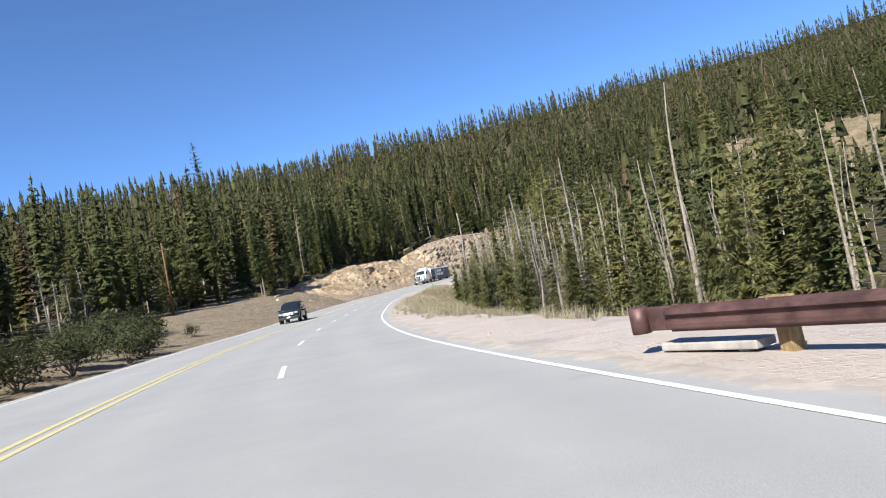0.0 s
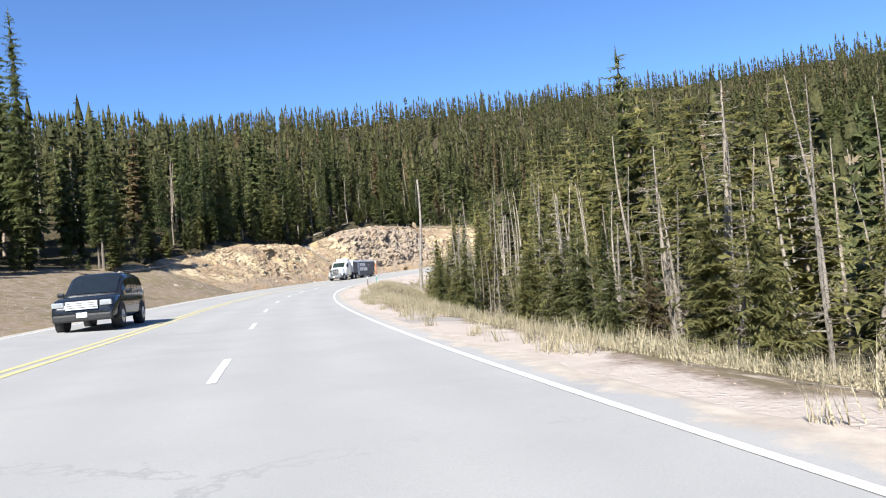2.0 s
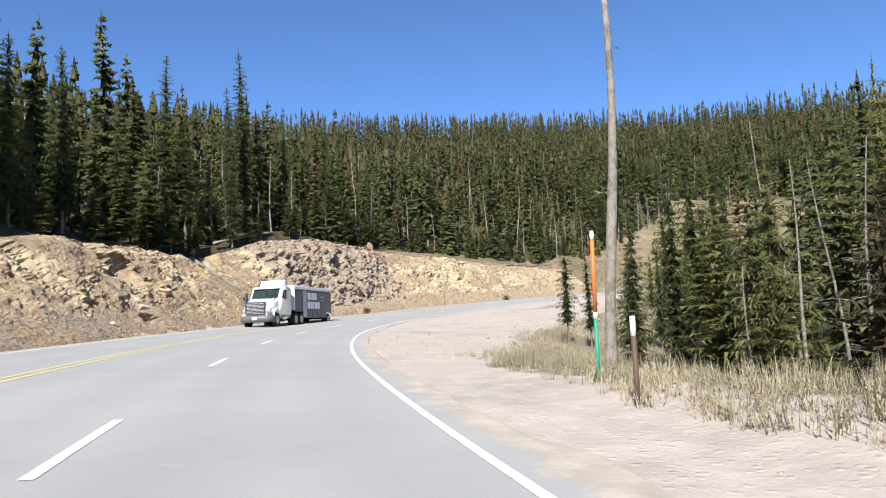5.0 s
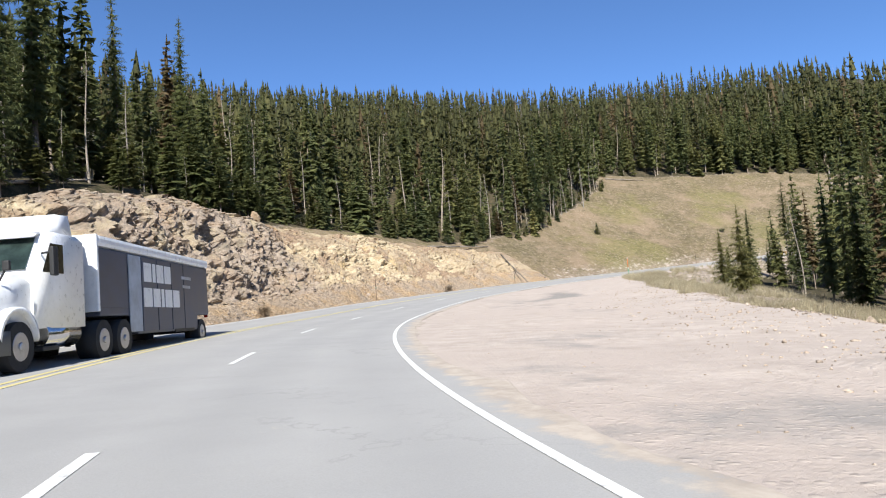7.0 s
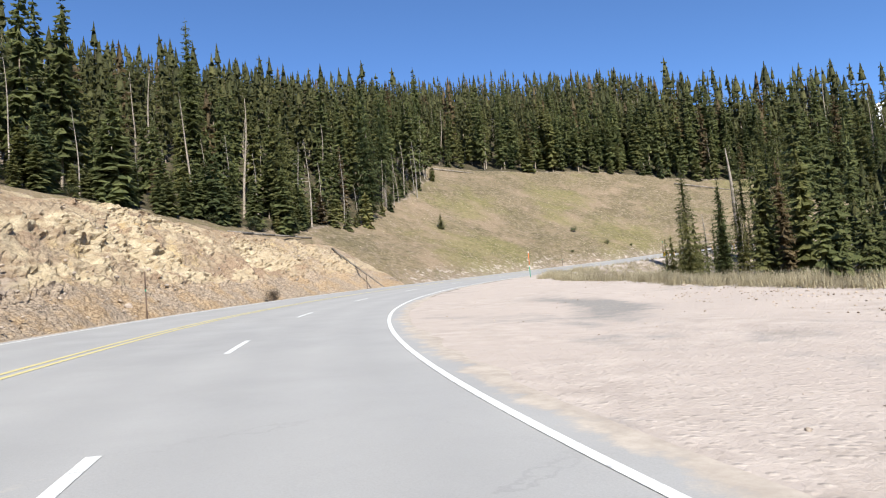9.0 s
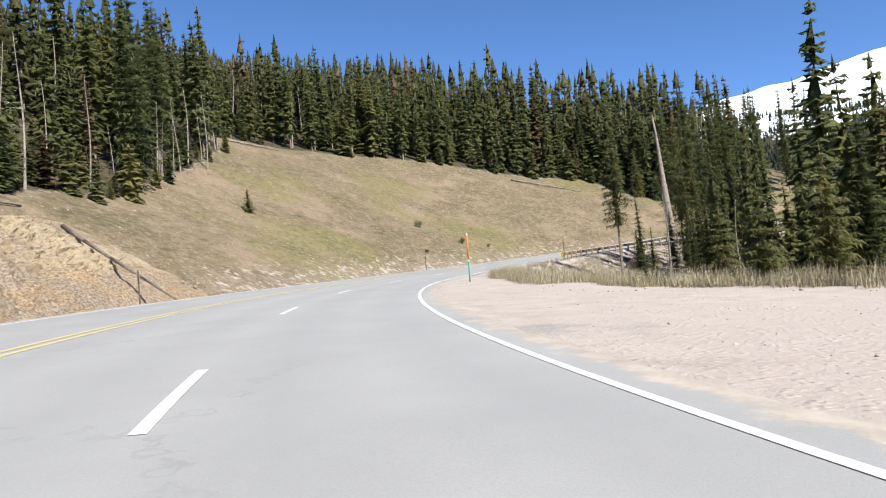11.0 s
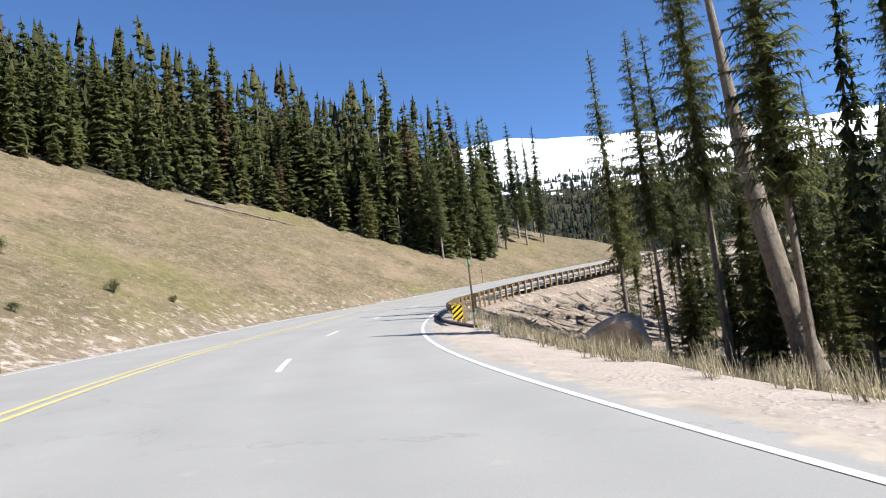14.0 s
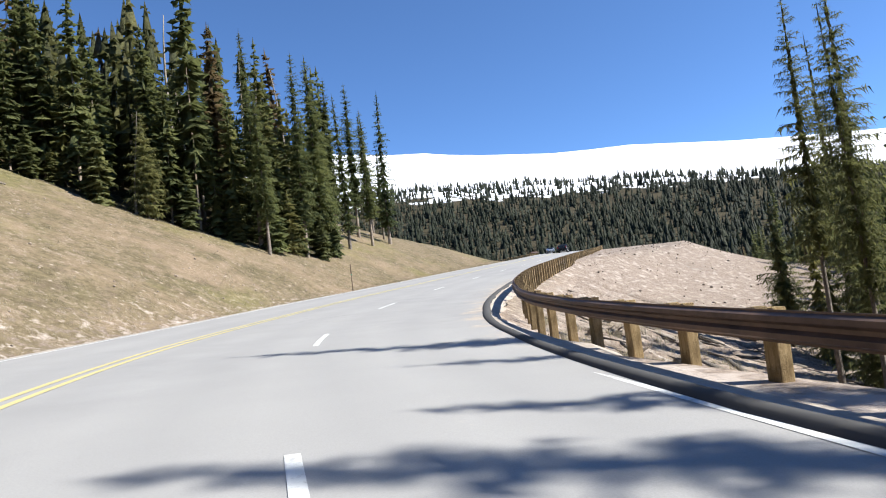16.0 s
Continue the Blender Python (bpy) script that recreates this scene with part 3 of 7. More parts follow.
def make_road():
    ss = np.arange(-100, 612, 1.0)
    ds = np.array([-9.95, -9.5, -9.45, -8.9, -8.1, -7.1, -6.1, -5.1, -4.4, -3.5, -2.6, -1.75, -0.9, 0.0, 0.9, 1.75, 2.1, 2.4, 2.45, 2.9])
    up = np.array([-0.28, -0.02] + [0] * 16 + [-0.02, -0.22])
    extra = np.interp(ss, [290, 300, 312], [0, 0, 0.75])
    pts, track = [], []
    for s, ex in zip(ss, extra):
        for d, u in zip(ds, up):
            wob = 0.10 * math.sin(s * 0.9) + 0.09 * math.sin(s * 2.3 + 1) + 0.12 * math.sin(s * 0.31) if d in (-9.5, -9.95, 2.45, 2.9) else 0
            if d > 2:
                wob += ex
            x, y, z = place(s, d + wob)
            pts.append((x, y, z - BANK * d + u))
            track.append(1.0 if round(float(d), 1) in (-8.1, -6.1, -4.4, -2.6, -0.9, 0.9) else 0.0)
    me = mesh_of("road", pts, grid_faces(len(ss), len(ds))[:, ::-1], ASPHALT, False)
    a = me.attributes.new("track", "FLOAT", "POINT")
    a.data.foreach_set("value", np.array(track, np.float32))
    e = me.attributes.new("edge", "FLOAT", "POINT")
    worn = np.interp(ds, [-9.5, -9.2, -8.9, 1.75, 2.1, 2.4], [1, 0.7, 0, 0, 0.55, 1])
    e.data.foreach_set("value", np.tile(worn, len(ss)).astype(np.float32))
    road = setting("road", me, "sun-bleached grey asphalt mountain road with three lanes", "road")
    for name, d, w, m in (("edge_line", lambda s: float(np.interp(s, [300, 312, 320], [1.75, 2.45, 2.75])), 0.11, WHITE_LINE), ("edge_line", -8.95, 0.10, WHITE_LINE), ("centre_line", -4.96, 0.13, YELLOW_LINE), ("centre_line", -5.26, 0.13, YELLOW_LINE)):
        p, f = swept([(-w / 2, 0), (w / 2, 0)], -100, 608, 1.0, d, 0.006)
        setting(name, mesh_of(name, p, [q[::-1] for q in f], m), "", "", road)
    for k in range(-22, 34):
        s0 = float(np.interp(k, [-22, -11, 0, 2, 8, 12, 34], [-96, 37.8, 164.8, 188.1, 262.2, 313.1, 585]))
        p, f = swept([(-0.06, 0), (0.06, 0)], s0, s0 + 3.05, 0.61, float(np.interp(s0, [290, 312], [-1.75, -1.2])), 0.006)
        setting("lane_dash", mesh_of("lane_dash", p, [q[::-1] for q in f], WHITE_LINE), "", "", road)
    # dark asphalt kerb along the guard rail
    prof = [(-0.13, 0.0), (-0.09, 0.055), (-0.04, 0.08), (0.06, 0.08), (0.13, 0.03), (0.18, -0.2)]
    d_kerb = lambda s: float(np.interp(s, [286, 290, 294, 298, 303, 312, 320, 600], [3.6, 2.9, 2.35, 2.02, 2.08, 2.78, 3.08, 3.02]))
    p, f = swept(prof, 286, 606, 1.0, d_kerb)
    setting("kerb", mesh_of("kerb", p, [q[::-1] for q in f], plain("dark_kerb_asphalt", (0.055, 0.053, 0.052), 0.9), True), "dark rolled asphalt kerb along the guard rail", "kerb")
    return road


make_road()


# ---- rock cut ----
# shadowed hollows: station, across, radius, depth
POCKETS = ((193.3, -17.9, 0.9, 1.2), (197.1, -18.3, 0.95, 1.3), (186.5, -14.8, 0.8, 1.0), (188.4, -14.4, 0.5, 0.8), (191.9, -14.6, 0.55, 0.8), (198.3, -15.5, 0.5, 0.7), (201.3, -21.7, 0.8, 1.0),
           (153.8, -17.9, 1.3, 1.5), (150.5, -13.6, 0.7, 0.9), (156.1, -16.5, 0.6, 0.8), (158.3, -16.0, 0.5, 0.7), (179.3, -19.3, 0.7, 0.9), (181.7, -17.6, 0.6, 0.9), (195.0, -19.6, 0.55, 0.9), (207.2, -23.6, 1.2, 1.5))


def make_cut():
    ss = np.arange(126, 252.2, 0.20)
    us = np.linspace(0, 1, 92)
    S, U = (a.ravel() for a in np.meshgrid(ss, us, indexing="ij"))
    foot, crest, high = table(S, LEFT, 1), table(S, LEFT, 2), table(S, LEFT, 3)
    d = foot + 0.8 + (crest - 0.9 - foot) * U
    t = np.clip((d - foot) / (crest - foot), 0, 1)
    hard = smooth(176, 182, S) * smooth(210, 203, S)
    face = np.where(t < 0.26, t * 0.55, np.where(t < 0.70, 0.143 + (t - 0.26) * 1.72, 0.90 + (t - 0.70) * 0.333))
    steep = np.clip(hard + 0.55 * smooth(140, 148, S) * smooth(168, 160, S) + 0.35 * smooth(205, 212, S) * smooth(238, 230, S), 0, 1)
    h = high * ((1 - 0.85 * steep) * t ** 0.9 + 0.85 * steep * face)
    x, y, zr = place(S, d)
    z = zr + h
    pz = z.copy()
    nx, ny = np.interp(S, ROAD_S, ROAD_N[:, 0]), np.interp(S, ROAD_S, ROAD_N[:, 1])
    ends = smooth(126, 131, S) * smooth(252, 246, S)
    rim = np.clip(np.minimum(U / 0.10, (1 - U) / 0.06), 0, 1) * ends
    scree = smooth(0.32, 0.12, t)
    power = np.interp(S, [126, 142, 152, 164, 172, 180, 204, 212, 232, 244, 252], [0.35, 0.85, 0.95, 0.8, 0.5, 1.05, 1.05, 1.1, 1.05, 0.7, 0.3])
    lump, pale = np.zeros(len(S)), np.zeros(len(S))
    for i in range(len(S)):
        if rim[i] <= 0:
            continue
        q = Vector((S[i] * 0.55, d[i] * 0.40, pz[i] * 0.26))
        w = noise.noise_vector(q * 0.9) * 0.55
        big = noise.fractal(q * 0.45 + w * 0.3, 0.75, 2.0, 4)
        pale[i] = min(1.0, max(0.0, 0.5 + 2.4 * noise.fractal(Vector((S[i] * 0.17 + 5.0, pz[i] * 0.28, 2.0)), 0.8, 2.0, 4)))
        pit = 0.0
        for ps, pd, pr, deep in POCKETS:
            far = math.hypot((S[i] - ps) / pr + 0.6 * w.x, (d[i] - pd) / (0.8 * pr) + 0.6 * w.y)
            if far < 1.45:
                pit = max(pit, deep * (1.0 if far < 0.75 else (1.45 - far) / 0.7) ** 0.7)
            elif far < 2.0 and d[i] < pd:
                pit = min(pit, -0.35 * deep * (2.0 - far) / 0.55)
        # upright slabs and blocks, each with its own setback and an open joint round it
        step = 0.0
        lean = S[i] - 0.75 * pz[i]
        for size, depth, joint in ((1.6, 0.34, 0.15), (0.66, 0.14, 0.09), (0.34, 0.07, 0.05)):
            c = Vector((lean / size, d[i] * 0.30 / size, pz[i] * 0.36 / size)) + noise.noise_vector(q * (1.6 / size)) * 0.5
            far, at = noise.voronoi(c)
            gap = max(0.0, 1 - (far[1] - far[0]) / 0.20) ** 1.5
            step += depth * (noise.cell(at[0] * 7.31 + Vector((3.1, 1.7, 9.2))) - 0.5) - joint * gap
        rubble = noise.fractal(Vector((S[i] * 0.95, d[i] * 0.7, pz[i] * 0.8)), 0.55, 2.1, 6)
        crack = max(0.0, 1 - abs(noise.noise(Vector((lean * 0.75 + w.x * 1.8, 4.0, pz[i] * 0.12 + w.z)))) * 6.5) ** 2
        slit = max(0.0, 1 - abs(noise.noise(Vector((lean * 1.9 + w.x * 1.4, 9.0, pz[i] * 0.25 + w.z)))) * 5.0) ** 2
        k = power[i] * (1 - 0.72 * scree[i])
        rugged = hard[i] + (1 - hard[i]) * (0.30 + 0.9 * pale[i])
        lump[i] = k * (big * (0.80 - 0.22 * hard[i]) + rugged * (step * (0.5 + 0.4 * hard[i]) + rubble * 0.62) - crack * (0.12 + 0.85 * hard[i]) - slit * (0.05 + 0.42 * hard[i]) + 0.2) - pit + 0.07 * noise.noise(q * 13.0)
    out = 0.85 * np.maximum(lump, -1.6) * rim
    x, y, z = x + nx * out * 0.85, y + ny * out * 0.85, z + out * (0.42 - 0.34 * steep) + 0.15 - 0.6 * (1 - ends) - 0.45 * (U == 0) - 0.55 * smooth(0.93, 1.0, U)
    me = mesh_of("rock_cut", np.stack([x, y, z], 1), grid_faces(len(ss), len(us)), ROCK, False)
    for name, v in (("hard", hard), ("pale", pale * (0.78 + 0.22 * smooth(170, 205, S))), ("loose", scree + 0.45 * smooth(225, 240, S))):
        me.attributes.new(name, "FLOAT", "POINT").data.foreach_set("value", v.astype(np.float32))
    return setting("rock_cut", me, "weathered tan and grey rock cut with loose scree at its foot", "rock face")


make_cut()


def make_bank():
    ss, ds = np.arange(299.5, 372.1, 0.3), np.arange(4.2, 21.7, 0.4)
    S, D = (a.ravel() for a in np.meshgrid(ss, ds, indexing="ij"))
    x, y, _ = place(S, D)
    z = ground(x, y)[0]
    rim = smooth(299.5, 301, S) * smooth(372, 370.5, S) * smooth(4.2, 5.4, D) * smooth(21.6, 20.4, D)
    z = z + 0.05 + 0.10 * rim * waves(x, y, 1.3, 71, 3) - 0.35 * (1 - rim)
    me = mesh_of("gullied_bank", np.stack([x, y, z], 1), grid_faces(len(ss), len(ds)), GROUND, True)
    zone = np.stack([np.full(len(x), 0.40), np.full(len(x), 0.40), np.zeros(len(x)), np.ones(len(x))], 1)
    me.attributes.new("zone", "FLOAT_COLOR", "POINT").data.foreach_set("color", zone.ravel().astype(np.float32))
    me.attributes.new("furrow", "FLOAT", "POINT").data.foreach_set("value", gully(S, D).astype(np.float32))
    me.attributes.new("snow", "FLOAT", "POINT").data.foreach_set("value", np.full(len(x), -0.6, np.float32))
    return setting("gullied_bank", me, "pale stony bank cut by dark erosion furrows below the guard rail", "bank")


make_bank()


# ---- trees ----
def skirts(seed, h, r, tiers, points, bare, mid, droop=0.55, steep=0.55):
    """Ragged overlapping tiers of boughs round a leader."""
    g = random.Random(seed)
    v, f = [], []
    for w in range(tiers):
        t = (w + g.uniform(-0.2, 0.2)) / tiers
        t = min(max(t, 0), 0.97)
        z = h * (bare + (1 - bare) * t)
        reach = r * ((1 - t) ** 0.8 * 0.95 + 0.04)
        up = min(z + reach * steep + h * 0.55 / tiers, h * 1.01)
        cx, cy = mid(z)
        b = len(v)
        tx, ty = mid(up)
        v.append((tx, ty, up))
        a0 = g.uniform(0, 6.283)
        for q in range(points):
            out = reach * (g.uniform(0.7, 1.35) if q % 2 else g.uniform(0.25, 0.6))
            a = a0 + 6.283 * (q + g.uniform(-0.25, 0.25)) / points
            v.append((cx + out * math.cos(a), cy + out * math.sin(a), z - droop * out * 0.5 + g.uniform(-0.35, 0.35) * h / tiers))
        f += [(b, b + 1 + q, b + 1 + (q + 1) % points) for q in range(points)]
    return v, f


def conifer(seed, h, r, whorls, fans, fine, bare=0.12, gap=0.12, slim=1.0, core=0.42, twigs=6):
    """A spruce: bent tapered trunk and drooping ragged boughs. Gives trunk and crown as (verts, faces)."""
    g = random.Random(seed)
    lean_x, lean_y = g.uniform(-0.02, 0.02) * h, g.uniform(-0.02, 0.02) * h
    mid = lambda z: (lean_x * (z / h) ** 2, lean_y * (z / h) ** 2)
    tv, tf = [], []
    rings, n = (4, 5) if fine else (2, 3)
    r0 = 0.008 * h + 0.03
    for i in range(rings + 1):
        z = h * i / rings
        cx, cy = mid(z)
        rr = r0 * (1 - 0.93 * i / rings) * (1.25 if i == 0 else 1)
        for k in range(n):
            a = 6.283 * k / n
            tv.append((cx + rr * math.cos(a), cy + rr * math.sin(a), z - (0.4 if i == 0 else 0)))
    for i in range(rings):
        for k in range(n):
            tf.append((i * n + k, i * n + (k + 1) % n, (i + 1) * n + (k + 1) % n, (i + 1) * n + k))
    cv, cf = [], []
    for w in range(whorls):
        f = (w + g.uniform(-0.35, 0.35)) / whorls
        f = min(max(f, 0), 1)
        z = h * (bare + (1 - bare) * f ** 0.93)
        cx, cy = mid(z)
        reach = r * slim * ((1 - f) ** 0.66 * 0.92 + 0.06) * (1 - 0.35 * math.exp(-f * 14))
        count = max(3, round(fans * (1 - 0.45 * f)))
        a0 = g.uniform(0, 6.283)
        for k in range(count):
            if g.random() < gap:
                continue
            a = a0 + 6.283 * (k + g.uniform(-0.3, 0.3)) / count
            L = reach * g.uniform(0.62, 1.18)
            if g.random() < 0.05:
                L *= 1.15
            ca, sa = math.cos(a), math.sin(a)
            wd = L * g.uniform(0.25, 0.38) + 0.08
            rise, droop = g.uniform(-0.10, 0.18) + 0.25 * f, g.uniform(0.12, 0.34) * (1 - 0.7 * f)
            zz = z + g.uniform(-0.15, 0.15)

            def at(t, side, dip=0.0):
                q = L * t
                return (cx + ca * q - sa * side, cy + sa * q + ca * side, zz + q * rise - L * droop * t * t - dip)

            b = len(cv)
            pairs = (1, 2, twigs)[fine]
            # leading spray, then side sprays that hang a little
            tipw = wd * (0.16 if fine == 2 else 0.30)
            if fine == 2:
                cv += [at(0, tipw * 0.6), at(0, -tipw * 0.6), at(0.55, tipw, 0.02 * L), at(0.55, -tipw, 0.02 * L), at(1, 0, 0.04 * L)]
                cf += [(b, b + 1, b + 3, b + 2), (b + 2, b + 3, b + 4)]
            else:
                cv += [at(0.1, tipw * 1.2), at(0.1, -tipw * 1.2), at(1, 0, 0.04 * L)]
                cf.append((b, b + 1, b + 2))
            for j in range(max(pairs, 1)):
                t0 = (0.16 + 0.72 * j / max(pairs - 1, 1)) if pairs > 1 else 0.42
                for sd in (-1, 1):
                    c = len(cv)
                    tt = t0 + g.uniform(-0.05, 0.05)
                    out = wd * (1.25 - 0.75 * tt) * g.uniform(0.75, 1.25) * (1.0 if fine else 1.35)
                    fwd, hang = g.uniform(0.02, 0.22), g.uniform(-0.06, 0.30) * L
                    half = (0.34 / twigs if fine == 2 else 0.10 if fine == 1 else 0.16)
                    cv += [at(max(tt - half, 0), sd * 0.02), at(tt + half, sd * 0.02), at(tt + fwd, sd * out, hang)]
                    cf.append((c, c + 1, c + 2) if sd > 0 else (c + 1, c, c + 2))
    if fine:
        sv, sf = skirts(seed + 7, h * 0.97, r * slim * (core if fine == 2 else 0.7 * core), int(h * (1.0 if fine == 2 else 0.6)) + 4, 14 if fine == 2 else 10, bare + 0.02, mid, 0.3)
        b = len(cv)
        cv += sv
        cf += [tuple(b + i for i in t) for t in sf]
    b = len(cv)
    cx, cy = mid(h)
    q = 0.05 * h
    cv += [(cx, cy, h * 1.015), (cx + 0.06, cy, h - q), (cx - 0.04, cy + 0.05, h - q), (cx - 0.04, cy - 0.05, h - q)]
    cf += [(b, b + 1, b + 2), (b, b + 2, b + 3), (b, b + 3, b + 1)]
    return (tv, tf), (cv, cf)


def spire(seed, h, r, whorls, boughs, sprays, bare, gap=0.1):
    """A slim spruce of roof-shaped drooping boughs, for the rows behind the forest edge. Gives trunk and crown."""
    g = random.Random(seed)
    lx, ly = g.uniform(-0.015, 0.015) * h, g.uniform(-0.015, 0.015) * h
    mid = lambda z: (lx * (z / h) ** 2, ly * (z / h) ** 2)
    r0 = 0.0075 * h + 0.035
    tv = [(r0, 0, -0.4), (-0.5 * r0, 0.87 * r0, -0.4), (-0.5 * r0, -0.87 * r0, -0.4), (0.8 * lx, 0.8 * ly, h * 0.86)]
    tf = [(0, 1, 3), (1, 2, 3), (2, 0, 3)]
    cv, cf = [], []
    for w in range(whorls):
        f = min(max((w + g.uniform(-0.4, 0.4)) / whorls, 0), 1)
        z = h * (bare + (0.985 - bare) * f ** 0.95)
        cx, cy = mid(z)
        reach = r * ((1 - f) ** 0.62 * 0.88 + 0.10) * (1 - 0.3 * math.exp(-f * 10))
        count = max(4, round(boughs * (1 - 0.25 * f)))
        a0 = g.uniform(0, 6.283)
        for k in range(count):
            if g.random() < gap:
                continue
            a = a0 + 6.283 * (k + g.uniform(-0.35, 0.35)) / count
            L = reach * g.uniform(0.55, 1.25)
            ca, sa = math.cos(a), math.sin(a)
            wd = L * (g.uniform(0.20, 0.36) if sprays else g.uniform(0.30, 0.50)) + 0.10
            rise, drop = g.uniform(-0.05, 0.2) + 0.3 * f, g.uniform(0.35, 0.75) * (1 - 0.6 * f)
            zz = z + g.uniform(-0.25, 0.25) * h / whorls

            def at(t, side, dip):
                q = L * t
                return (cx + ca * q - sa * side, cy + sa * q + ca * side, zz + q * rise - L * drop * t * t - dip)

            b, hang = len(cv), wd * g.uniform(0.35, 0.8)
            m = g.uniform(0.45, 0.7)
            cv += [at(0.0, 0, -0.15 * L), at(m, wd, hang), at(1, 0, 0), at(m, -wd, hang)]
            cf += [(b, b + 2, b + 1), (b, b + 3, b + 2)]
            for j in range(sprays):
                b = len(cv)
                sd, u = (1 if j % 2 else -1), g.uniform(0.15, 0.8)
                cv += [at(u - 0.14, 0, -0.05), at(u + 0.14, 0, -0.05), at(u + g.uniform(0.0, 0.3), sd * wd * g.uniform(0.9, 1.6), wd * g.uniform(0.3, 1.1))]
                cf.append((b, b + 1, b + 2))
    sv, sf = skirts(seed + 7, h * 0.96, r * 0.48, 3 + 2 * (sprays > 0), 5, bare + 0.03, mid, 0.3, 1.1)
    b = len(cv)
    cv += sv
    cf += [tuple(b + i for i in q) for q in sf]
    b, (cx, cy) = len(cv), mid(h)
    tip, low = (0.16, 0.94) if sprays else (0.36 * r, 0.80)
    cv += [(cx, cy, h * 1.01), (cx + tip, cy, h * low), (cx - 0.55 * tip, cy + 0.8 * tip, h * (low - 0.01)), (cx - 0.55 * tip, cy - 0.8 * tip, h * low)]
    cf += [(b, b + 1, b + 2), (b, b + 2, b + 3), (b, b + 3, b + 1)]
    return (tv, tf), (cv, cf)


def snag(seed, h, boughs, sides=6, thick=1.0, end=0.85, spread_out=0.55):
    """A dead tree: crooked bare trunk with short bare boughs and twigs."""
    g = random.Random(seed)
    v, f = [], []
    rings = 9
    r0 = (0.010 * h + 0.05) * thick
    lx, ly = g.uniform(-0.05, 0.05) * h, g.uniform(-0.05, 0.05) * h
    ph = g.uniform(0, 6)
    mid = lambda z: (lx * (z / h) ** 1.6 + 0.012 * h * math.sin(z / h * 5 + ph), ly * (z / h) ** 1.6 + 0.012 * h * math.sin(z / h * 4 + ph * 2))
    for i in range(rings + 1):
        z = h * i / rings
        cx, cy = mid(z)
        rr = r0 * (1 - end * (i / rings) ** 1.2) * (1.4 if i == 0 else 1) * g.uniform(0.9, 1.1)
        for k in range(sides):
            a = 6.283 * k / sides
            v.append((cx + rr * math.cos(a), cy + rr * math.sin(a), z - (0.5 if i == 0 else 0)))
    for i in range(rings):
        for k in range(sides):
            f.append((i * sides + k, i * sides + (k + 1) % sides, (i + 1) * sides + (k + 1) % sides, (i + 1) * sides + k))
    f.append(tuple(rings * sides + k for k in range(sides)))
    bv, bf = [], []

    def stick(p, q, ra):
        p, q = Vector(p), Vector(q)
        t = (q - p).normalized()
        u = t.cross(Vector((0.3, 0.2, 1))).normalized()
        w = t.cross(u)
        b = len(bv)
        for k in range(3):
            a = 2.094 * k
            bv.append(tuple(p + (u * math.cos(a) + w * math.sin(a)) * ra))
        bv.append(tuple(q))
        bf.extend([(b, b + 1, b + 3), (b + 1, b + 2, b + 3), (b + 2, b, b + 3)])

    for k in range(boughs):
        t = g.uniform(0.16, 0.99)
        z = h * t
        cx, cy = mid(z)
        a = g.uniform(0, 6.283)
        L = (0.35 + 2.0 * (1 - t) ** 0.7) * g.uniform(0.35, 1.1) * spread_out
        drop = g.uniform(-0.45, 0.25)
        p = (cx, cy, z)
        m1 = (cx + math.cos(a) * L * 0.55, cy + math.sin(a) * L * 0.55, z + drop * L * 0.4)
        q = (cx + math.cos(a) * L, cy + math.sin(a) * L, z + drop * L * 0.55 + 0.1 * L)
        stick(p, m1, 0.014 + 0.010 * L)
        stick(m1, q, 0.009 + 0.006 * L)
        for _ in range(2):
            aa = a + g.uniform(-1, 1)
            stick(m1, (m1[0] + math.cos(aa) * L * 0.4, m1[1] + math.sin(aa) * L * 0.4, m1[2] + g.uniform(-0.3, 0.1) * L), 0.012)
    return (v, f), (bv, bf)


rng = np.random.default_rng(11)


def scatter(x0, x1, y0, y1, gap_m):
    gx, gy = np.meshgrid(np.arange(x0, x1, gap_m), np.arange(y0, y1, gap_m), indexing="ij")
    x, y = gx.ravel() + rng.uniform(-0.48, 0.48, gx.size) * gap_m, gy.ravel() + rng.uniform(-0.48, 0.48, gx.size) * gap_m
    return x, y


LIVE, DEAD = [], []


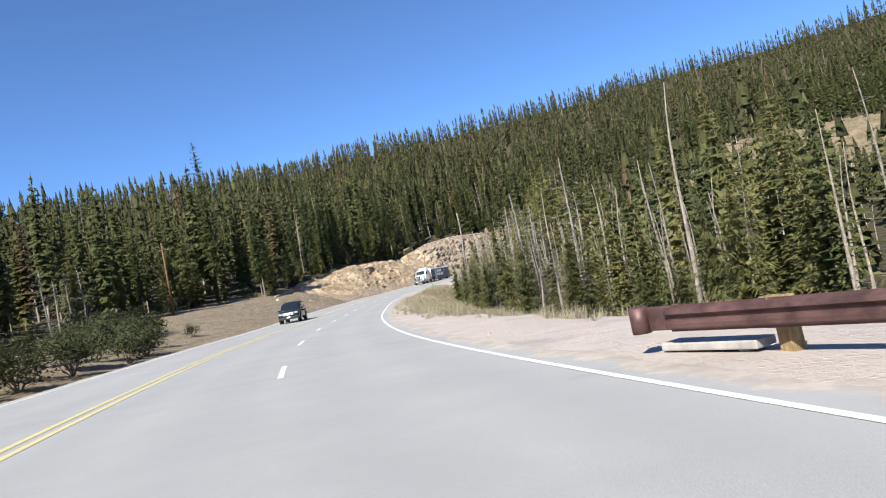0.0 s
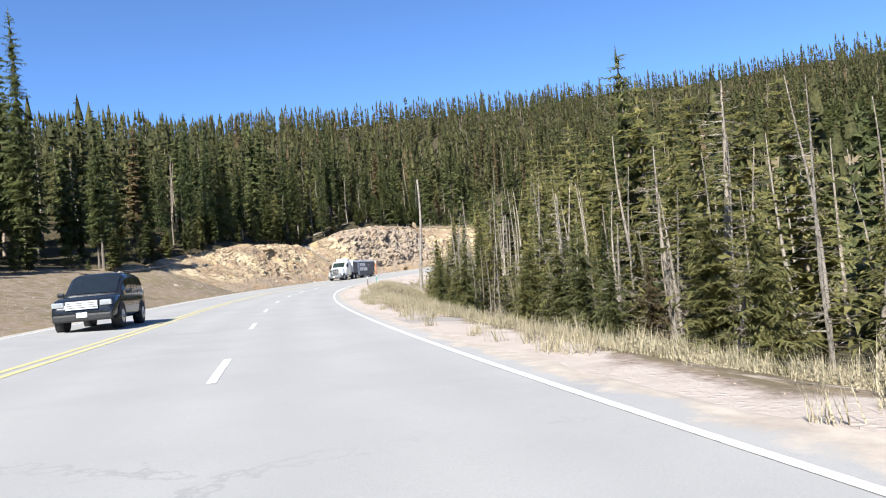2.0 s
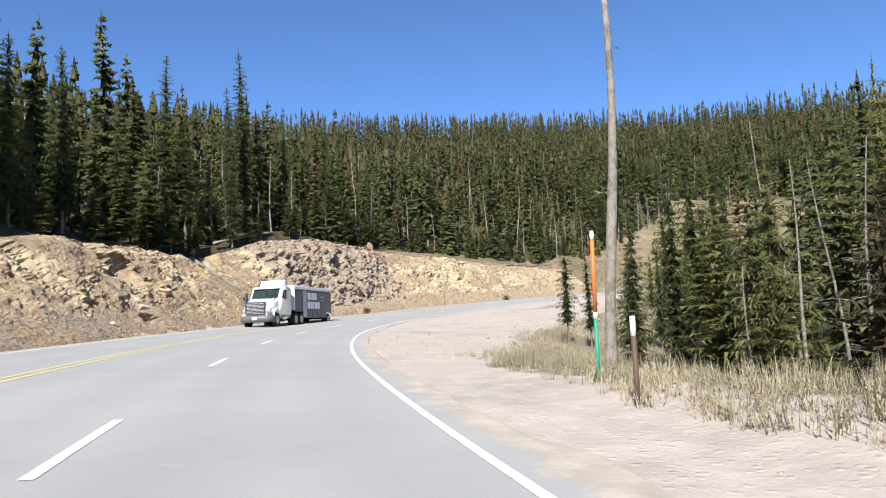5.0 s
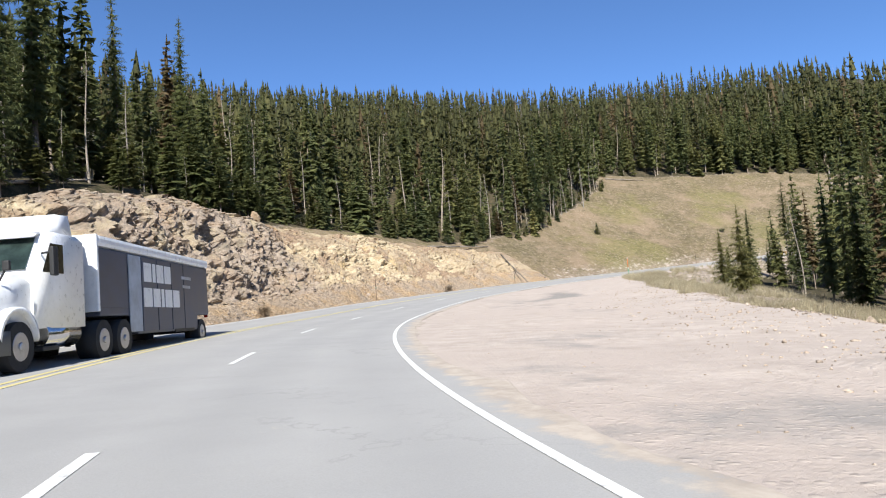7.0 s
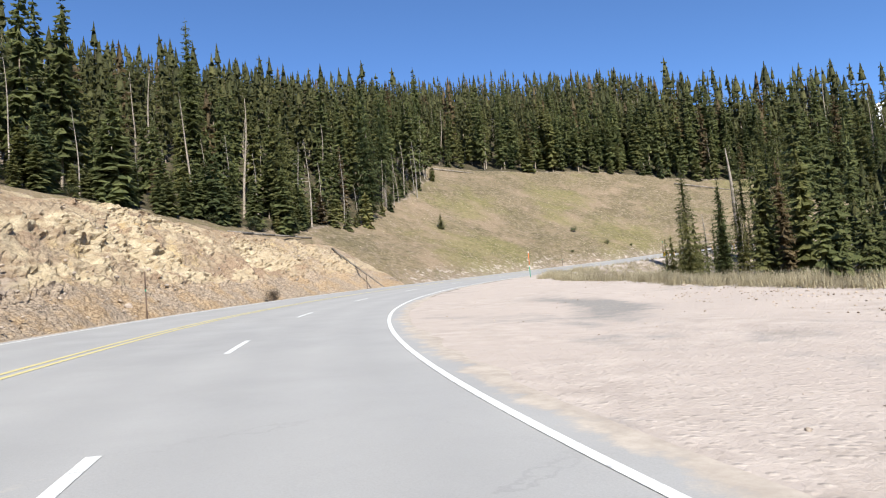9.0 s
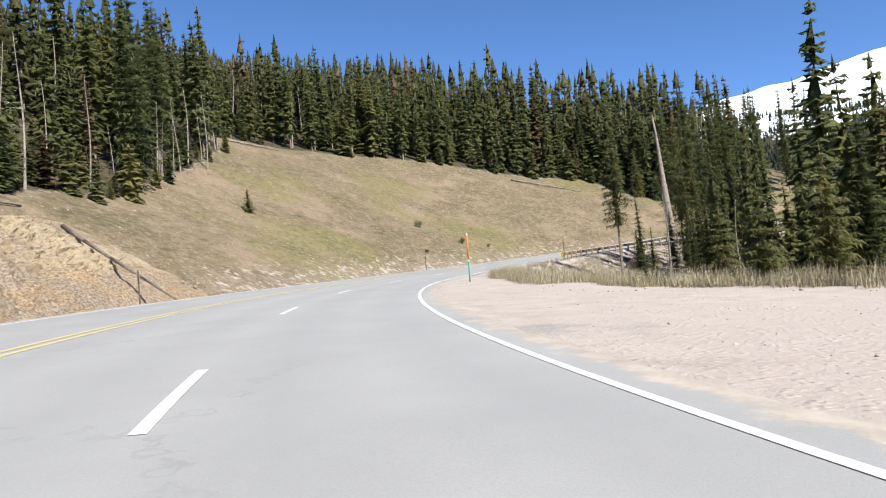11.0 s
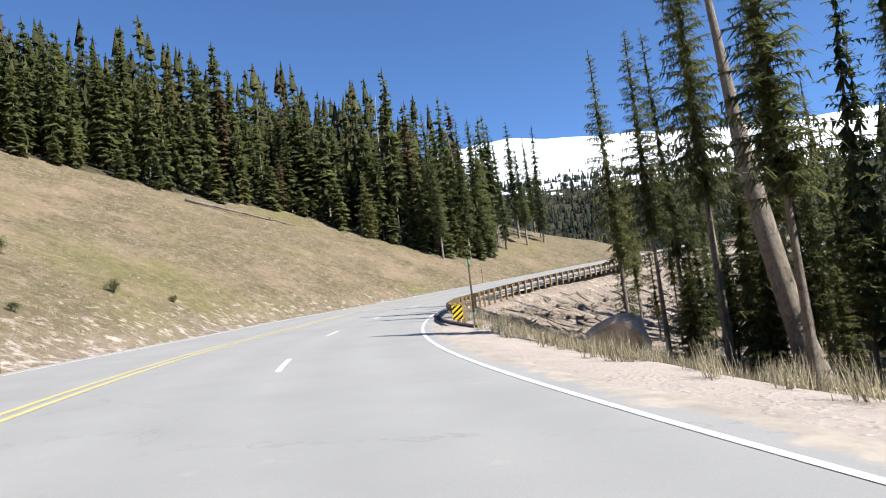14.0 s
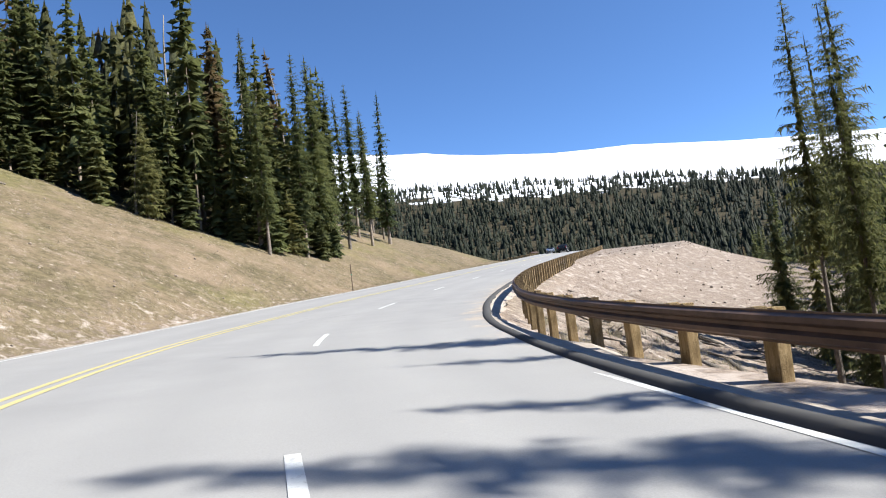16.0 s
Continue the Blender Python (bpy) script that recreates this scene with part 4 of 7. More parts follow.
def make_templates():
    for k in range(21):
        if k > 17:
            h = (16.0, 13.0, 18.0)[k - 18]
            (tv, tf), (cv, cf) = conifer(100 + k, h, 0.075 * h + 0.75, int(h * 2.2) + 8, 7, 2, bare=(0.28, 0.20, 0.36)[k - 18], gap=0.22, slim=(0.9, 0.85, 0.95)[k - 18], core=0.22, twigs=10)
            LIVE.append((h, mesh_of("trunk", tv, tf, BARK, True), mesh_of("crown", cv, cf, NEEDLES_OLIVE)))
            continue
        h = (17.0, 14.0, 19.0, 12.0, 15.5, 9.0, 16.0, 13.0, 6.0, 18.0, 15.0, 13.0, 16.0, 5.0, 6.5, 23.0, 24.0, 20.0)[k]
        (tv, tf), (cv, cf) = conifer(100 + k, h, (0.115 * h + 0.75) if k in (3, 5, 8, 13, 14) else (0.088 * h + 0.62), int(h * (2.2 if k > 14 else 1.7)) + 8, 8, 2, bare=(0.06, 0.12, 0.16, 0.05, 0.2, 0.03, 0.1, 0.14, 0.02, 0.2, 0.22, 0.3, 0.18, 0.04, 0.05, 0.16, 0.24, 0.36)[k], gap=0.10 + 0.02 * (k % 4) + (0.14 if 9 < k < 13 else 0.34 if k == 17 else 0), slim=(0.95, 1.0, 0.8, 1.1, 0.85, 1.1, 0.75, 1.0, 1.15, 0.85, 0.8, 0.9, 0.7, 1.0, 0.95, 0.72, 0.68, 0.8)[k], core=0.22 if 9 < k < 13 or k == 17 else 0.42, twigs=12 if k > 14 else 9 if k in (5, 8, 14) else 8)
        LIVE.append((h, mesh_of("trunk", tv, tf, BARK, True), mesh_of("crown", cv, cf, NEEDLES_RUST if k == 13 else NEEDLES_YOUNG_LIT if k in (3, 5, 8, 14) else NEEDLES_OLIVE if k in (7, 10, 11, 12, 16, 17) else NEEDLES)))
    # plainer ones for the fringes across the road
    for k in range(3):
        h = (6.0, 9.0, 5.0)[k]
        (tv, tf), (cv, cf) = spire(160 + k, h, 0.13 * h + 0.55, int(h * 1.5) + 8, 6.5, 2, 0.04)
        LIVE.append((h, mesh_of("trunk", tv, tf, BARK, True), mesh_of("crown", cv, cf, (NEEDLES_OLIVE, NEEDLES, NEEDLES_YOUNG_LIT)[k])))
    for k in range(11):
        h = (13.0, 10.0, 15.0, 8.0, 11.5, 14.0, 6.5, 13.0, 15.0, 9.0, 8.0)[k]
        (tv, tf), (cv, cf) = snag(300 + k, h, (46, 34, 60, 20, 55, 24, 30, 14, 70, 110, 80)[k], 8 if k > 6 else 6, (0.65, 0.65, 0.62, 0.7, 0.65, 0.62, 0.7, 1.15, 2.1, 1.1, 0.9)[k], 0.55 if k == 7 else 0.85, 1.0 if k in (2, 9, 10) else 0.85 if k in (0, 4, 5) else 0.55)
        m = GREYWOOD if k in (1, 3, 8) else DEADWOOD
        DEAD.append((h, mesh_of("trunk", tv, tf, m, True), mesh_of("branchwork", cv, cf, m)))


make_templates()
LIVE_LABELS = ("tall dark green spruce on the forest floor", "narrow dark green spruce standing at the edge of the woods", "olive green conifer with ragged drooping boughs")


def plant(x, y, kind, k, scale, turn, label, category="tree", sink=0.1, lean=0.0, wide=1.0):
    z = float(ground(x, y)[0][0]) - sink
    _, trunk, crown = (LIVE if kind == "live" else DEAD)[k]
    base = new("spruce_tree" if kind == "live" else "dead_tree")
    base.empty_display_size = 0.3
    under(new("trunk", trunk), base)
    b = under(new("crown" if kind == "live" else "branchwork", crown), base)
    if kind == "dead":
        b["kind"] = "stuff"
    base.matrix_basis = pose(x, y, z, lean) @ pose(0, 0, 0, 0, 0, turn) @ Matrix.Diagonal((scale * wide, scale * wide, scale, 1))
    tagged(base, label, category, "trees along the mountain road")
    return base


def joined(name, pieces, materials, label, category):
    """Many small plants as one mesh of kind stuff. pieces: (verts, faces, slot, matrices)."""
    V, L, slots, base = [], [], [], 0
    for verts, faces, slot, ms in pieces:
        if len(ms) == 0:
            continue
        v = np.array(verts, np.float64)
        tri = []
        for f in faces:
            for q in range(1, len(f) - 1):
                tri.append((f[0], f[q], f[q + 1]))
        tri = np.array(tri, np.int64)
        P = np.einsum("mij,vj->mvi", ms[:, :3, :3], v) + ms[:, None, :3, 3]
        V.append(P.reshape(-1, 3))
        L.append((tri[None] + (base + np.arange(len(ms)) * len(v))[:, None, None]).reshape(-1, 3))
        slots.append(np.full(len(ms) * len(tri), slot))
        base += len(ms) * len(v)
    V, L, slots = np.concatenate(V), np.concatenate(L), np.concatenate(slots)
    me = bpy.data.meshes.new(name)
    me.vertices.add(len(V))
    me.vertices.foreach_set("co", V.astype(np.float32).ravel())
    me.loops.add(len(L) * 3)
    me.loops.foreach_set("vertex_index", L.astype(np.int32).ravel())
    me.polygons.add(len(L))
    me.polygons.foreach_set("loop_start", np.arange(0, len(L) * 3, 3, dtype=np.int32))
    me.polygons.foreach_set("material_index", slots.astype(np.int32))
    for m in materials:
        me.materials.append(m)
    me.update(calc_edges=True)
    return tagged(new(name, me), label, category, kind="stuff")


def matrices(x, y, z, scale, turn, tilt=0.02):
    n = len(x)
    c, s = np.cos(turn), np.sin(turn)
    m = np.zeros((n, 4, 4))
    m[:, 0, 0], m[:, 0, 1], m[:, 1, 0], m[:, 1, 1], m[:, 2, 2] = c * scale, -s * scale, s * scale, c * scale, scale
    m[:, 0, 2], m[:, 1, 2] = rng.normal(0, tilt, n) * scale, rng.normal(0, tilt, n) * scale
    m[:, 0, 3], m[:, 1, 3], m[:, 2, 3], m[:, 3, 3] = x, y, z, 1
    return m


def make_woods():
    x, y = scatter(-300, 330, -40, 470, 3.3)
    # young growth: a thicket right of the road, and a fringe along the crest of the cut
    ax, ay = scatter(-12, 48, -14, 152, 2.3)
    _, sa, da = ground(ax, ay)
    ia = da - table(sa, WOODS_RIGHT, 1)
    ok = (ia > 0.3) & (ia < 13) & (sa > 2) & (sa < 126) & (rng.random(len(ax)) < 0.74)
    bs = np.r_[rng.uniform(96, 252, 105), rng.uniform(130, 262, 150)]
    bx, by, _ = place(bs, table(bs, WOODS_LEFT, 1) + np.r_[rng.uniform(0.2, 2.4, 105), rng.uniform(-9, 0, 150)])
    x, y = np.r_[x, ax[ok], bx], np.r_[y, ay[ok], by]
    young = np.r_[np.zeros(len(x) - ok.sum() - 255), np.ones(ok.sum()), np.full(255, 2)]
    z, s, d = ground(x, y)
    u = (x - 116) * 0.86 + (y - 223) * -0.51
    keep = (woods(s, d) | (young == 2)) & (u < 330) & ~((d > 0) & (s < -12)) & ~((d < -60) & (s < 0))
    keep &= rng.random(len(x)) < 0.84 + 0.3 * waves(x, y, 40, 21, 2)
    deep_in = np.where(d < 0, table(s, WOODS_LEFT, 1) - d, d - table(s, WOODS_RIGHT, 1))
    keep &= rng.random(len(x)) < np.where(deep_in < 22, 0.92, np.where(deep_in < 70, 0.84, 0.72))
    keep &= (deep_in < 42) | (d < 0) | (rng.random(len(x)) < 0.30)
    keep &= ~((d > 0) & (s > 205) & (s < 262) & (rng.random(len(x)) < 0.45))
    keep &= ~((d > 0) & (s > 303) & (rng.random(len(x)) < 0.15))
    keep &= np.hypot(x - 99.0, y - 354.0) > 5.0
    keep &= (d > -255) & (deep_in < 175) & ~((s < 60) & (d < -170)) & ~((s > 385) & (deep_in > 60))
    x, y, z, s, d, young = x[keep], y[keep], z[keep], s[keep], d[keep], young[keep]
    wl, wr = table(s, WOODS_LEFT, 1), table(s, WOODS_RIGHT, 1)
    inside = np.where(d < 0, wl - d, d - wr)
    n = len(x)
    tall = np.where(inside < 14, np.clip(rng.normal(0.98, 0.22, n), 0.45, 1.4), np.where(inside < 40, np.clip(rng.normal(0.92, 0.19, n), 0.40, 1.3), np.clip(rng.normal(0.90, 0.12, n), 0.45, 1.12)))
    tall *= np.where((d < 0) & (s > 322) & (s < 400), 1.0 + 0.32 * smooth(322, 355, s), 1.0)
    tall *= np.where(d < 0, np.interp(s, [60, 100, 130, 165], [0.86, 0.92, 0.98, 1.0]), 1.0)
    tall *= np.where((d > 0) & (s <= 100), np.clip(0.30 + (0.020 + 0.022 * smooth(60, 85, s)) * inside + 0.022 * np.clip(inside - 9, 0, 20), 0.28, 0.92), 1.0)
    tall *= np.where(young == 2, rng.uniform(0.12, 0.42, n), 1.0)
    tall *= np.where((d > 0) & (s > 100) & (s < 240), np.clip(0.40 + 0.035 * inside, 0.40, 1.3 - 0.45 * smooth(195, 225, s)), np.where((d > 0) & (s >= 240), np.clip(0.36 + (0.05 + 0.04 * smooth(262, 285, s)) * inside, 0.36, 0.92), 1.0))
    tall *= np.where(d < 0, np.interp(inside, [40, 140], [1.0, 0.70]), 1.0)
    tall = np.where((d < 0) & (s > 195) & (s < 300), np.minimum(tall, 1.08), tall)
    turn = rng.uniform(0, 6.283, n)
    dead = rng.random(n) < np.where((d > 0) & (s < 125), np.where(young == 1, 0.36, np.where(inside < 2.5, 0.35, 0.6)), np.where((d > 0) & (s > 130), 0.06, np.where(inside < 12, 0.12, 0.07))) * (young < 2)
    tall = np.where(dead & (d > 0) & (s < 125), np.clip(tall * rng.uniform(1.3, 1.9, n), 0.40, 0.64), tall)
    tall = np.where(dead & (d > 0) & (s > 130), np.minimum(tall, 0.6), tall)
    near = (inside < 9) & (s > 2) & (s < 385) & ((d > 0) | (s > 20)) & (np.abs(d) < 62)
    order = np.argsort(inside + 0.15 * np.abs(d) + 3.0 * (young == 1) + 9 * (young == 2))
    order = order[near[order]][:135]
    mark = np.zeros(n, bool)
    mark[order] = True
    for i in order:
        if dead[i]:
            k = int(rng.integers(0, 7)) if d[i] > 0 else (1, 3)[int(rng.integers(0, 2))]
            plant(x[i], y[i], "dead", k, float(tall[i]), math.degrees(turn[i]), ("bleached bare dead tree trunk with short broken boughs", "grey weathered dead tree with bare boughs")[k in (1, 3)], "dead tree")
        else:
            thin = d[i] > 0 and s[i] > 235
            k = int(rng.integers(10, 13)) if thin and rng.random() < 0.4 else int(rng.choice((5, 8, 14, 3, 1, 5, 8, 14, 7, 5, 8, 13))) if d[i] > 0 and s[i] < 126 else int(rng.integers(0, 10))
            if k in (5, 8, 13, 14):
                tall[i] = min(tall[i] * 14.0 / LIVE[k][0], 1.15)
            plant(x[i], y[i], "live", k, float(tall[i]), math.degrees(turn[i]), "rust brown dying young conifer" if k == 13 else "thin sparse spruce with a bare lower trunk" if 9 < k < 13 else LIVE_LABELS[2 if k in (3, 7, 14) else k % 2], wide=1.35 if d[i] > 0 and tall[i] < 0.75 else 1.0)
    # woods outside the camera's view along its path are dropped or thinned
    rest = ~mark & (d > np.interp(s, [0, 60, 100, 140, 180, 220], [-52, -64, -115, -200, -235, -260])) & ((d < 58) | (s > 395) | (np.arange(n) % 2 == 0))
    close = np.where((d > 0) & (s < 130), inside < 21, np.where((d > 0) & (s < 330), inside < 17, np.where((d < 0) & (s > 40) & (s < 400), inside < 12, inside < 8)))
    pieces = []
    front = (d > 0) & (((s < 128) & (inside < 13)) | ((s > 262) & (s < 400) & (inside < 11)))
    for lod, far_in, pick in ((2, 0, rest & front), (1, 0, rest & close & ~front), (0, 0, rest & ~close & ~front & (inside < 70)), (0, 1, rest & ~close & (inside >= 70))):
        live = np.where(pick & ~dead)[0]
        kinds = rng.integers(0, 8, len(live))
        for k in range(8):
            i = live[kinds == k]
            h = (15.0, 13.0, 17.5, 11.0, 16.0, 14.0, 18.0, 9.0)[k]
            low, slim = (0.05, 0.12, 0.08, 0.03, 0.16, 0.05, 0.12, 0.03)[k], (1, 0.85, 0.9, 1.1, 0.8, 1, 0.85, 1.1)[k]
            if lod == 2:
                (tv, tf), (cv, cf) = conifer(540 + k, h, 0.085 * h + 0.6, int(h * 1.1) + 5, 6, 2, bare=low, gap=0.10, slim=slim, core=0.35, twigs=4)
            elif lod:
                (tv, tf), (cv, cf) = spire(500 + k, h, (0.082 * h + 0.60) * slim, int(h * 1.5) + 4, 5.6, 2, low + 0.06)
            else:
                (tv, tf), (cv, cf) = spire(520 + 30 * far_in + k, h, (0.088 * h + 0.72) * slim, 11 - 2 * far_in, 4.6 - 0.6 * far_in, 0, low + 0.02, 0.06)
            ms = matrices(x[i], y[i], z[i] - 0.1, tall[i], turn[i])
            ms[:, :3, :2] *= np.where(young[i] > 0, 2.0, 1.0)[:, None, None]
            pieces += [(tv, tf, 0, ms)]
            # lightened needles put sun into the colour of the thicket's front trees too
            lit_copy = ((young[i] == 1) | ((lod == 2) & (s[i] < 130)) | ((lod == 1) & (d[i] > 0) & (s[i] < 130))) & (rng.random(len(i)) < 0.85)
            brown = ~lit_copy & (rng.random(len(i)) < 0.045)
            # coarse rows take the needles with shade in their colour
            pieces += [(cv, cf, (2 if k in (3, 5) else 1) if lod else 6, ms[~lit_copy & ~brown]), (cv, cf, 4, ms[lit_copy]), (cv, cf, 7, ms[brown])]
        gone = np.where(pick & dead)[0]
        kinds = rng.integers(0, 3, len(gone))
        for k in range(3):
            i = gone[kinds == k]
            (tv, tf), (cv, cf) = snag(700 + k, (12.0, 14.0, 10.0)[k], 36 if lod else 6, 4)
            ms = matrices(x[i], y[i], z[i] - 0.1, tall[i], turn[i], 0.05)
            pale = (d[i] > 0) & (s[i] < 130)
            for slot, of in ((3, ms[~pale]), (5, ms[pale])):
                pieces += [(tv, tf, slot, of), (cv, cf, slot, of)]
    # a closed stand on the spur beyond the meadow
    spur = np.random.default_rng(12)
    es = spur.uniform(318, 412, 190)
    ed = table(es, WOODS_LEFT, 1) - spur.uniform(0.5, 30, 190)
    ex, ey, _ = place(es, ed)
    ez, etall, eturn = ground(ex, ey)[0], spur.uniform(0.72, 1.22, 190), spur.uniform(0, 6.283, 190)
    for k in range(6):
        i = np.arange(190) % 6 == k
        h = (15.0, 13.0, 17.0, 14.0, 16.0, 12.0)[k]
        (tv, tf), (cv, cf) = spire(580 + k, h, 0.095 * h + 0.70, int(h * 1.25) + 3, 6.0, 2, 0.05 + 0.03 * (k % 3))
        ms = matrices(ex[i], ey[i], ez[i] - 0.1, etall[i], eturn[i])
        pieces += [(tv, tf, 0, ms), (cv, cf, 2 if k == 3 else 1, ms)]
    joined("forest", pieces, [BARK, NEEDLES, NEEDLES_OLIVE, GREYWOOD, NEEDLES_YOUNG_LIT, DEADWOOD, NEEDLES_HILL_SHADED, NEEDLES_RUST], "dense dark green spruce forest with grey dead trunks on the hillside", "forest")
    # the far valley side
    fx, fy = rng.uniform(380, 1480, 36000), rng.uniform(-1000, 450, 36000)
    fz = ground(fx, fy)[0]
    fu = (fx - 116) * 0.86 + (fy - 223) * -0.51
    fv = (fx - 116) * 0.51 + (fy - 223) * 0.86
    thin = 1.2 - smooth(640, 1000, fu) * 1.08 - smooth(1100, 1450, fu) * 0.25 + 0.85 * waves(fx, fy, 80, 31, 4)
    ok = (np.abs(fv) < 0.75 * fu + 40) & (fu > 300) & (fu < 1400) & (rng.random(len(fx)) < thin)
    fx, fy, fz = fx[ok], fy[ok], fz[ok]
    pieces = []
    kinds = rng.integers(0, 5, len(fx))
    for k in range(5):
        i = kinds == k
        g = random.Random(950 + k)
        cv, cf = [], []
        for lo, hi, r in ((0.5, 9.5, 3.3), (6.0, 16.0, 2.0)):
            b = len(cv)
            cv.append((0, 0, hi))
            for q in range(6):
                rr = r * (1.2 if q % 2 else 0.6) * g.uniform(0.8, 1.2)
                cv.append((rr * math.cos(q * 1.0472), rr * math.sin(q * 1.0472), lo + g.uniform(-0.6, 0.9) + (0.8 if q % 2 == 0 else 0)))
            cf += [(b, b + 1 + q, b + 1 + (q + 1) % 6) for q in range(6)]
        pieces.append((cv, cf, 0, matrices(fx[i], fy[i], fz[i] - 0.3, np.clip(rng.normal(0.60, 0.17, i.sum()), 0.28, 1.0), rng.uniform(0, 6.28, i.sum()))))
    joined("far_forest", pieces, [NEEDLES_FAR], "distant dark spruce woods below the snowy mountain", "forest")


make_woods()

# ---- road furniture ----
RUST = plain("weathered_brown_steel", (0.135, 0.085, 0.062), 0.62, 0.55, 0.4, 0.35, 3.0)
MAROON = plain("weathered_maroon_steel", (0.12, 0.066, 0.06), 0.55, 0.45, 0.4, 0.35, 3.0)
POSTWOOD = make_wood("rail_post_wood", (0.24, 0.17, 0.085), (0.42, 0.32, 0.18))
ORANGE = plain("orange_paint", (0.62, 0.15, 0.035), 0.55)
GREEN = plain("green_paint", (0.02, 0.22, 0.13), 0.55)
BROWNPOST = plain("brown_steel_post", (0.10, 0.065, 0.045), 0.7, 0.3)
REFLECT = plain("white_reflective_sheet", (0.75, 0.75, 0.74), 0.35)
SIGN_YELLOW = plain("yellow_sign_sheet", (0.75, 0.50, 0.02), 0.4, vary=0.05)
SIGN_BLACK = plain("black_sign_paint", (0.012, 0.012, 0.012), 0.5)
CONCRETE = plain("pale_concrete", (0.33, 0.305, 0.275), 0.9, 0, 0.2, 0.2, 4)


def frame_at(s, d, lift=0.0):
    """A pose on the road: y along it, x to its right, upright."""
    x, y, z = place(s, d)
    i = int(np.clip(np.searchsorted(ROAD_S, s), 0, len(ROAD_S) - 1))
    t = ROAD_T[i]
    return pose(float(x), float(y), float(z) - BANK * d + lift, 0, 0, math.degrees(math.atan2(-t[0], t[1])))


def guard_rail(name, s0, s1, across, label, steel, every=1.905, top=0.72, mirror=1):
    """A W-beam on wooden posts; the beam faces the road."""
    base = new(name)
    tagged(base, label, "guard rail")
    w = [(0.0, 0.0), (0.0, 0.02), (-0.07, 0.05), (-0.08, 0.10), (-0.02, 0.135), (-0.02, 0.175), (-0.08, 0.21), (-0.07, 0.26), (0.0, 0.29), (0.0, 0.31), (0.012, 0.31), (0.012, 0.0)]
    w = [(a * mirror, u + top - 0.31) for a, u in w]
    p, f = swept(w, s0, s1, 0.8, across)
    under(new("beam", mesh_of("beam", p, f, steel)), base)
    post_me = mesh_of("post", *_box_data(0.16, 0.20, 1.15, 0.0), POSTWOOD)
    block_me = mesh_of("block", *_box_data(0.15, 0.15, 0.33, 0.0), POSTWOOD)
    k = s0 + 0.4
    while k < s1:
        d = across(k) if callable(across) else across
        m = frame_at(k, d)
        a, b = under(new("post", post_me), base), under(new("block", block_me), base)
        tip = random.uniform(-1.5, 1.5)
        a.matrix_basis = m @ pose(0.26 * mirror, 0, top - 0.59, tip, tip * 0.5, random.uniform(-4, 4))
        b.matrix_basis = m @ pose(0.095 * mirror, 0, top - 0.155)
        k += every
    return base


def _box_data(w, l, h, z0, cut=0.014):
    """A bevelled post as plain lists, about the origin."""
    bm = box(w, l, h, (0, 0, z0), cut)
    bm.verts.index_update()
    out = [tuple(v.co) for v in bm.verts], [tuple(v.index for v in f.verts) for f in bm.faces]
    bm.free()
    return out


KERB_RAIL = lambda s: float(np.interp(s, [285, 288.5, 292, 296, 302, 312, 320, 600], [3.5, 3.15, 2.85, 2.75, 2.85, 3.7, 4.1, 4.0]))
guard_rail("guard_rail", 288.6, 462, KERB_RAIL, "rusty brown guard rail beam on square wooden posts", RUST)
FIRST_RAIL = lambda s: float(np.interp(s, [-60, 0, 7.6], [8.5, 5.2, 2.78]))
guard_rail("guard_rail", -60, 7.6, FIRST_RAIL, "weathered maroon guard rail ending beside the gravel shoulder", MAROON, 1.6, 0.56)
guard_rail("guard_rail", 452, 560, -10.6, "distant brown guard rail along the outer bend", RUST, mirror=-1)


def rail_end():
    """Turned-up end cap and the concrete footing beside the first rail."""
    ob = new("rail_footing")
    ob.matrix_basis = frame_at(7.6, 2.78) @ pose(0, 0, 0, 0, 0, 17)
    part("slab", box(0.34, 1.35, 0.10, (0.30, -0.75, 0.04), 0.02), CONCRETE, ob)
    for y in (-0.35, -1.2):
        part("bearer", box(0.24, 0.14, 0.24, (0.32, y, -0.10), 0.01), CONCRETE, ob)
    part("bracket", merged(rod((-0.03, 0.02, 0.25), (-0.03, 0.02, 0.57), 0.12, 0.12, 14), box(0.06, 0.5, 0.29, (0.03, -0.22, 0.41), 0.02)), MAROON, ob, "rounded maroon steel end piece")
    tagged(ob, "pale concrete footing with a maroon end bracket under the rail", "footing")


rail_end()


def snow_pole(s, d, high, colours, label, lean=0.0):
    """A slim marker pole; colours: (from, to, material) along its height."""
    ob = new("snow_pole")
    ob.matrix_basis = frame_at(s, d) @ pose(0, 0, 0, lean, lean * 0.6, 0)
    g = float(ground(*place(s, d)[:2])[0][0]) - float(ob.matrix_basis.translation.z)
    ob.matrix_basis = Matrix.Translation((0, 0, g)) @ ob.matrix_basis
    for a, b, m in colours:
        part("pole_section", rod((0, 0, a * high - (0.3 if a == 0 else 0)), (0, 0, b * high), 0.036, 0.036, 8), m, ob)
    part("cap", rod((0, 0, high), (0, 0, high + 0.03), 0.042, 0.03, 8), colours[-1][2], ob)
    tagged(ob, label, "marker pole", "snow marker poles")


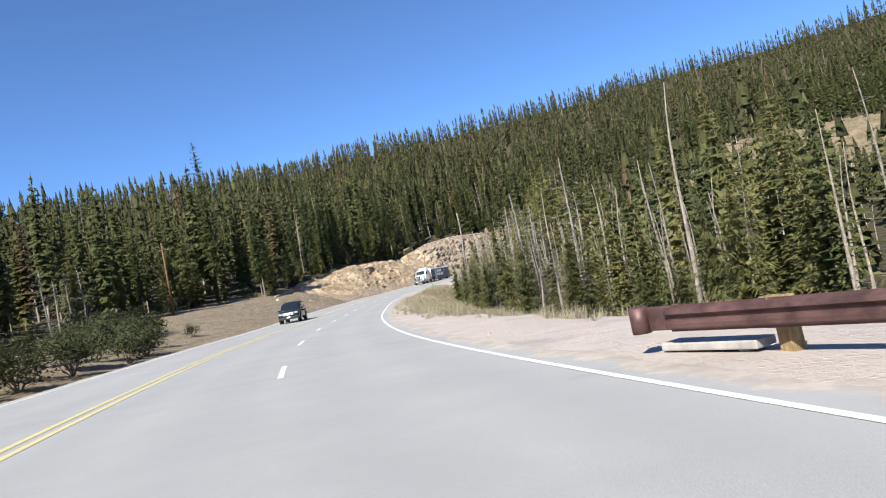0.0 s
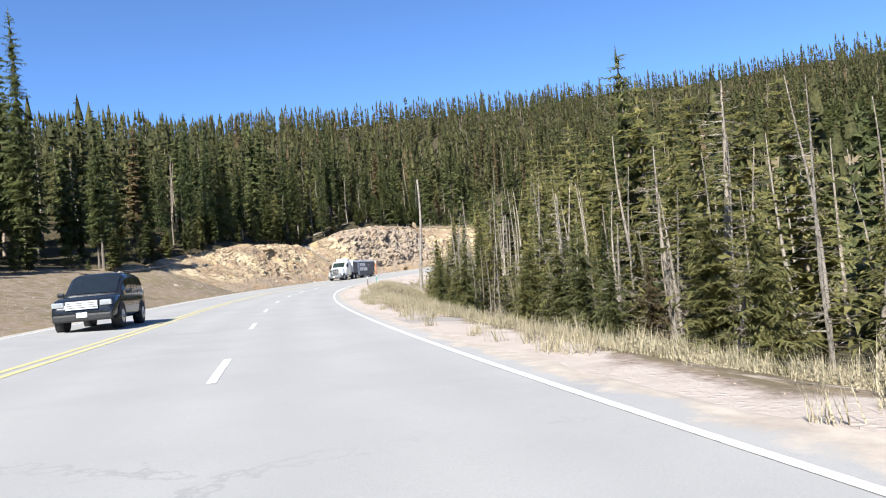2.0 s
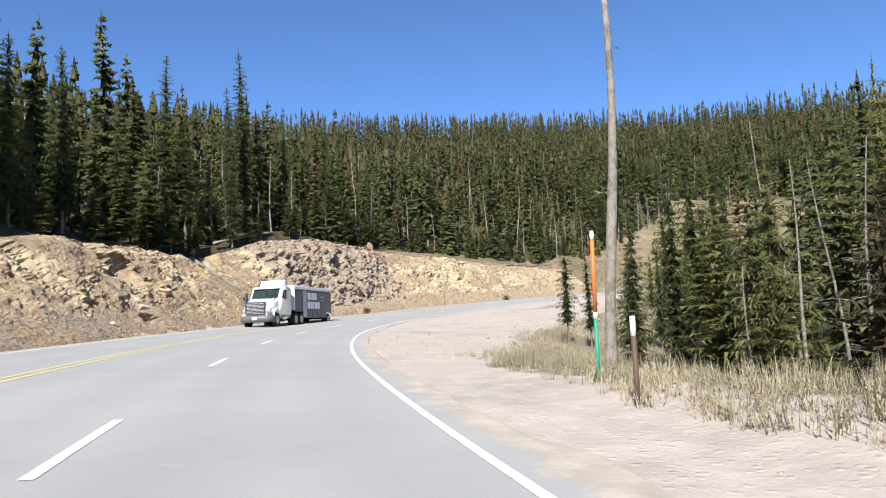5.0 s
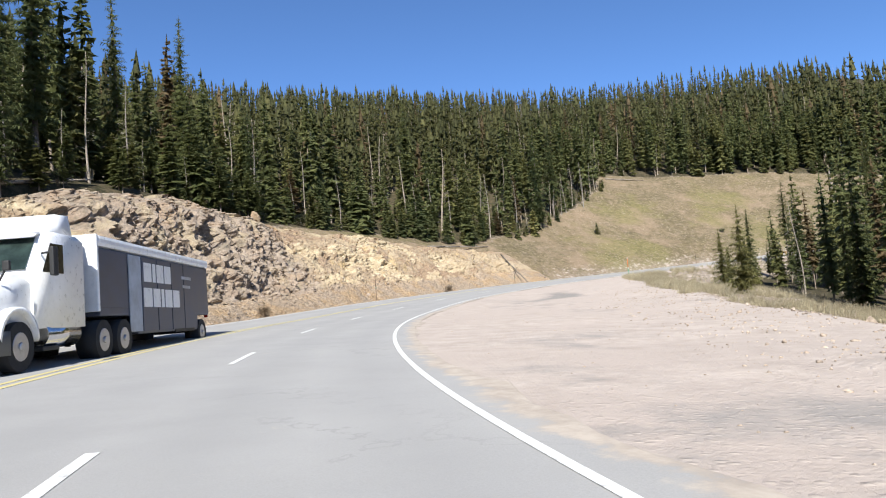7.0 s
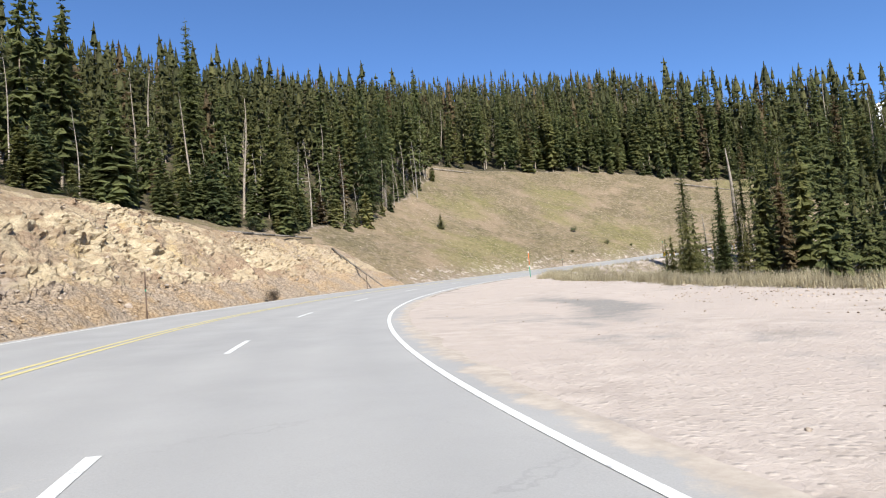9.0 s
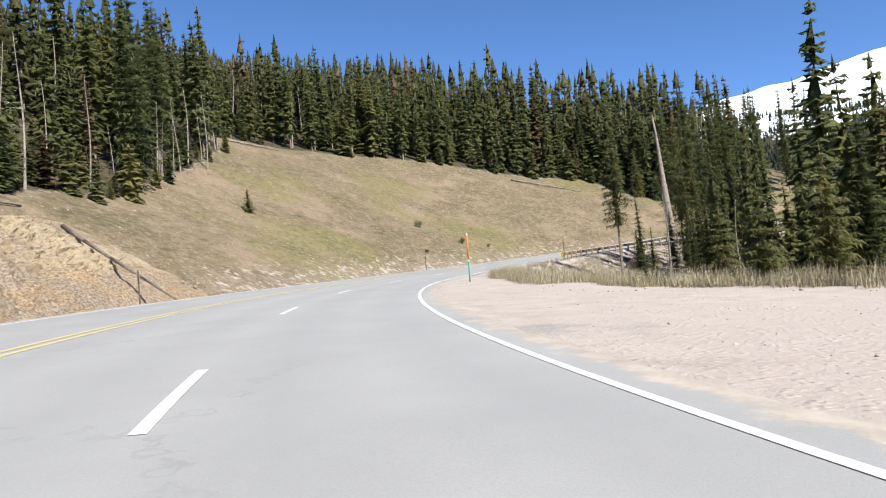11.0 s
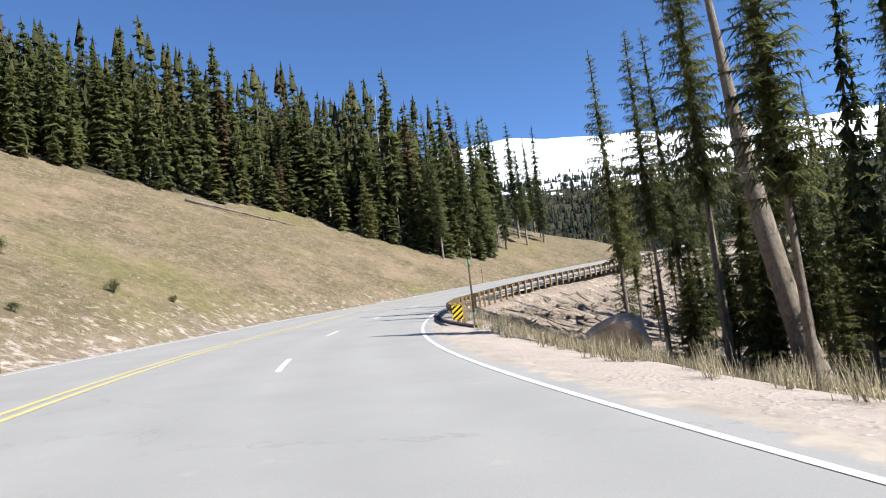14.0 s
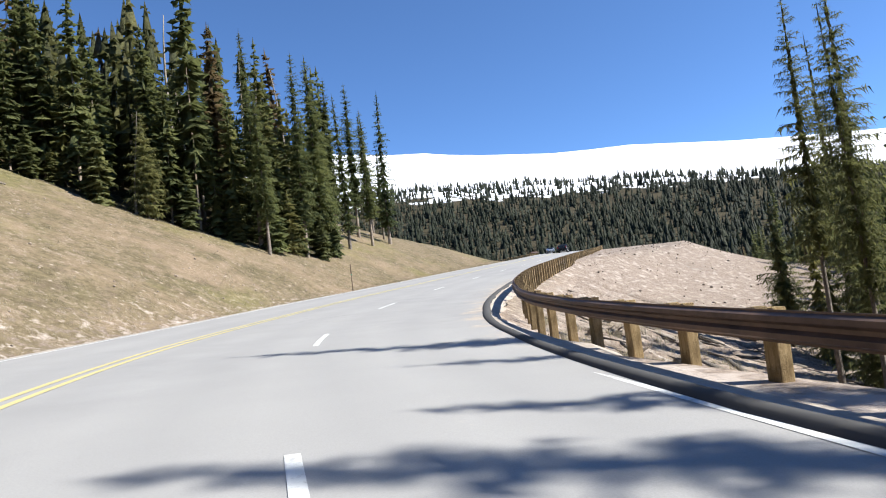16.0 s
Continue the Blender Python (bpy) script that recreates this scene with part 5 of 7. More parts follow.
TWO = [(0, 0.42, GREEN), (0.42, 0.46, REFLECT), (0.46, 0.95, ORANGE), (0.95, 1.0, REFLECT)]
DARK = [(0, 0.62, BROWNPOST), (0.62, 0.66, GREEN), (0.66, 1.0, BROWNPOST)]
snow_pole(112.5, 5.2, 2.5, TWO, "orange and green snow marker pole beside the shoulder", 1.0)
snow_pole(245.0, 3.5, 2.45, TWO, "orange and green snow marker pole in dry grass", 2.0)
snow_pole(287.0, 3.65, 2.5, [(0, 0.14, BROWNPOST), (0.14, 0.2, GREEN), (0.2, 0.86, BROWNPOST), (0.86, 0.97, GREEN), (0.97, 1.0, BROWNPOST)], "dark snow marker pole beside the striped marker", 1.0)
snow_pole(282.4, -10.4, 2.0, DARK, "dark snow marker pole at the meadow's foot", 1.5)
snow_pole(349.5, -10.2, 2.1, DARK, "dark snow marker pole at the meadow's foot")
snow_pole(207.0, -10.4, 2.4, DARK, "dark snow marker pole below the rock cut")
snow_pole(238.0, -10.3, 1.6, DARK, "dark snow marker pole below the rock cut")
snow_pole(109.5, 4.4, 1.1, [(0, 0.8, BROWNPOST), (0.8, 1.0, REFLECT)], "short brown delineator post beside the shoulder")


def object_marker(s, d):
    ob = new("hazard_marker")
    ob.matrix_basis = frame_at(s, d) @ pose(0, 0, 0.05, 0, 0, 8)
    part("plate", box(0.40, 0.012, 0.54, (0, 0, 0.43), 0.004), SIGN_YELLOW, ob)
    # diagonal bands cut to the plate's edge
    x0, z0, z1 = 0.195, 0.165, 0.695
    for k in range(5):
        base = -0.06 + 0.19 * k
        poly = [(-x0, base), (x0, base + 0.30), (x0, base + 0.39), (-x0, base + 0.09)]
        for lim, keep in ((z0, 1), (z1, -1)):
            out = []
            for p, q in zip(poly, poly[1:] + poly[:1]):
                pin, qin = (p[1] - lim) * keep >= 0, (q[1] - lim) * keep >= 0
                if pin:
                    out.append(p)
                if pin != qin:
                    f = (lim - p[1]) / (q[1] - p[1])
                    out.append((p[0] + f * (q[0] - p[0]), lim))
            poly = out
            if len(poly) < 3:
                break
        if len(poly) < 3:
            continue
        bm = bmesh.new()
        bm.faces.new([bm.verts.new((x, -0.011, z)) for x, z in poly])
        bmesh.ops.solidify(bm, geom=bm.faces[:], thickness=0.003)
        part("stripe", bm, SIGN_BLACK, ob)
    part("post", box(0.05, 0.04, 1.0, (0, 0.03, 0.15), 0.006), BROWNPOST, ob)
    tagged(ob, "yellow and black striped hazard marker at the rail end", "road sign")


object_marker(288.25, 3.12)


POLEWOOD = make_wood("creosoted_pole", (0.11, 0.06, 0.035), (0.22, 0.13, 0.08))


def utility_pole(x, y):
    z = float(ground(x, y)[0][0])
    ob = new("utility_pole")
    ob.matrix_basis = pose(x, y, z, 0, 0, 35)
    part("pole", rod((0, 0, -0.5), (0, 0, 10.2), 0.16, 0.10, 10), POLEWOOD, ob)
    part("cross_arm", box(2.1, 0.11, 0.13, (0, 0.14, 9.2), 0.01), GREYWOOD, ob)
    for k in (-0.85, 0.0, 0.85):
        part("insulator", rod((k, 0.14, 9.26), (k, 0.14, 9.42), 0.05, 0.03, 8), CONCRETE, ob)
    tagged(ob, "old reddish brown wooden utility pole with one cross arm", "utility pole")


# ---- vehicles ----
TYRE = plain("tyre_rubber", (0.022, 0.022, 0.023), 0.85)
RIM = plain("brushed_rim", (0.42, 0.42, 0.43), 0.35, 0.9)
GLASS = plain("dark_window_glass", (0.012, 0.016, 0.02), 0.06, 0.0, 0.6, 0.1)
TINTED = plain("green_tinted_windscreen", (0.045, 0.070, 0.062), 0.08, 0.0, 0.6, 0.45, 2.5)
CHROME = plain("chrome_trim", (0.62, 0.62, 0.63), 0.15, 1.0)
BRIGHT_BAR = plain("polished_bar", (0.66, 0.67, 0.68), 0.4, 0.5)
LAMP = plain("headlight_lens", (0.40, 0.42, 0.44), 0.08, 0.3)
TAIL = plain("tail_light_lens", (0.30, 0.012, 0.01), 0.2)
BLACKPLASTIC = plain("black_trim", (0.02, 0.02, 0.021), 0.6)
DARK_PAINT = plain("black_car_paint", (0.016, 0.018, 0.022), 0.18, 0.2, 0.6)
SILVER_PAINT = plain("silver_car_paint", (0.50, 0.51, 0.53), 0.25, 0.5, 0.6)
WHITE_PAINT = plain("white_truck_paint", (0.80, 0.80, 0.79), 0.3, 0, 0.5, 0.05)
NAVY_WRAP = plain("dark_navy_trailer_wrap", (0.055, 0.065, 0.095), 0.4, 0, 0.4, 0.2, 2)
GREY_WRAP = plain("pale_grey_trailer_wrap", (0.34, 0.38, 0.43), 0.4, 0, 0.4, 0.2, 2)
PLATE = plain("plate_sheet", (0.7, 0.7, 0.7), 0.5)


def wheel(ob, x, y, r, w):
    """Tyre and rim on an axle along x."""
    side = 1 if x > 0 else -1
    t = part("wheel", rod((x - w / 2, y, r), (x + w / 2, y, r), r, r, 24), TYRE, ob)
    rim = merged(rod((x + side * (w / 2 - 0.03), y, r), (x + side * (w / 2 + 0.012), y, r), r * 0.62, r * 0.56, 18), rod((x + side * w / 2, y, r), (x + side * (w / 2 + 0.05), y, r), r * 0.2, r * 0.14, 10))
    part("rim", rim, RIM, t)


def loft(sections, caps=True):
    """Skin over closed outlines of equal length."""
    bm = bmesh.new()
    rings = [[bm.verts.new(c) for c in sec] for sec in sections]
    n = len(rings[0])
    for a, b in zip(rings, rings[1:]):
        for k in range(n):
            bm.faces.new((a[k], a[(k + 1) % n], b[(k + 1) % n], b[k]))
    if caps:
        bm.faces.new(rings[0][::-1])
        bm.faces.new(rings[-1])
    bmesh.ops.recalc_face_normals(bm, faces=bm.faces[:])
    for f in bm.faces:
        f.smooth = len(f.verts) == 4
    return bm


def hull(stations, w, low, tuck=0.06):
    """Body sections across the car: (y, top, half-width factor)."""
    out = []
    for y, top, k in stations:
        h = w / 2 * k
        out.append([(-h + tuck, y, low), (h - tuck, y, low), (h, y, low + 0.18), (h, y, low + (top - low) * 0.62), (h - 0.05, y, top - 0.05), (h - 0.16, y, top), (-h + 0.16, y, top), (-h + 0.05, y, top - 0.05), (-h, y, low + (top - low) * 0.62), (-h, y, low + 0.18)])
    return loft(out)


def suv(name, m, paint, label, high=1.78, length=4.9, pickup=False):
    ob = new(name)
    ob.matrix_basis = m
    L = length / 2
    w = 1.95
    belt = 1.08
    part("body", hull([(-L, 0.78, 0.90), (-L + 0.05, 1.0, 0.94), (-L + 0.25, 1.07, 0.98), (-L + 0.9, 1.09, 1), (0.4, 1.09, 1), (L - 1.2, 1.12, 1), (L - 0.7, 1.10, 0.99), (L - 0.35, 1.05, 0.97), (L - 0.14, 0.96, 0.94), (L - 0.03, 0.80, 0.91), (L, 0.62, 0.89)], w, 0.32), paint, ob)
    back = -0.2 if pickup else -L + 0.04
    # the cabin: arched sections that rise from the tail and fall to the windscreen's foot
    f0, tall = L - 1.30, high - belt
    ys = [back, back + 0.16, back + 0.48, back + 1.1, L - 2.9, L - 2.5, L - 2.15, L - 1.72, f0]
    hs = [0.02, 0.52, 0.93, 0.985, 1.0, 0.985, 0.92, 0.50, 0.02]
    outline = [(-1, -0.06), (-0.985, 0.42), (-0.90, 0.82), (-0.72, 0.965), (-0.35, 1.0), (0.35, 1.0), (0.72, 0.965), (0.90, 0.82), (0.985, 0.42), (1, -0.06)]
    rise = lambda y: float(np.interp(y, ys, hs)) * tall
    part("cabin", loft([[(0.92 * px, y, belt + rise(y) * pz) for px, pz in outline] for y in ys]), paint, ob)

    def pane(name_, grid):
        """A glass sheet over rows of points."""
        bm = bmesh.new()
        rows = [[bm.verts.new(c) for c in row] for row in grid]
        for r0, r1 in zip(rows, rows[1:]):
            for k in range(len(r0) - 1):
                bm.faces.new((r0[k], r0[k + 1], r1[k + 1], r1[k]))
        bmesh.ops.recalc_face_normals(bm, faces=bm.faces[:])
        bmesh.ops.solidify(bm, geom=bm.faces[:], thickness=0.010)
        part(name_, bm, GLASS, ob)

    across = (-0.80, -0.45, 0.0, 0.45, 0.80)
    lid = lambda x: float(np.interp(abs(x), [0, 0.35, 0.72, 0.90], [1.0, 1.0, 0.965, 0.82]))
    pane("windscreen", [[(0.92 * x, y + 0.022, belt + rise(y) * lid(x) + 0.018) for x in across] for y in (f0 - 0.10, L - 1.55, L - 1.72, L - 1.93, L - 2.12)])
    pane("rear_window", [[(0.92 * x, y - 0.022, belt + rise(y) * lid(x) + 0.012) for x in across] for y in (back + 0.05, back + 0.16, back + 0.30, back + 0.42)])
    for sx in (-1, 1):
        y0, y1 = back + 0.30, f0 - 0.22
        cuts = [y0, (y0 + y1) / 2, y1] if pickup else [y0, y0 + (y1 - y0) * 0.32, y0 + (y1 - y0) * 0.64, y1]
        for p, q in zip(cuts, cuts[1:]):
            stops = [p + 0.04 + (q - p - 0.08) * k / 4 for k in range(5)]
            pane("side_window", [[(sx * (0.92 * px + 0.012), y, belt + rise(y) * pz) for px, pz in ((0.998, 0.06), (0.985, 0.42), (0.925, 0.73))] for y in stops])
        part("mirror", box(0.22, 0.12, 0.16, (sx * 1.06, f0 - 0.38, 1.20), 0.05), paint, ob)
        part("headlight", box(0.36, 0.12, 0.17, (sx * 0.70, L - 0.05, 0.87), 0.04), LAMP, ob)
        part("fog_light", box(0.16, 0.06, 0.09, (sx * 0.70, L + 0.01, 0.50), 0.02), LAMP, ob)
        part("tail_light", box(0.16, 0.08, 0.34, (sx * 0.80, -L + 0.03, 0.90), 0.03), TAIL, ob)
        for y in (L - 0.95, -L + 1.0):
            wheel(ob, sx * 0.872, y, 0.38, 0.25)
            arch = [(y - 0.43 * math.cos(a), 0.38 + 0.43 * math.sin(a)) for a in np.linspace(-0.1, 3.24, 12)]
            part("wheel_arch", loft([[(sx * 0.78, p, q), (sx * 0.992, p, q), (sx * 0.992, p + (p - y) * 0.12, q + (q - 0.38) * 0.12), (sx * 0.78, p + (p - y) * 0.12, q + (q - 0.38) * 0.12)] for p, q in arch]), BLACKPLASTIC, ob)
            part("wheel_well", rod((sx * 0.70, y, 0.42), (sx * 0.978, y, 0.42), 0.43, 0.43, 20), BLACKPLASTIC, ob)
    part("grille", box(0.98, 0.06, 0.30, (0, L - 0.005, 0.82), 0.03), BLACKPLASTIC, ob)
    for k in range(4):
        part("grille_bar", box(0.94, 0.04, 0.045, (0, L + 0.03, 0.72 + 0.068 * k), 0.01), BRIGHT_BAR, ob)
    part("bumper", box(1.75, 0.22, 0.24, (0, L - 0.06, 0.44), 0.06), BLACKPLASTIC, ob)
    part("plate", box(0.31, 0.02, 0.16, (0, L + 0.06, 0.52), 0.005), PLATE, ob)
    if pickup:
        part("bed", box(1.62, L - 0.45, 0.05, (0, -L + (L - 0.2) / 2 + 0.05, 1.085), 0.01), BLACKPLASTIC, ob, "black bed cover")
    else:
        for sx in (-1, 1):
            part("roof_rail", rod((sx * 0.66, back + 0.6, high + 0.02), (sx * 0.64, L - 2.5, high + 0.03), 0.02, 0.02, 8), BLACKPLASTIC, ob)
    tagged(ob, label, "car")


def lorry(m):
    """A white tractor with a low dark trailer; y is ahead, the nose at y = 0."""
    ob = new("truck")
    ob.matrix_basis = m
    W = 2.45
    part("bonnet", loft([[(-a, y, 0.75), (a, y, 0.75), (a, y, h - 0.25), (a - 0.2, y, h), (-a + 0.2, y, h), (-a, y, h - 0.25)] for y, a, h in ((-2.0, 1.12, 2.05), (-1.0, 1.05, 1.95), (-0.25, 0.92, 1.78), (-0.05, 0.82, 1.6))]), WHITE_PAINT, ob)
    cab = loft([[(-a, y, 0.85), (a, y, 0.85), (a, y, h - 0.15), (a - 0.15, y, h), (-a + 0.15, y, h), (-a, y, h - 0.15)] for y, a, h in ((-3.95, 1.2, 3.0), (-2.55, 1.2, 3.0), (-2.3, 1.18, 2.9), (-1.75, 1.15, 2.1))])
    part("cab", cab, WHITE_PAINT, ob)
    part("roof_fairing", loft([[(-a, y, 2.9), (a, y, 2.9), (a - 0.1, y, h), (-a + 0.1, y, h)] for y, a, h in ((-3.9, 1.0, 3.52), (-3.3, 0.98, 3.48), (-2.75, 0.9, 2.98))]), WHITE_PAINT, ob)

    def pane(name, pts):
        bm = bmesh.new()
        bm.faces.new([bm.verts.new(c) for c in pts])
        bmesh.ops.solidify(bm, geom=bm.faces[:], thickness=0.014)
        return part(name, bm, GLASS, ob)

    pane("windscreen", [(-1.02, -1.71, 2.10), (1.02, -1.71, 2.10), (0.99, -2.24, 2.86), (-0.99, -2.24, 2.86)]).data.materials[0] = TINTED
    part("pillar", box(0.04, 0.04, 0.86, (0, -1.96, 2.49), 0.01, 1.0, Matrix.Rotation(radians(34), 4, "X")), BLACKPLASTIC, ob)
    for sx in (-1, 1):
        pane("side_window", [(sx * 1.215, -2.95, 2.05), (sx * 1.205, -2.05, 2.05), (sx * 1.205, -2.4, 2.7), (sx * 1.215, -2.95, 2.7)])
        part("door_mirror", merged(box(0.10, 0.22, 0.62, (sx * 1.5, -1.95, 2.25), 0.03), rod((sx * 1.2, -2.05, 2.45), (sx * 1.48, -1.95, 2.45), 0.025)), BLACKPLASTIC, ob)
        part("hood_mirror", merged(box(0.14, 0.1, 0.2, (sx * 1.18, -0.75, 2.1), 0.03), rod((sx * 1.0, -0.8, 1.8), (sx * 1.17, -0.75, 2.05), 0.02)), BLACKPLASTIC, ob)
        part("headlight", loft([[(sx * 0.80, y, 0.98), (sx * 1.10, y - 0.22, 1.0), (sx * 1.06, y - 0.25, 1.34), (sx * 0.80, y - 0.04, 1.28)] for y in (-0.05, 0.02)]), LAMP, ob)
        arch = [(-1.15 - 0.66 * math.cos(a), 0.55 + 0.66 * math.sin(a)) for a in np.linspace(0.05, 3.05, 12)]
        part("front_fender", loft([[(sx * 0.80, y, z), (sx * 1.20, y, z), (sx * 1.20, y + (y + 1.15) * 0.1, z + 0.09), (sx * 0.80, y + (y + 1.15) * 0.1, z + 0.09)] for y, z in arch]), WHITE_PAINT, ob)
        wheel(ob, sx * 1.04, -1.15, 0.50, 0.30)
        for y in (-4.9, -6.15):
            wheel(ob, sx * 0.98, y, 0.50, 0.50)
        part("fuel_tank", rod((sx * 0.92, -2.2, 0.72), (sx * 0.92, -3.7, 0.72), 0.30, 0.30, 18), CHROME, ob)
        part("cab_step", box(0.3, 0.7, 0.10, (sx * 1.02, -2.4, 0.42), 0.02), BLACKPLASTIC, ob)
    part("grille_frame", box(1.50, 0.05, 0.98, (0, -0.01, 1.32), 0.05, 1.06), CHROME, ob)
    part("grille", box(1.36, 0.07, 0.86, (0, 0.0, 1.32), 0.06), BLACKPLASTIC, ob)
    part("sun_visor", loft([[(-1.05, y, z), (1.05, y, z), (1.05, y, z + 0.05), (-1.05, y, z + 0.05)] for y, z in ((-2.3, 2.90), (-2.02, 2.80))]), WHITE_PAINT, ob)
    part("bonnet_crease", loft([[(-a, y, h - 0.12), (a, y, h - 0.12), (a - 0.1, y, h + 0.05), (-a + 0.1, y, h + 0.05)] for y, a, h in ((-1.9, 0.62, 2.05), (-1.0, 0.60, 1.95), (-0.30, 0.55, 1.77), (-0.06, 0.5, 1.60))]), WHITE_PAINT, ob)
    part("deck_plate", box(1.5, 1.0, 0.10, (0, -4.4, 1.0), 0.02), BLACKPLASTIC, ob)
    # black sheet added for the shade between cab and trailer
    part("gap_shade_sheet", box(2.2, 0.06, 1.7, (0, -4.0, 1.9), 0.02), BLACKPLASTIC, ob)
    for k in range(8):
        part("grille_bar", box(1.28, 0.04, 0.022, (0, 0.03, 0.98 + 0.098 * k), 0.006), BRIGHT_BAR, ob)
    part("bumper", loft([[(-a, y, 0.35), (a, y, 0.35), (a, y, 0.82), (-a, y, 0.82)] for y, a in ((-0.75, 1.22), (-0.12, 1.16), (0.12, 0.9))]), plain("grey_bumper", (0.10, 0.105, 0.11), 0.5), ob)
    part("plate", box(0.34, 0.02, 0.18, (0.05, 0.14, 0.62), 0.004), PLATE, ob)
    part("chassis", box(0.9, 4.4, 0.25, (0, -5.0, 0.82), 0.03), BLACKPLASTIC, ob)
    # trailer
    t = new("trailer")
    t.matrix_basis = m @ pose(0, -4.65, 0)
    part("trailer_front", box(W, 0.12, 1.95, (0, -0.06, 2.18), 0.03), WHITE_PAINT, t)
    part("trailer_box", box(W - 0.08, 9.4, 1.75, (0, -4.85, 1.97), 0.04), NAVY_WRAP, t)
    part("trailer_roof", box(W + 0.02, 9.5, 0.30, (0, -4.87, 3.0), 0.10), WHITE_PAINT, t, "white rounded roof cap")
    part("trailer_belly", box(W - 0.10, 5.6, 0.55, (0, -5.4, 0.85), 0.05), NAVY_WRAP, t)
    for sx in (-1, 1):
        y = -1.95
        for k, (l, mat_) in enumerate(((0.95, GREY_WRAP), (1.25, NAVY_WRAP), (1.25, NAVY_WRAP), (1.25, NAVY_WRAP), (1.25, NAVY_WRAP))):
            part("bay_door", box(0.03, l - 0.06, 2.15, (sx * (W / 2 - 0.02), y - l / 2, 1.72), 0.012), mat_, t)
            y -= l
        part("front_panel", box(0.03, 1.75, 1.5, (sx * (W / 2 - 0.02), -0.98, 2.05), 0.012), NAVY_WRAP, t)
        for z, y0, ws in ((2.36, -3.05, (0.60, 0.24, 0.58, 0.58)), (1.62, -3.0, (0.66, 0.58, 0.24, 0.62, 0.62))):
            y = y0
            for wd in ws:
                part("panel_mark", box(0.012, wd, 0.56, (sx * (W / 2 + 0.004), y - wd / 2, z), 0.003), WHITE_PAINT, t, "pale plain mark on the wrap")
                y -= wd + 0.1
        for k in range(2):
            part("panel_mark", box(0.012, 1.0 - 0.2 * k, 0.10, (sx * (W / 2 + 0.004), -6.9, 2.35 - 0.3 * k), 0.003), GREY_WRAP, t, "pale plain mark on the wrap")
        for yy in (-8.55,):
            wheel(t, sx * 0.96, yy, 0.47, 0.48)
        part("side_skirt", box(0.03, 2.0, 0.35, (sx * (W / 2 - 0.05), -6.7, 0.72), 0.01), BLACKPLASTIC, t)
        part("tail_light", box(0.14, 0.05, 0.2, (sx * 1.05, -9.62, 1.1), 0.02), TAIL, t)
        part("landing_leg", box(0.12, 0.12, 0.75, (sx * 0.8, -2.6, 0.75), 0.01), BLACKPLASTIC, t)
    part("rear_bumper", box(2.1, 0.1, 0.14, (0, -9.55, 0.55), 0.02), BLACKPLASTIC, t)
    tagged(ob, "white tractor truck with chrome grille in the oncoming lane", "truck")
    tagged(t, "low dark navy side-door trailer with a white roof", "trailer")


lorry(frame_at(152.5, -7.1) @ pose(0, 0, 0, 0, 0, 175))
suv("sport_utility_car", frame_at(67.2, -7.0) @ pose(0, 0, 0, 0, 0, 180), DARK_PAINT, "black sport utility car with chrome grille in the oncoming lane", 1.9, 5.2)
suv("pickup_car", frame_at(446, -3.4), DARK_PAINT, "black pickup climbing the road in the distance", 1.75, 5.2, True)
suv("family_car", frame_at(492, -7.2) @ pose(0, 0, 0, 0, 0, 180), SILVER_PAINT, "silver car coming round the far bend", 1.6, 4.6)

# ---- near plants, stones and logs ----
def clump(seed, blades, high, wide):
    """A tuft of dry grass: bent tapering blades."""
    g = random.Random(seed)
    v, f = [], []
    for _ in range(blades):
        a, r = g.uniform(0, 6.283), g.uniform(0, wide)
        x, y = r * math.cos(a), r * math.sin(a)
        h, w, b = high * g.uniform(0.5, 1.1), g.uniform(0.012, 0.025), g.uniform(0, 6.283)
        lx, ly = g.uniform(-0.3, 0.3) * h, g.uniform(-0.3, 0.3) * h
        dx, dy = w * math.cos(b), w * math.sin(b)
        k = len(v)
        v += [(x - dx, y - dy, -0.05), (x + dx, y + dy, -0.05), (x + lx, y + ly, h)]
        f += [(k, k + 1, k + 2)]
    return v, f


def stone(seed, n=1):
    """An angular stone."""
    g = random.Random(seed)
    bm = bmesh.new()
    bmesh.ops.create_icosphere(bm, subdivisions=n, radius=0.5)
    cuts = [(Vector((g.uniform(-1, 1), g.uniform(-1, 1), g.uniform(-0.6, 1))).normalized(), g.uniform(0.20, 0.36)) for _ in range(12)]
    sx, sy, sz = g.uniform(0.8, 1.3), g.uniform(0.7, 1.1), g.uniform(0.5, 0.8)
    for v in bm.verts:
        for axis, lim in cuts:
            over = v.co.dot(axis) - lim
            if over > 0:
                v.co -= axis * over
        v.co = Vector((v.co.x * sx, v.co.y * sy, v.co.z * sz)) * g.uniform(0.96, 1.04)
    bm.verts.index_update()
    out = [tuple(v.co) for v in bm.verts], [tuple(v.index for v in f.verts) for f in bm.faces]
    bm.free()
    return out


STONE = Mat("pale_stone", 0.95, spec=0.15)
_n = STONE.noise(3.5, 7, 0.7)
STONE.color(STONE.mix(1.0, STONE.mix(STONE.grey(_n, 0.35, 0.65), (0.22, 0.175, 0.14), (0.46, 0.39, 0.32)), STONE.mix(STONE.island(), (0.75, 0.75, 0.75), (1.15, 1.12, 1.08)), "MULTIPLY"))
STONE.bump(_n, 0.6, 0.04)
STONE = STONE.m
SHRUB = make_needles("sage_shrub", (0.062, 0.078, 0.034), (0.135, 0.145, 0.066))
TWIGS = make_needles("bare_twigs", (0.14, 0.11, 0.08), (0.26, 0.20, 0.15))


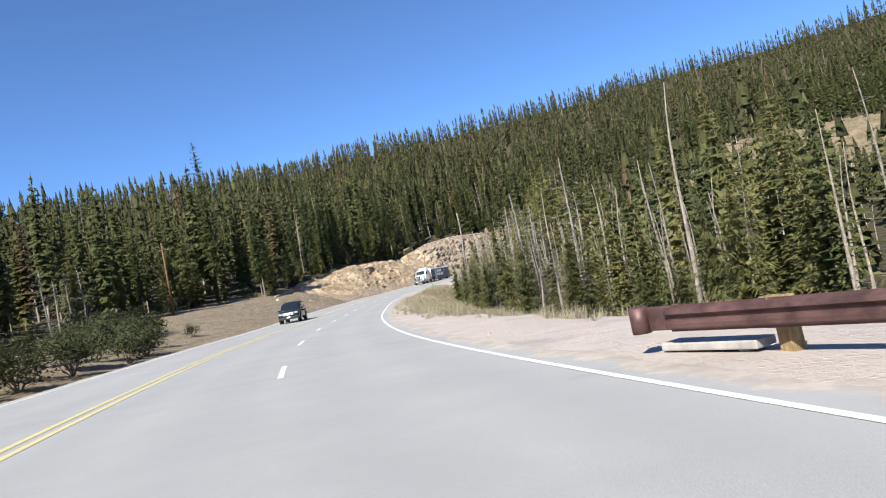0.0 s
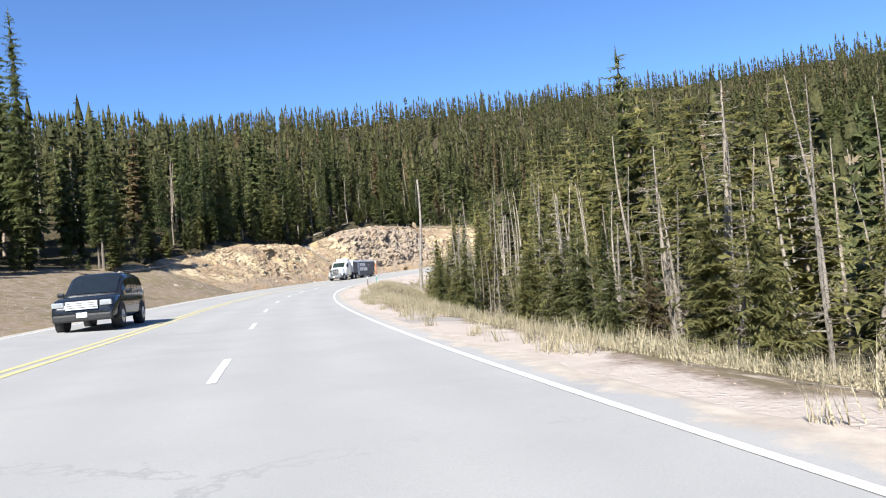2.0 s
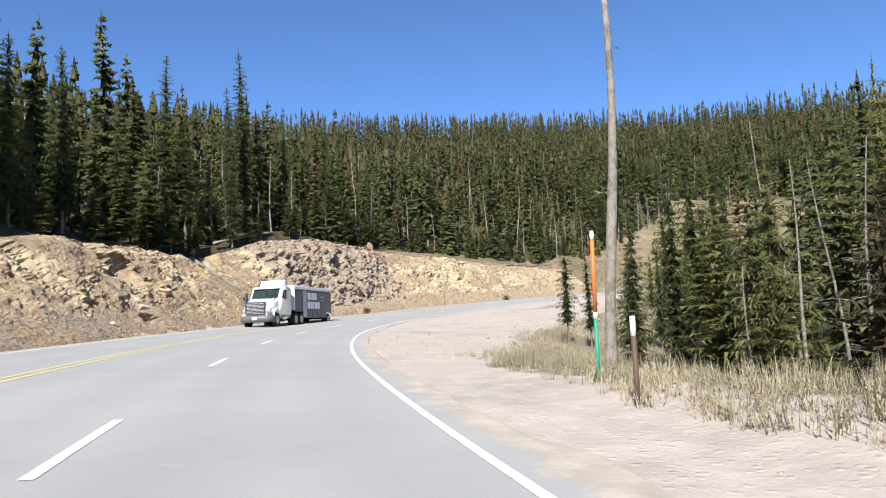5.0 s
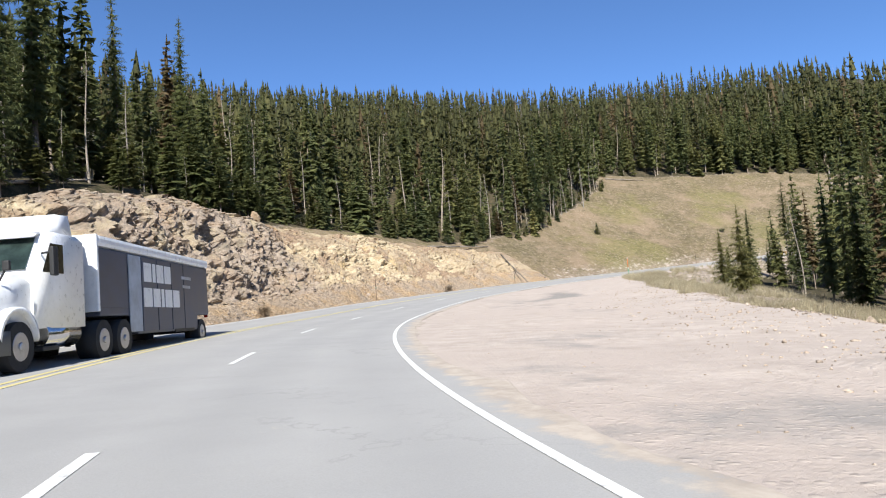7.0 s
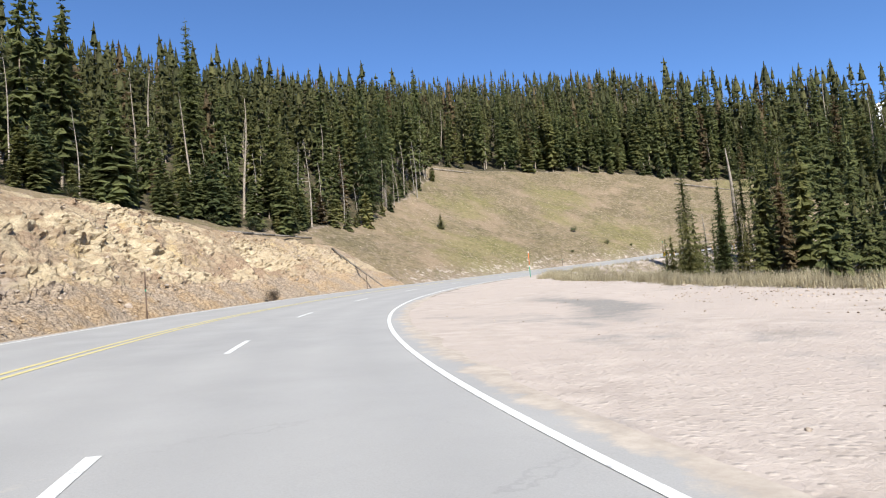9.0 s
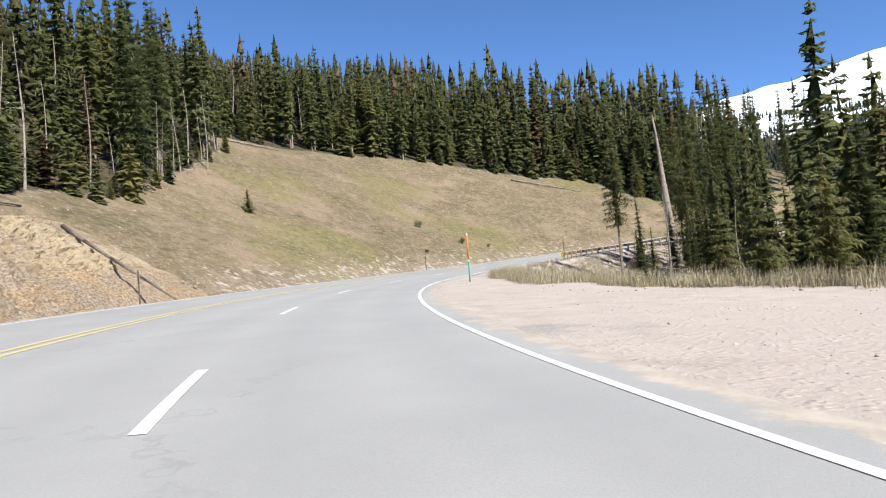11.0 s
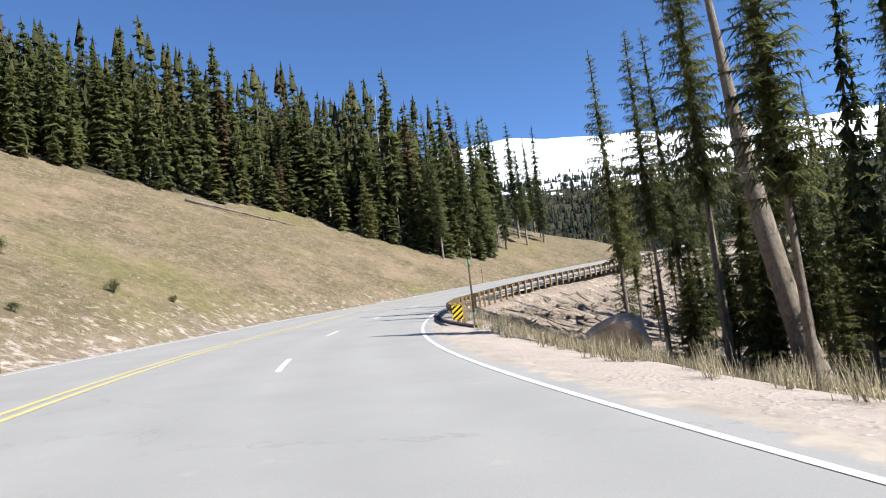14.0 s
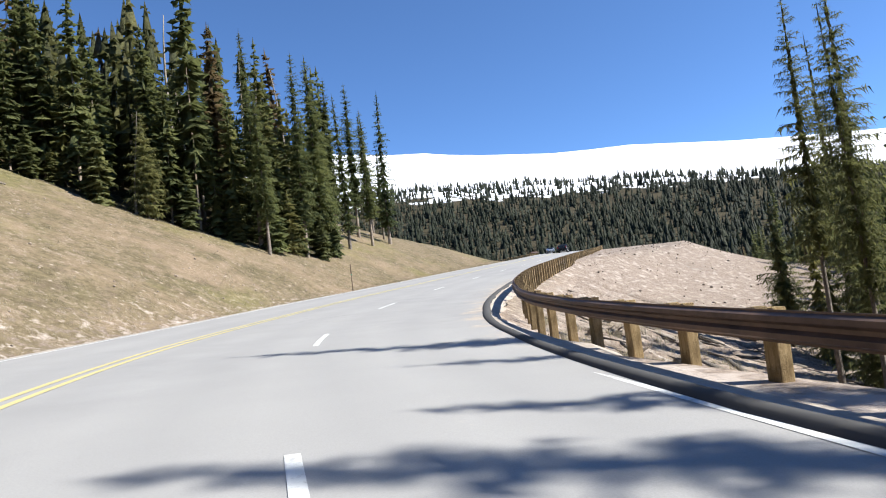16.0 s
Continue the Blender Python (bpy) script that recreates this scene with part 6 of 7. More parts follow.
def strew(s0, s1, d0, d1, count, gen):
    """Random places along a band beside the road. d0, d1: numbers or functions of the station."""
    s = gen.uniform(s0, s1, count)
    lo = d0(s) if callable(d0) else d0
    hi = d1(s) if callable(d1) else d1
    d = lo + (hi - lo) * gen.random(count)
    x, y, _ = place(s, d)
    return x, y, ground(x, y)[0]


def make_grass():
    gen = np.random.default_rng(5)
    shoulder = lambda s: table(s, RIGHT, 1)
    edge = lambda s: table(s, WOODS_RIGHT, 1)
    bands = [
        (30, 122, lambda s: shoulder(s) - 0.3, lambda s: edge(s) + 2.5, 1500, 0.5),
        (-5, 30, lambda s: shoulder(s) - 1.0, lambda s: edge(s) + 2, 260, 0.42),
        (190, 240, lambda s: shoulder(s) - 1.2, lambda s: shoulder(s) + 0.9, 420, 0.72),
        (196, 262, lambda s: shoulder(s) - 0.6, lambda s: shoulder(s) + 1.6, 900, 0.62),
        (118, 150, lambda s: shoulder(s), lambda s: edge(s) + 3, 380, 0.45),
        (126, 232, lambda s: shoulder(s) + 0.6, lambda s: edge(s) + 1.5, 1700, 0.55),
        (86, 122, 4.6, 10.0, 900, 0.42),
        (30, 112, lambda s: shoulder(s) - 1.6, lambda s: edge(s) + 0.5, 1100, 0.45),
        (228, 300, lambda s: shoulder(s) - 0.6, lambda s: edge(s) + 2, 1700, 0.5),
        (300, 345, 5.0, 13.0, 500, 0.41),
        (55, 130, -25, -10.5, 1200, 0.28),
        (244, 380, -20, -10.6, 1500, 0.3),
        (255, 375, -42, -12, 3200, 0.26),
        (380, 440, -26, -10.6, 500, 0.3),
        (130, 245, -12.2, -10.4, 500, 0.3),
    ]
    pieces = []
    kinds = [clump(40 + k, 32, 1.0, 0.6) for k in range(5)]
    low = [clump(60 + k, 9, 1.0, 0.9) for k in range(3)]
    for s0, s1, a, b, count, high in bands:
        x, y, z = strew(s0, s1, a, b, count, gen)
        patch = waves(x, y, 7, 44, 3) > -0.25
        x, y, z = x[patch], y[patch], z[patch]
        which = gen.integers(0, 5, len(x)) if high > 0.4 else gen.integers(5, 8, len(x))
        for k in range(8):
            i = which == k
            v, f = (kinds + low)[k]
            ms = matrices(x[i], y[i], z[i], high * gen.uniform(0.5, 1.15, i.sum()), gen.uniform(0, 6.28, i.sum()), 0.08)
            pieces.append((v, f, 0, ms))
    joined("dry_grass", pieces, [STRAW], "tufts of tall straw-coloured dry grass beside the road", "grass")


def make_stones():
    gen = np.random.default_rng(9)
    kinds = [stone(20 + k) for k in range(6)]
    bands = [
        (128, 250, lambda s: table(s, LEFT, 1) - 2.2, lambda s: table(s, LEFT, 1) + 1.6, 1100, 0.10, 0.40),
        (135, 245, lambda s: table(s, LEFT, 2) + 0.5, lambda s: table(s, LEFT, 1) - 1.0, 1100, 0.12, 0.45),
        (60, 128, -20, -10.6, 220, 0.08, 0.3),
        (56, 128, -11.6, -10.3, 420, 0.12, 0.5),
        (128, 232, lambda s: table(s, RIGHT, 1) - 4.5, lambda s: table(s, RIGHT, 1) + 1.8, 900, 0.04, 0.18),
        (120, 235, 3.5, lambda s: table(s, RIGHT, 1) - 2, 1300, 0.03, 0.10),
        (120, 205, lambda s: table(s, RIGHT, 1) - 6.5, lambda s: table(s, RIGHT, 1) + 1.0, 2600, 0.03, 0.17),
        (150, 222, lambda s: table(s, RIGHT, 1) - 3.6, lambda s: table(s, RIGHT, 1) - 0.4, 170, 0.08, 0.32),
        (250, 375, -40, -10.8, 900, 0.08, 0.36),
        (285, 360, 4.8, 16, 1100, 0.08, 0.5),
        (340, 430, 4.8, 26, 900, 0.1, 0.6),
        (5, 120, 2.8, 7, 300, 0.04, 0.12),
    ]
    pieces = []
    for s0, s1, a, b, count, small, large in bands:
        x, y, z = strew(s0, s1, a, b, count, gen)
        size = small + (large - small) * gen.random(len(x)) ** 3
        which = gen.integers(0, 6, len(x))
        for k in range(6):
            i = which == k
            v, f = kinds[k]
            pieces.append((v, f, 0, matrices(x[i], y[i], z[i] + 0.02 * size[i], size[i], gen.uniform(0, 6.28, i.sum()), 0.1)))
    joined("loose_stones", pieces, [STONE], "loose pale angular stones on gravel and scree", "stones")


def boulder(x, y, size, seed, label, sink=0.3, stretch=(1, 1, 1), flat=None, material=None):
    v, f = stone(seed, 3)
    if flat:
        # one broken, overhanging face, cut towards the camera's path so it lies in shade
        n = Matrix.Rotation(-radians(seed * 40), 3, "Z") @ flat.normalized()
        v = [tuple(Vector(c) - n * max(0.0, Vector(c).dot(n) - 0.12)) for c in v]
    ob = new("boulder", mesh_of("boulder", v, f, material or STONE))
    ob.matrix_basis = pose(x, y, float(ground(x, y)[0][0]) + size * (0.3 - sink), 0, 0, seed * 40) @ Matrix.Diagonal((size * stretch[0], size * stretch[1], size * stretch[2], 1))
    tagged(ob, label, "boulder")


def log(p, q, r, label, material=None):
    """A fallen trunk lying from p to q on the slope."""
    za, zb = float(ground(*p)[0][0]), float(ground(*q)[0][0])
    ob = new("fallen_log")
    ks = np.linspace(0, 1, 9)
    rise = float(np.max(ground(p[0] + (q[0] - p[0]) * ks, p[1] + (q[1] - p[1]) * ks)[0] - (za + (zb - za) * ks)))
    a, b = Vector((p[0], p[1], za + r * 0.5 + rise)), Vector((q[0], q[1], zb + r * 0.5 + rise))
    ob.matrix_basis = Matrix.Translation(a)
    d = b - a
    side = d.cross(Vector((0, 0, 1))).normalized()
    pts = [d * t + side * 0.05 * math.sin(t * 5) for t in (0, 0.25, 0.5, 0.75, 1)]
    bits = [rod(pts[k], pts[k + 1], r * (1 - 0.16 * k), r * (1 - 0.16 * (k + 1)), 8) for k in range(4)]
    part("trunk", merged(*bits), material or DEADWOOD, ob)
    for k in range(3):
        c = d * (0.35 + 0.2 * k)
        part("stub", rod(c, c + side * (0.5 * (-1) ** k) + Vector((0, 0, 0.25)), r * 0.3, r * 0.1, 6), material or DEADWOOD, ob)
    tagged(ob, label, "log")


def shrub(x, y, size, seed, label, material=None, name="shrub"):
    """A low bush of many small leaf clumps on a few stems."""
    g = random.Random(seed)
    z = float(ground(x, y)[0][0])
    ob = new(name)
    ob.matrix_basis = pose(x, y, z, 0, 0, g.uniform(0, 360))
    v, f = [], []
    tips = []
    for k in range(9):
        a, r = g.uniform(0, 6.283), size * g.uniform(0.2, 0.6)
        tips.append((r * math.cos(a), r * math.sin(a), size * g.uniform(0.35, 0.95)))
    stem = merged(*[rod((0, 0, -0.1), t, 0.02 * size + 0.005, 0.006, 5) for t in tips])
    part("stem", stem, BARK, ob)
    for t in tips:
        for _ in range(110):
            c = [t[i] + g.gauss(0, 0.19 * size) for i in range(3)]
            c[2] = max(c[2], 0.03)
            q = size * g.uniform(0.045, 0.10)
            a, e = g.uniform(0, 6.283), g.uniform(-0.6, 0.9)
            ax = Vector((math.cos(a) * math.cos(e), math.sin(a) * math.cos(e), math.sin(e)))
            up = ax.cross(Vector((0.2, 0.5, 1))).normalized()
            c = Vector(c)
            k = len(v)
            v += [tuple(c - ax * q), tuple(c + up * q * 0.4), tuple(c + ax * q), tuple(c - up * q * 0.4)]
            f.append((k, k + 1, k + 2, k + 3))
    under(new("foliage", mesh_of("foliage", v, f, material or SHRUB)), ob)
    tagged(ob, label, "shrub")


def at_station(s, d):
    x, y, _ = place(s, d)
    return float(x), float(y)


make_grass()
make_stones()
boulder(109.9, 212.5, 3.7, 3, "large weathered boulder with a shaded overhanging face at the creek bank below the road", 0.15, (1, 1, 0.9), Vector((-0.85, 0.45, -0.28)))
boulder(141.0, 206.4, 1.3, 4, "pale angular boulder on the embankment")
boulder(118.5, 212.0, 0.9, 7, "pale angular boulder in dry grass")
for k, (s, d, z) in enumerate(((150, 13.5, 0.4), (158, 15.5, 0.5), (166, 17.0, 0.35), (176, 18.6, 0.5), (188, 19.6, 0.6), (205, 18.0, 0.45), (217, 15.0, 0.5), (134, 8.8, 0.35))):
    boulder(*at_station(s, d), z, 30 + k, "pale angular boulder at the edge of the gravel pullout")
for k, (s, d, z) in enumerate(((151, -14.5, 0.9), (157, -16, 1.2), (145, -13.4, 0.7), (212, -14.4, 0.8), (222, -13.6, 0.6), (120, -17, 0.8), (116, -21, 1.1))):
    boulder(*at_station(s, d), z, 50 + k, "tan angular boulder on the scree")
for k in range(26):
    boulder(86.0 + 0.06 * k + 0.35 * math.sin(k * 2.1), 233.8 + 0.46 * k, 0.16 + 0.1 * ((k * 7) % 5) / 5, 200 + k, "small pale stone in the trail down the meadow")
boulder(100.0, 356.7, 6.0, 9, "pale bare rock in a gap high in the forest", 0.3, (1.2, 1.0, 0.7))
boulder(16.2, 217.6, 2.2, 6, "tan broken boulder overhanging the crest of the rock cut", 0.1, (0.9, 0.8, 1.3), Vector((-0.3, -0.9, -0.3)), ROCK)
log((-10.6, 179.4), (-4.0, 175.2), 0.17, "long bleached fallen log lying down the rock cut")
log((-15.0, 181.5), (-9.0, 186.0), 0.16, "bleached fallen log along the crest of the cut")
log(at_station(176, -23.5), at_station(188, -24.2), 0.15, "bleached fallen log along the crest of the cut")
log(at_station(236, -23.6), at_station(249, -24.8), 0.16, "grey fallen log at the forest edge", GREYWOOD)
log(at_station(120, -23.0), at_station(131, -21.5), 0.18, "bleached fallen log below the forest edge")
log(at_station(296, -55.0), at_station(305, -54.0), 0.2, "grey fallen log along the top of the meadow", GREYWOOD)
log(at_station(334, -42.5), at_station(345, -36.0), 0.2, "grey fallen log along the forest edge", GREYWOOD)
# Log shape added in place of a dark drain line down the slope.
log((60.8, 237.4), (56.0, 223.4), 0.13, "dark log shape standing in for the drain line down the meadow slope", BARK)
# Most of these dark logs stand in for shadows of the bank's erosion steps.
for a, b in (((298, 6.2), (304, 7.4)), ((303, 9.4), (310, 10.4)), ((316, 6.4), (323, 7.8)), ((322, 9.0), (329, 10.4)), ((328, 6.8), (336, 8.6)), ((334, 11.0), (341, 12.8)), ((340, 8.0), (347, 9.6)), ((346, 11.0), (353, 12.6)), ((330, 14.0), (337, 15.6))):
    log(at_station(*a), at_station(*b), 0.2, "dark rotting log doubling as a shaded step on the stony bank", BARK)
for k, (x, y, z) in enumerate(((91.4, 249.0, 1.0), (121.6, 244.4, 0.8), (123.1, 238.5, 0.7), (73.0, 247.8, 0.7), (128.0, 236.5, 0.4), (111.0, 238.0, 0.4))):
    if k in (1, 2, 4, 5):
        shrub(x, y, z, 80 + k, "small dark green shrub on the dry meadow", NEEDLES)
    else:
        plant(x, y, "live", 8, 0.44 * z, 40 * k, "small bushy young conifer on the dry meadow", wide=1.25)
TWIGGY_AT = ((176, -11.6, 1.3), (190, -12.0, 0.8), (226, -12.6, 0.9))
BUSHES_AT = ((44, -13.5, 1.6), (50, -14.5, 1.9), (38, -14.2, 1.7), (57, -16.5, 1.4), (41, -15.6, 2.0), (46, -16.2, 2.2), (52, -17, 1.9), (35, -15.5, 2.0), (32, -14, 1.6), (61, -19, 1.5), (66, -22, 1.9), (28, -15.5, 1.8), (54, -19.5, 1.7), (72, -25, 2.3), (80, -29.5, 1.7), (69, -21, 2.1), (72, -22, 1.9), (75, -23, 1.6), (67, -24.5, 2.2), (70, -27.5, 2.2), (75, -27.5, 2.0), (64, -25.5, 2.0), (68, -16.6, 1.0), (63, -21.5, 1.8), (77, -31, 2.0), (59, -24, 1.8))
EDGE_AT = ((88, -31, 1.6), (97, -30.6, 1.5), (104, -30.2, 1.5), (114, -28.6, 1.5), (128, -24, 1.1), (84, -31.5, 1.8), (92, -31.8, 1.7), (100, -31, 1.4), (107, -30, 1.4), (118, -27, 1.3), (134, -24.5, 1.2), (242, -26, 1.2), (248, -26.5, 1.3), (207, -27.2, 0.9), (213, -29, 1.0), (219, -29.3, 1.2), (224, -28.2, 0.8), (229, -29, 1.1), (234, -28, 0.9), (238, -27.2, 1.0), (153, -23.6, 0.8), (168, -24, 0.9), (184, -23.6, 0.9))
for k, (s, d, z) in enumerate(TWIGGY_AT):
    shrub(*at_station(s, d), z, 120 + k, "bare twiggy brown shrub at the foot of the cut", TWIGS)
for k, (s, d, z) in enumerate(BUSHES_AT):
    shrub(*at_station(s, d), z, 130 + k, "dense olive green shrub in a roadside thicket", SHRUB)
for k, (s, d, z) in enumerate(EDGE_AT):
    shrub(*at_station(s, d), z, 170 + k, "low olive green shrub at the forest edge", SHRUB)

# trees that stand alone
plant(4.26, 121.4, "dead", 7, 1.0, 30, "tall straight bleached bare trunk beside the shoulder", "dead tree")
plant(*at_station(121.0, 14.5), "dead", 2, 0.62, 200, "bleached dead tree with bare curved boughs", "dead tree")
plant(*at_station(139.5, 12.9), "live", 4, 0.42, 10, "slim young spruce at the edge of the gravel")
plant(*at_station(141.5, 14.6), "live", 4, 0.38, 130, "slim young spruce at the edge of the gravel")
plant(*at_station(146.0, 18.0), "live", 5, 0.75, 80, "narrow dark green spruce standing at the edge of the woods")
plant(*at_station(149.0, 20.5), "live", 1, 0.5, 10, "narrow dark green spruce standing at the edge of the woods")
plant(*at_station(153.0, 22.0), "live", 6, 0.45, 220, "narrow dark green spruce standing at the edge of the woods")
plant(*at_station(133.0, 14.5), "live", 0, 0.5, 150, "narrow dark green spruce standing at the edge of the woods")
for k, (s, d, which, z) in enumerate(((130.5, 15.5, 0, 0.62), (134, 18, 4, 0.80), (137.5, 20.5, 2, 0.66), (142, 22.8, 0, 0.70), (147, 24.5, 4, 0.78), (152.5, 25.5, 6, 0.75))):
    plant(*at_station(s, d), "live", which, z, 77 * k, "tall dark green spruce at the edge of the woods")
plant(71.0, 200.7, "live", 8, 0.9, 60, "small bushy conifer beyond the pullout")
plant(64.4, 196.0, "live", 5, 0.8, 160, "small bushy conifer beyond the pullout")
plant(*at_station(268, 13.5), "live", 6, 0.5, 60, "narrow dark green spruce beyond the pullout")
plant(*at_station(195, 22.5), "live", 3, 0.55, 260, "olive green conifer beyond the pullout")
plant(104.5, 206.8, "dead", 8, 1.15, 200, "thick grey weathered dead trunk leaning over the creek", "dead tree", lean=-8.0)
plant(90.3, 206.0, "dead", 10, 1.0, 120, "slim pale weathered dead trunk over the creek", "dead tree")
plant(96.8, 211.2, "live", 20, 0.80, 70, "tall pine with a bare lower trunk over the creek")
for k, (x, y) in enumerate(((108.2, 208.2), (115.5, 208.0), (122.7, 207.6), (125.2, 206.8), (139.0, 195.0), (112.0, 203.0), (142.6, 192.0), (104.0, 202.0), (147.0, 187.0), (112.2, 206.3), (118.6, 205.6))):
    plant(x, y, "live", (17, 20, 18, 19, 18, 20, 19, 16, 18, 20, 18)[k], (1.0, 0.98, 1.2, 0.9, 1.2, 1.1, 1.1, 0.85, 1.2, 1.25, 1.2)[k], 50 * k, "tall dark spruce on the bank below the road", wide=0.78)
for k, (s, d, z) in enumerate(((388, -26, 1.35), (393, -30, 1.25), (399, -27, 1.3), (404, -31, 1.4), (409, -27.7, 1.6), (413, -30, 1.0), (419, -34, 1.2))):
    plant(*at_station(s, d), "live", (6, 2, 4, 9, 6, 4, 2)[k], z, 47 * k, "tall thin spruce standing alone on the spur")
for k, (s, d, z) in enumerate(((117.4, -31, 1.45), (121, -25, 0.98), (162, -23.5, 0.9), (172.8, -27.0, 1.15), (174.0, -25.5, 0.95), (179, -23.4, 0.75), (187, -28, 1.3), (196, -29, 1.2), (205, -31, 1.1), (243.8, -36, 1.25), (266.5, -31, 1.2), (365, -26, 1.22), (366, -33, 1.15), (363, -24, 1.1))):
    plant(*at_station(s, d), "live", (2, 9, 0, 2, 9, 0, 2, 6, 2, 9, 0, 2, 9, 4)[k], z, 61 * k, "very tall dark spruce rising above the forest edge")
plant(6.2, 61.8, "dead", 9, 1.0, 70, "thick pale straight dead trunk among young conifers", "dead tree")
plant(3.5, 61.5, "live", 13, 0.62, 40, "rust brown dying young conifer in the thicket")
plant(8.3, 55.6, "dead", 10, 0.95, 10, "bleached dead tree with bare curved boughs", "dead tree")
for k, (x, y, which, z) in enumerate(((134.5, 202.8, 20, 0.80), (132.2, 203.6, 18, 0.80), (138.0, 197.0, 5, 0.75), (143.0, 193.0, 14, 0.9), (136.5, 198.6, 3, 0.5), (130.4, 203.0, 19, 0.7),
                                     (149.0, 189.8, 3, 0.75), (154.0, 184.5, 5, 0.9), (129.0, 202.0, 20, 0.66), (141.0, 192.5, 6, 0.65), (133.0, 199.0, 18, 0.75), (145.5, 191.0, 5, 0.8), (137.0, 196.0, 1, 0.65))):
    plant(x, y, "live", which, z, 73 * k, "ragged dark pine on the creek bank" if which > 16 else "bushy dark conifer on the creek bank below the road", wide=0.75 if which > 16 else 1.0)
for k, (x, y, which, z) in enumerate(((102.4, 206.4, 10, 0.62), (106.6, 205.4, 12, 0.66), (100.4, 204.6, 11, 0.62), (108.0, 204.0, 10, 0.72), (98.6, 202.6, 12, 0.6), (94.5, 203.5, 11, 0.55))):
    plant(x, y, "live", which, z, 49 * k, "sparse olive conifer on the creek bank", wide=1.3)
g_edge = random.Random(58)
for k in range(48):
    s = 34 + 1.8 * k + g_edge.uniform(-1.0, 1.0)
    d = float(table(s, WOODS_RIGHT, 1)) + g_edge.uniform(0.3, 8.0)
    which = g_edge.choice((0, 2, 4, 5, 9, 10))
    plant(*at_station(s, d), "dead", which, g_edge.uniform(4.5, 8.5) / DEAD[which][0], g_edge.uniform(0, 360), "bleached bare dead tree at the edge of the young thicket", "dead tree", lean=g_edge.uniform(-2, 2))
for k in range(26):
    s = 30 + 3.5 * k + g_edge.uniform(-1.2, 1.2)
    d = float(table(s, WOODS_RIGHT, 1)) + g_edge.uniform(-0.6, 3.0)
    plant(*at_station(s, d), "dead", 9, g_edge.uniform(2.2, 4.6) / DEAD[9][0], g_edge.uniform(0, 360), "low grey brush of a dead young conifer", "dead tree", lean=g_edge.uniform(-6, 6), wide=1.5)
for k in range(46):
    s = 18 + 2.2 * k + g_edge.uniform(-1.0, 1.0)
    d = float(table(s, WOODS_RIGHT, 1)) + g_edge.uniform(-1.0, 2.2)
    which = g_edge.choice((5, 8, 14, 8, 14))
    plant(*at_station(s, d), "live", which, g_edge.uniform(1.8, 4.6) / LIVE[which][0], g_edge.uniform(0, 360), "low bushy olive green young conifer beside the shoulder", wide=1.25)
g_edge = random.Random(83)
for k in range(46):
    s = 200 + 1.15 * k + g_edge.uniform(-0.6, 0.6)
    d = max(float(table(s, WOODS_LEFT, 1)), float(table(s, LEFT, 2)) - 2.5) + g_edge.uniform(-2.8, 0.2)
    which = g_edge.choice((21, 22, 21, 22, 23, 22))
    plant(*at_station(s, d), "live", which, (g_edge.uniform(4.0, 10.0) if which == 22 else g_edge.uniform(1.5, 4.5)) / LIVE[which][0], g_edge.uniform(0, 360), "dark green spruce at the crest of the rock cut", wide=1.15)
g_edge = random.Random(95)
for k in range(26):
    s = 40 + 2.2 * k + g_edge.uniform(-1, 1)
    d = g_edge.uniform(22, 37)
    which = (21, 23, 22)[k % 3]
    plant(*at_station(s, d), "live", which, (8.8 + 0.19 * (d - 22) + g_edge.uniform(0, 2.0)) / LIVE[which][0], g_edge.uniform(0, 360), "green spruce deep in the thicket", wide=0.62 if which != 22 else 1.0)
for k in range(30):
    s = 178 + 4.0 * k + g_edge.uniform(-1.8, 1.8)
    d = float(table(s, WOODS_LEFT, 1)) + g_edge.uniform(-1.5, 0.6)
    which = (0, 4, 5)[k % 3]
    plant(*at_station(s, d), "dead", which, g_edge.uniform(5.0, 11.5) / DEAD[which][0], g_edge.uniform(0, 360), "slim pale dead spruce at the front of the forest", "dead tree", lean=g_edge.uniform(-2.5, 2.5))
g_edge = random.Random(91)
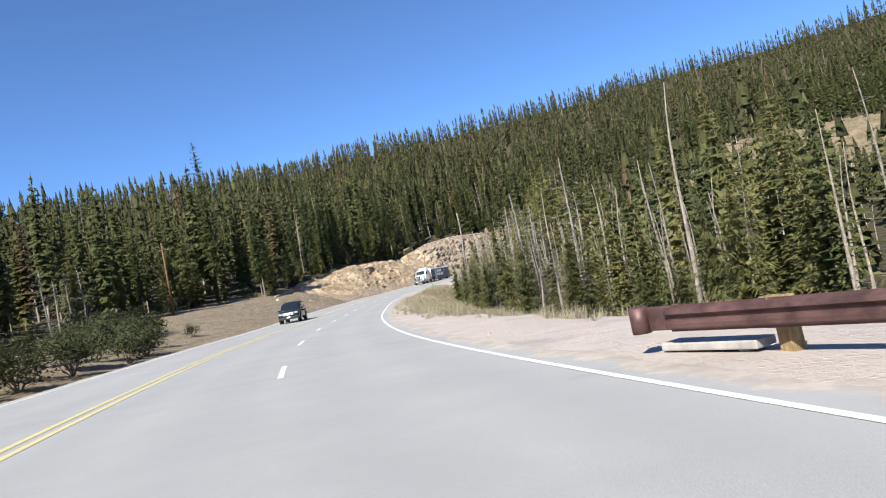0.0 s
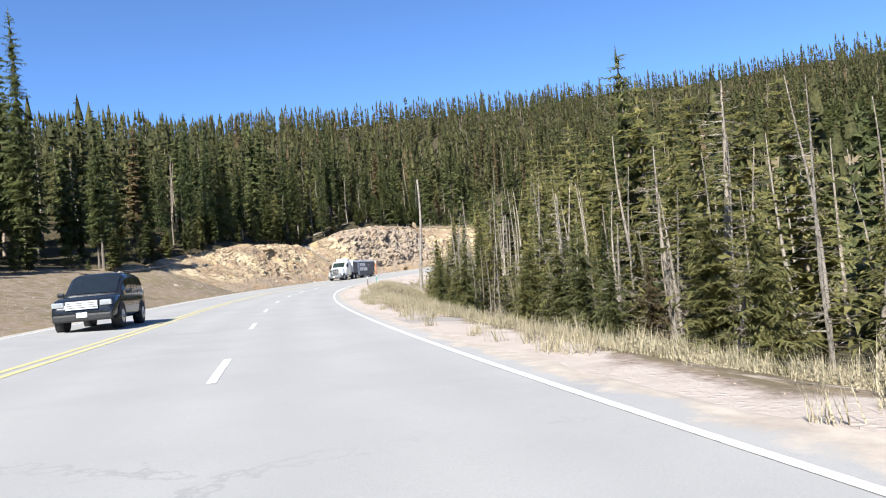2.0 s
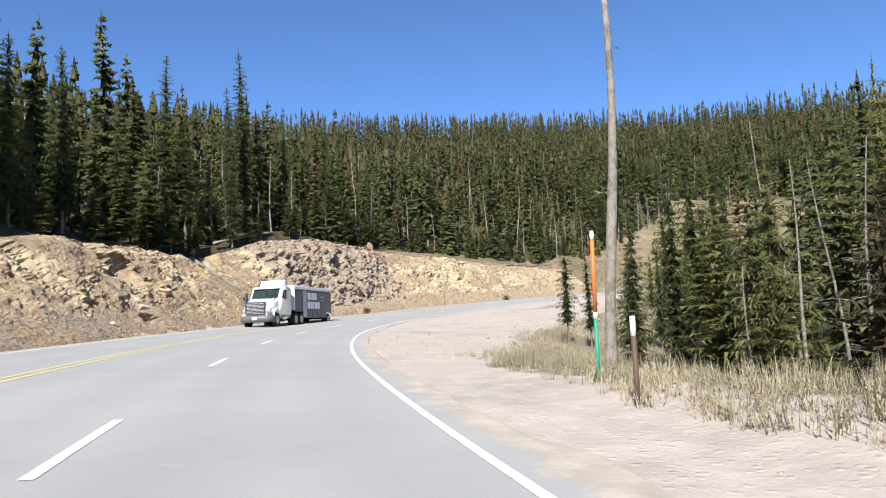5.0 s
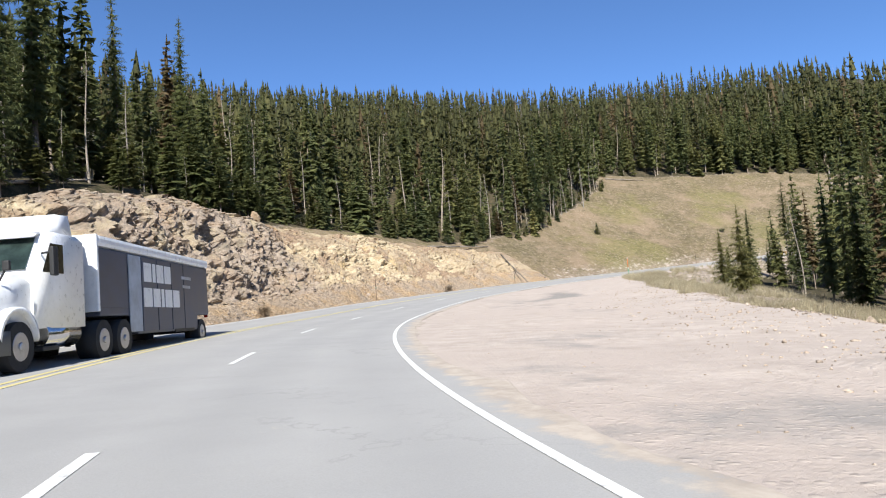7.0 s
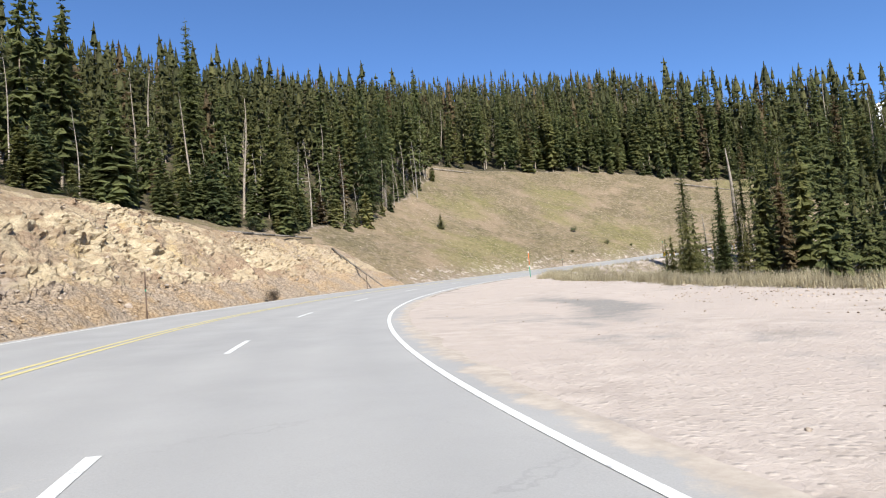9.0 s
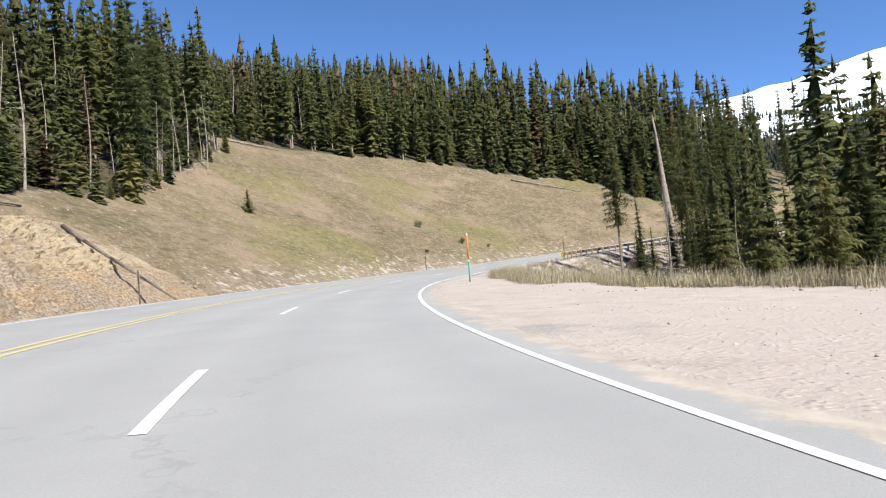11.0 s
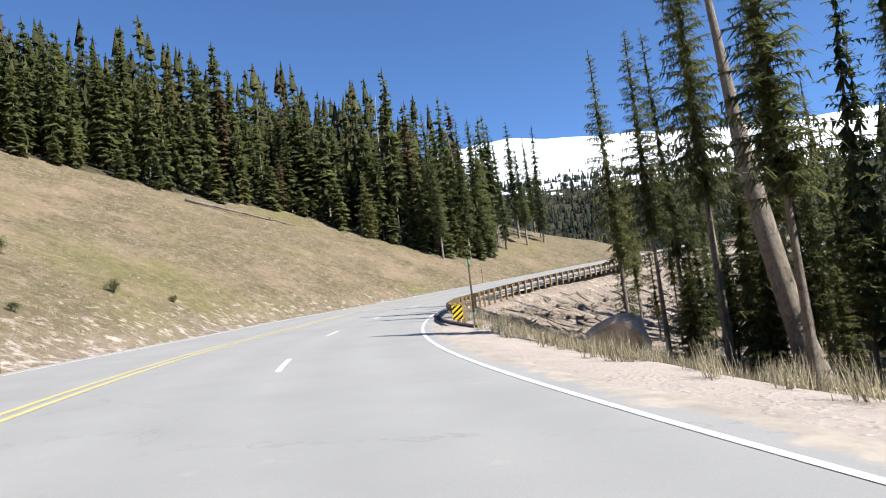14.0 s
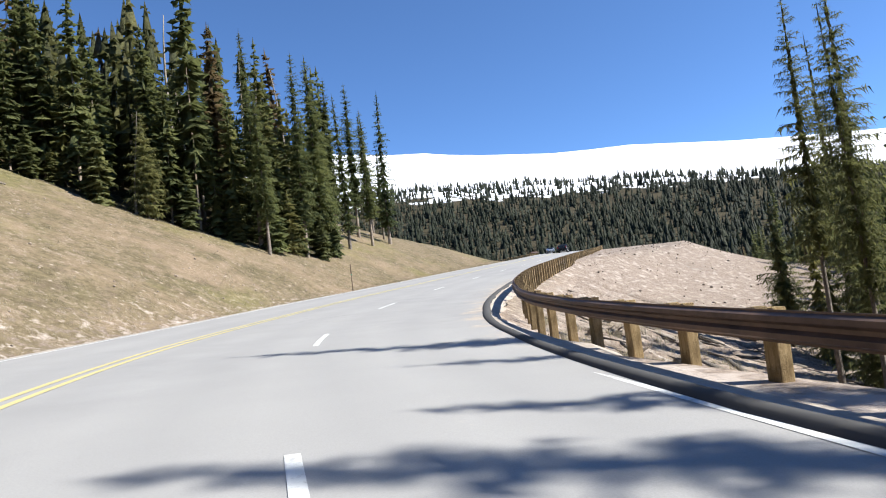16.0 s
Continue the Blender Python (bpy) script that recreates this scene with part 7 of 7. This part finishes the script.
for k in range(40):
    s = 244 + 1.4 * k + g_edge.uniform(-0.7, 0.7)
    d = float(table(s, WOODS_LEFT, 1)) + g_edge.uniform(-2.5, 2.0)
    if k % 5 == 2:
        plant(*at_station(s, d), "dead", (0, 2, 5)[k % 3], g_edge.uniform(6.0, 11.0) / DEAD[(0, 2, 5)[k % 3]][0], g_edge.uniform(0, 360), "grey bare dead spruce at the edge of the meadow", "dead tree", lean=g_edge.uniform(-4, 4))
    else:
        which = g_edge.choice((21, 22, 23, 22, 21))
        plant(*at_station(s, d), "live", which, g_edge.uniform(1.6, 5.5) / LIVE[which][0], g_edge.uniform(0, 360), "bushy dark green young spruce at the edge of the meadow", wide=1.2)
g_edge = random.Random(77)
for k in range(36):
    s = g_edge.uniform(300, 384)
    d = float(table(s, WOODS_LEFT, 1)) + g_edge.uniform(-4.5, 0.8)
    which = g_edge.choice((21, 22, 23, 22, 21, 22))
    plant(*at_station(s, d), "live", which, g_edge.uniform(3.0, 8.0) / LIVE[which][0], g_edge.uniform(0, 360), "broad bushy young spruce at the top of the meadow", wide=1.3)


def make_ledge_lumps():
    gen = np.random.default_rng(31)
    # stretched stones in wood colours, added as the bank's dark turf ledges
    kinds = [stone(220 + k) for k in range(4)]
    s, d = gen.uniform(297, 360, 150), gen.uniform(5.2, 17, 150)
    x, y, _ = place(s, d)
    ahead_x, ahead_y, _ = place(s - 0.5, d + 1.0)
    turn = np.arctan2(ahead_y - y, ahead_x - x) + gen.normal(0, 0.22, len(s))
    z = ground(x, y)[0]
    end_z = ground(x + np.cos(turn), y + np.sin(turn))[0]
    size = gen.uniform(0.22, 0.5, len(s))
    pieces = []
    for k in range(4):
        i = np.arange(len(s)) % 4 == k
        m = matrices(x[i], y[i], z[i] + 0.1, size[i], turn[i], 0.02)
        m[:, :3, 0] *= gen.uniform(4, 9, i.sum())[:, None]
        m[:, 2, 0] = (end_z - z)[i] * np.hypot(m[:, 0, 0], m[:, 1, 0])
        v, f = kinds[k]
        pieces.append((v, f, k % 2, m))
    joined("rotten_wood", pieces, [BARK, GREYWOOD], "wood-coloured lumps standing in for dark ledges down the stony bank", "dead wood")


make_ledge_lumps()
utility_pole(-37.5, 99.5)
for k, (x, y, z) in enumerate(((-42.0, 76.5, 0.95), (-36.5, 70.6, 0.8), (-35.6, 71.5, 0.9), (-38.5, 72.0, 0.7))):
    plant(x, y, "dead", (10, 9, 10, 9)[k], z, 80 * k, "slim bleached dead tree among low green shrubs", "dead tree", lean=3.0)
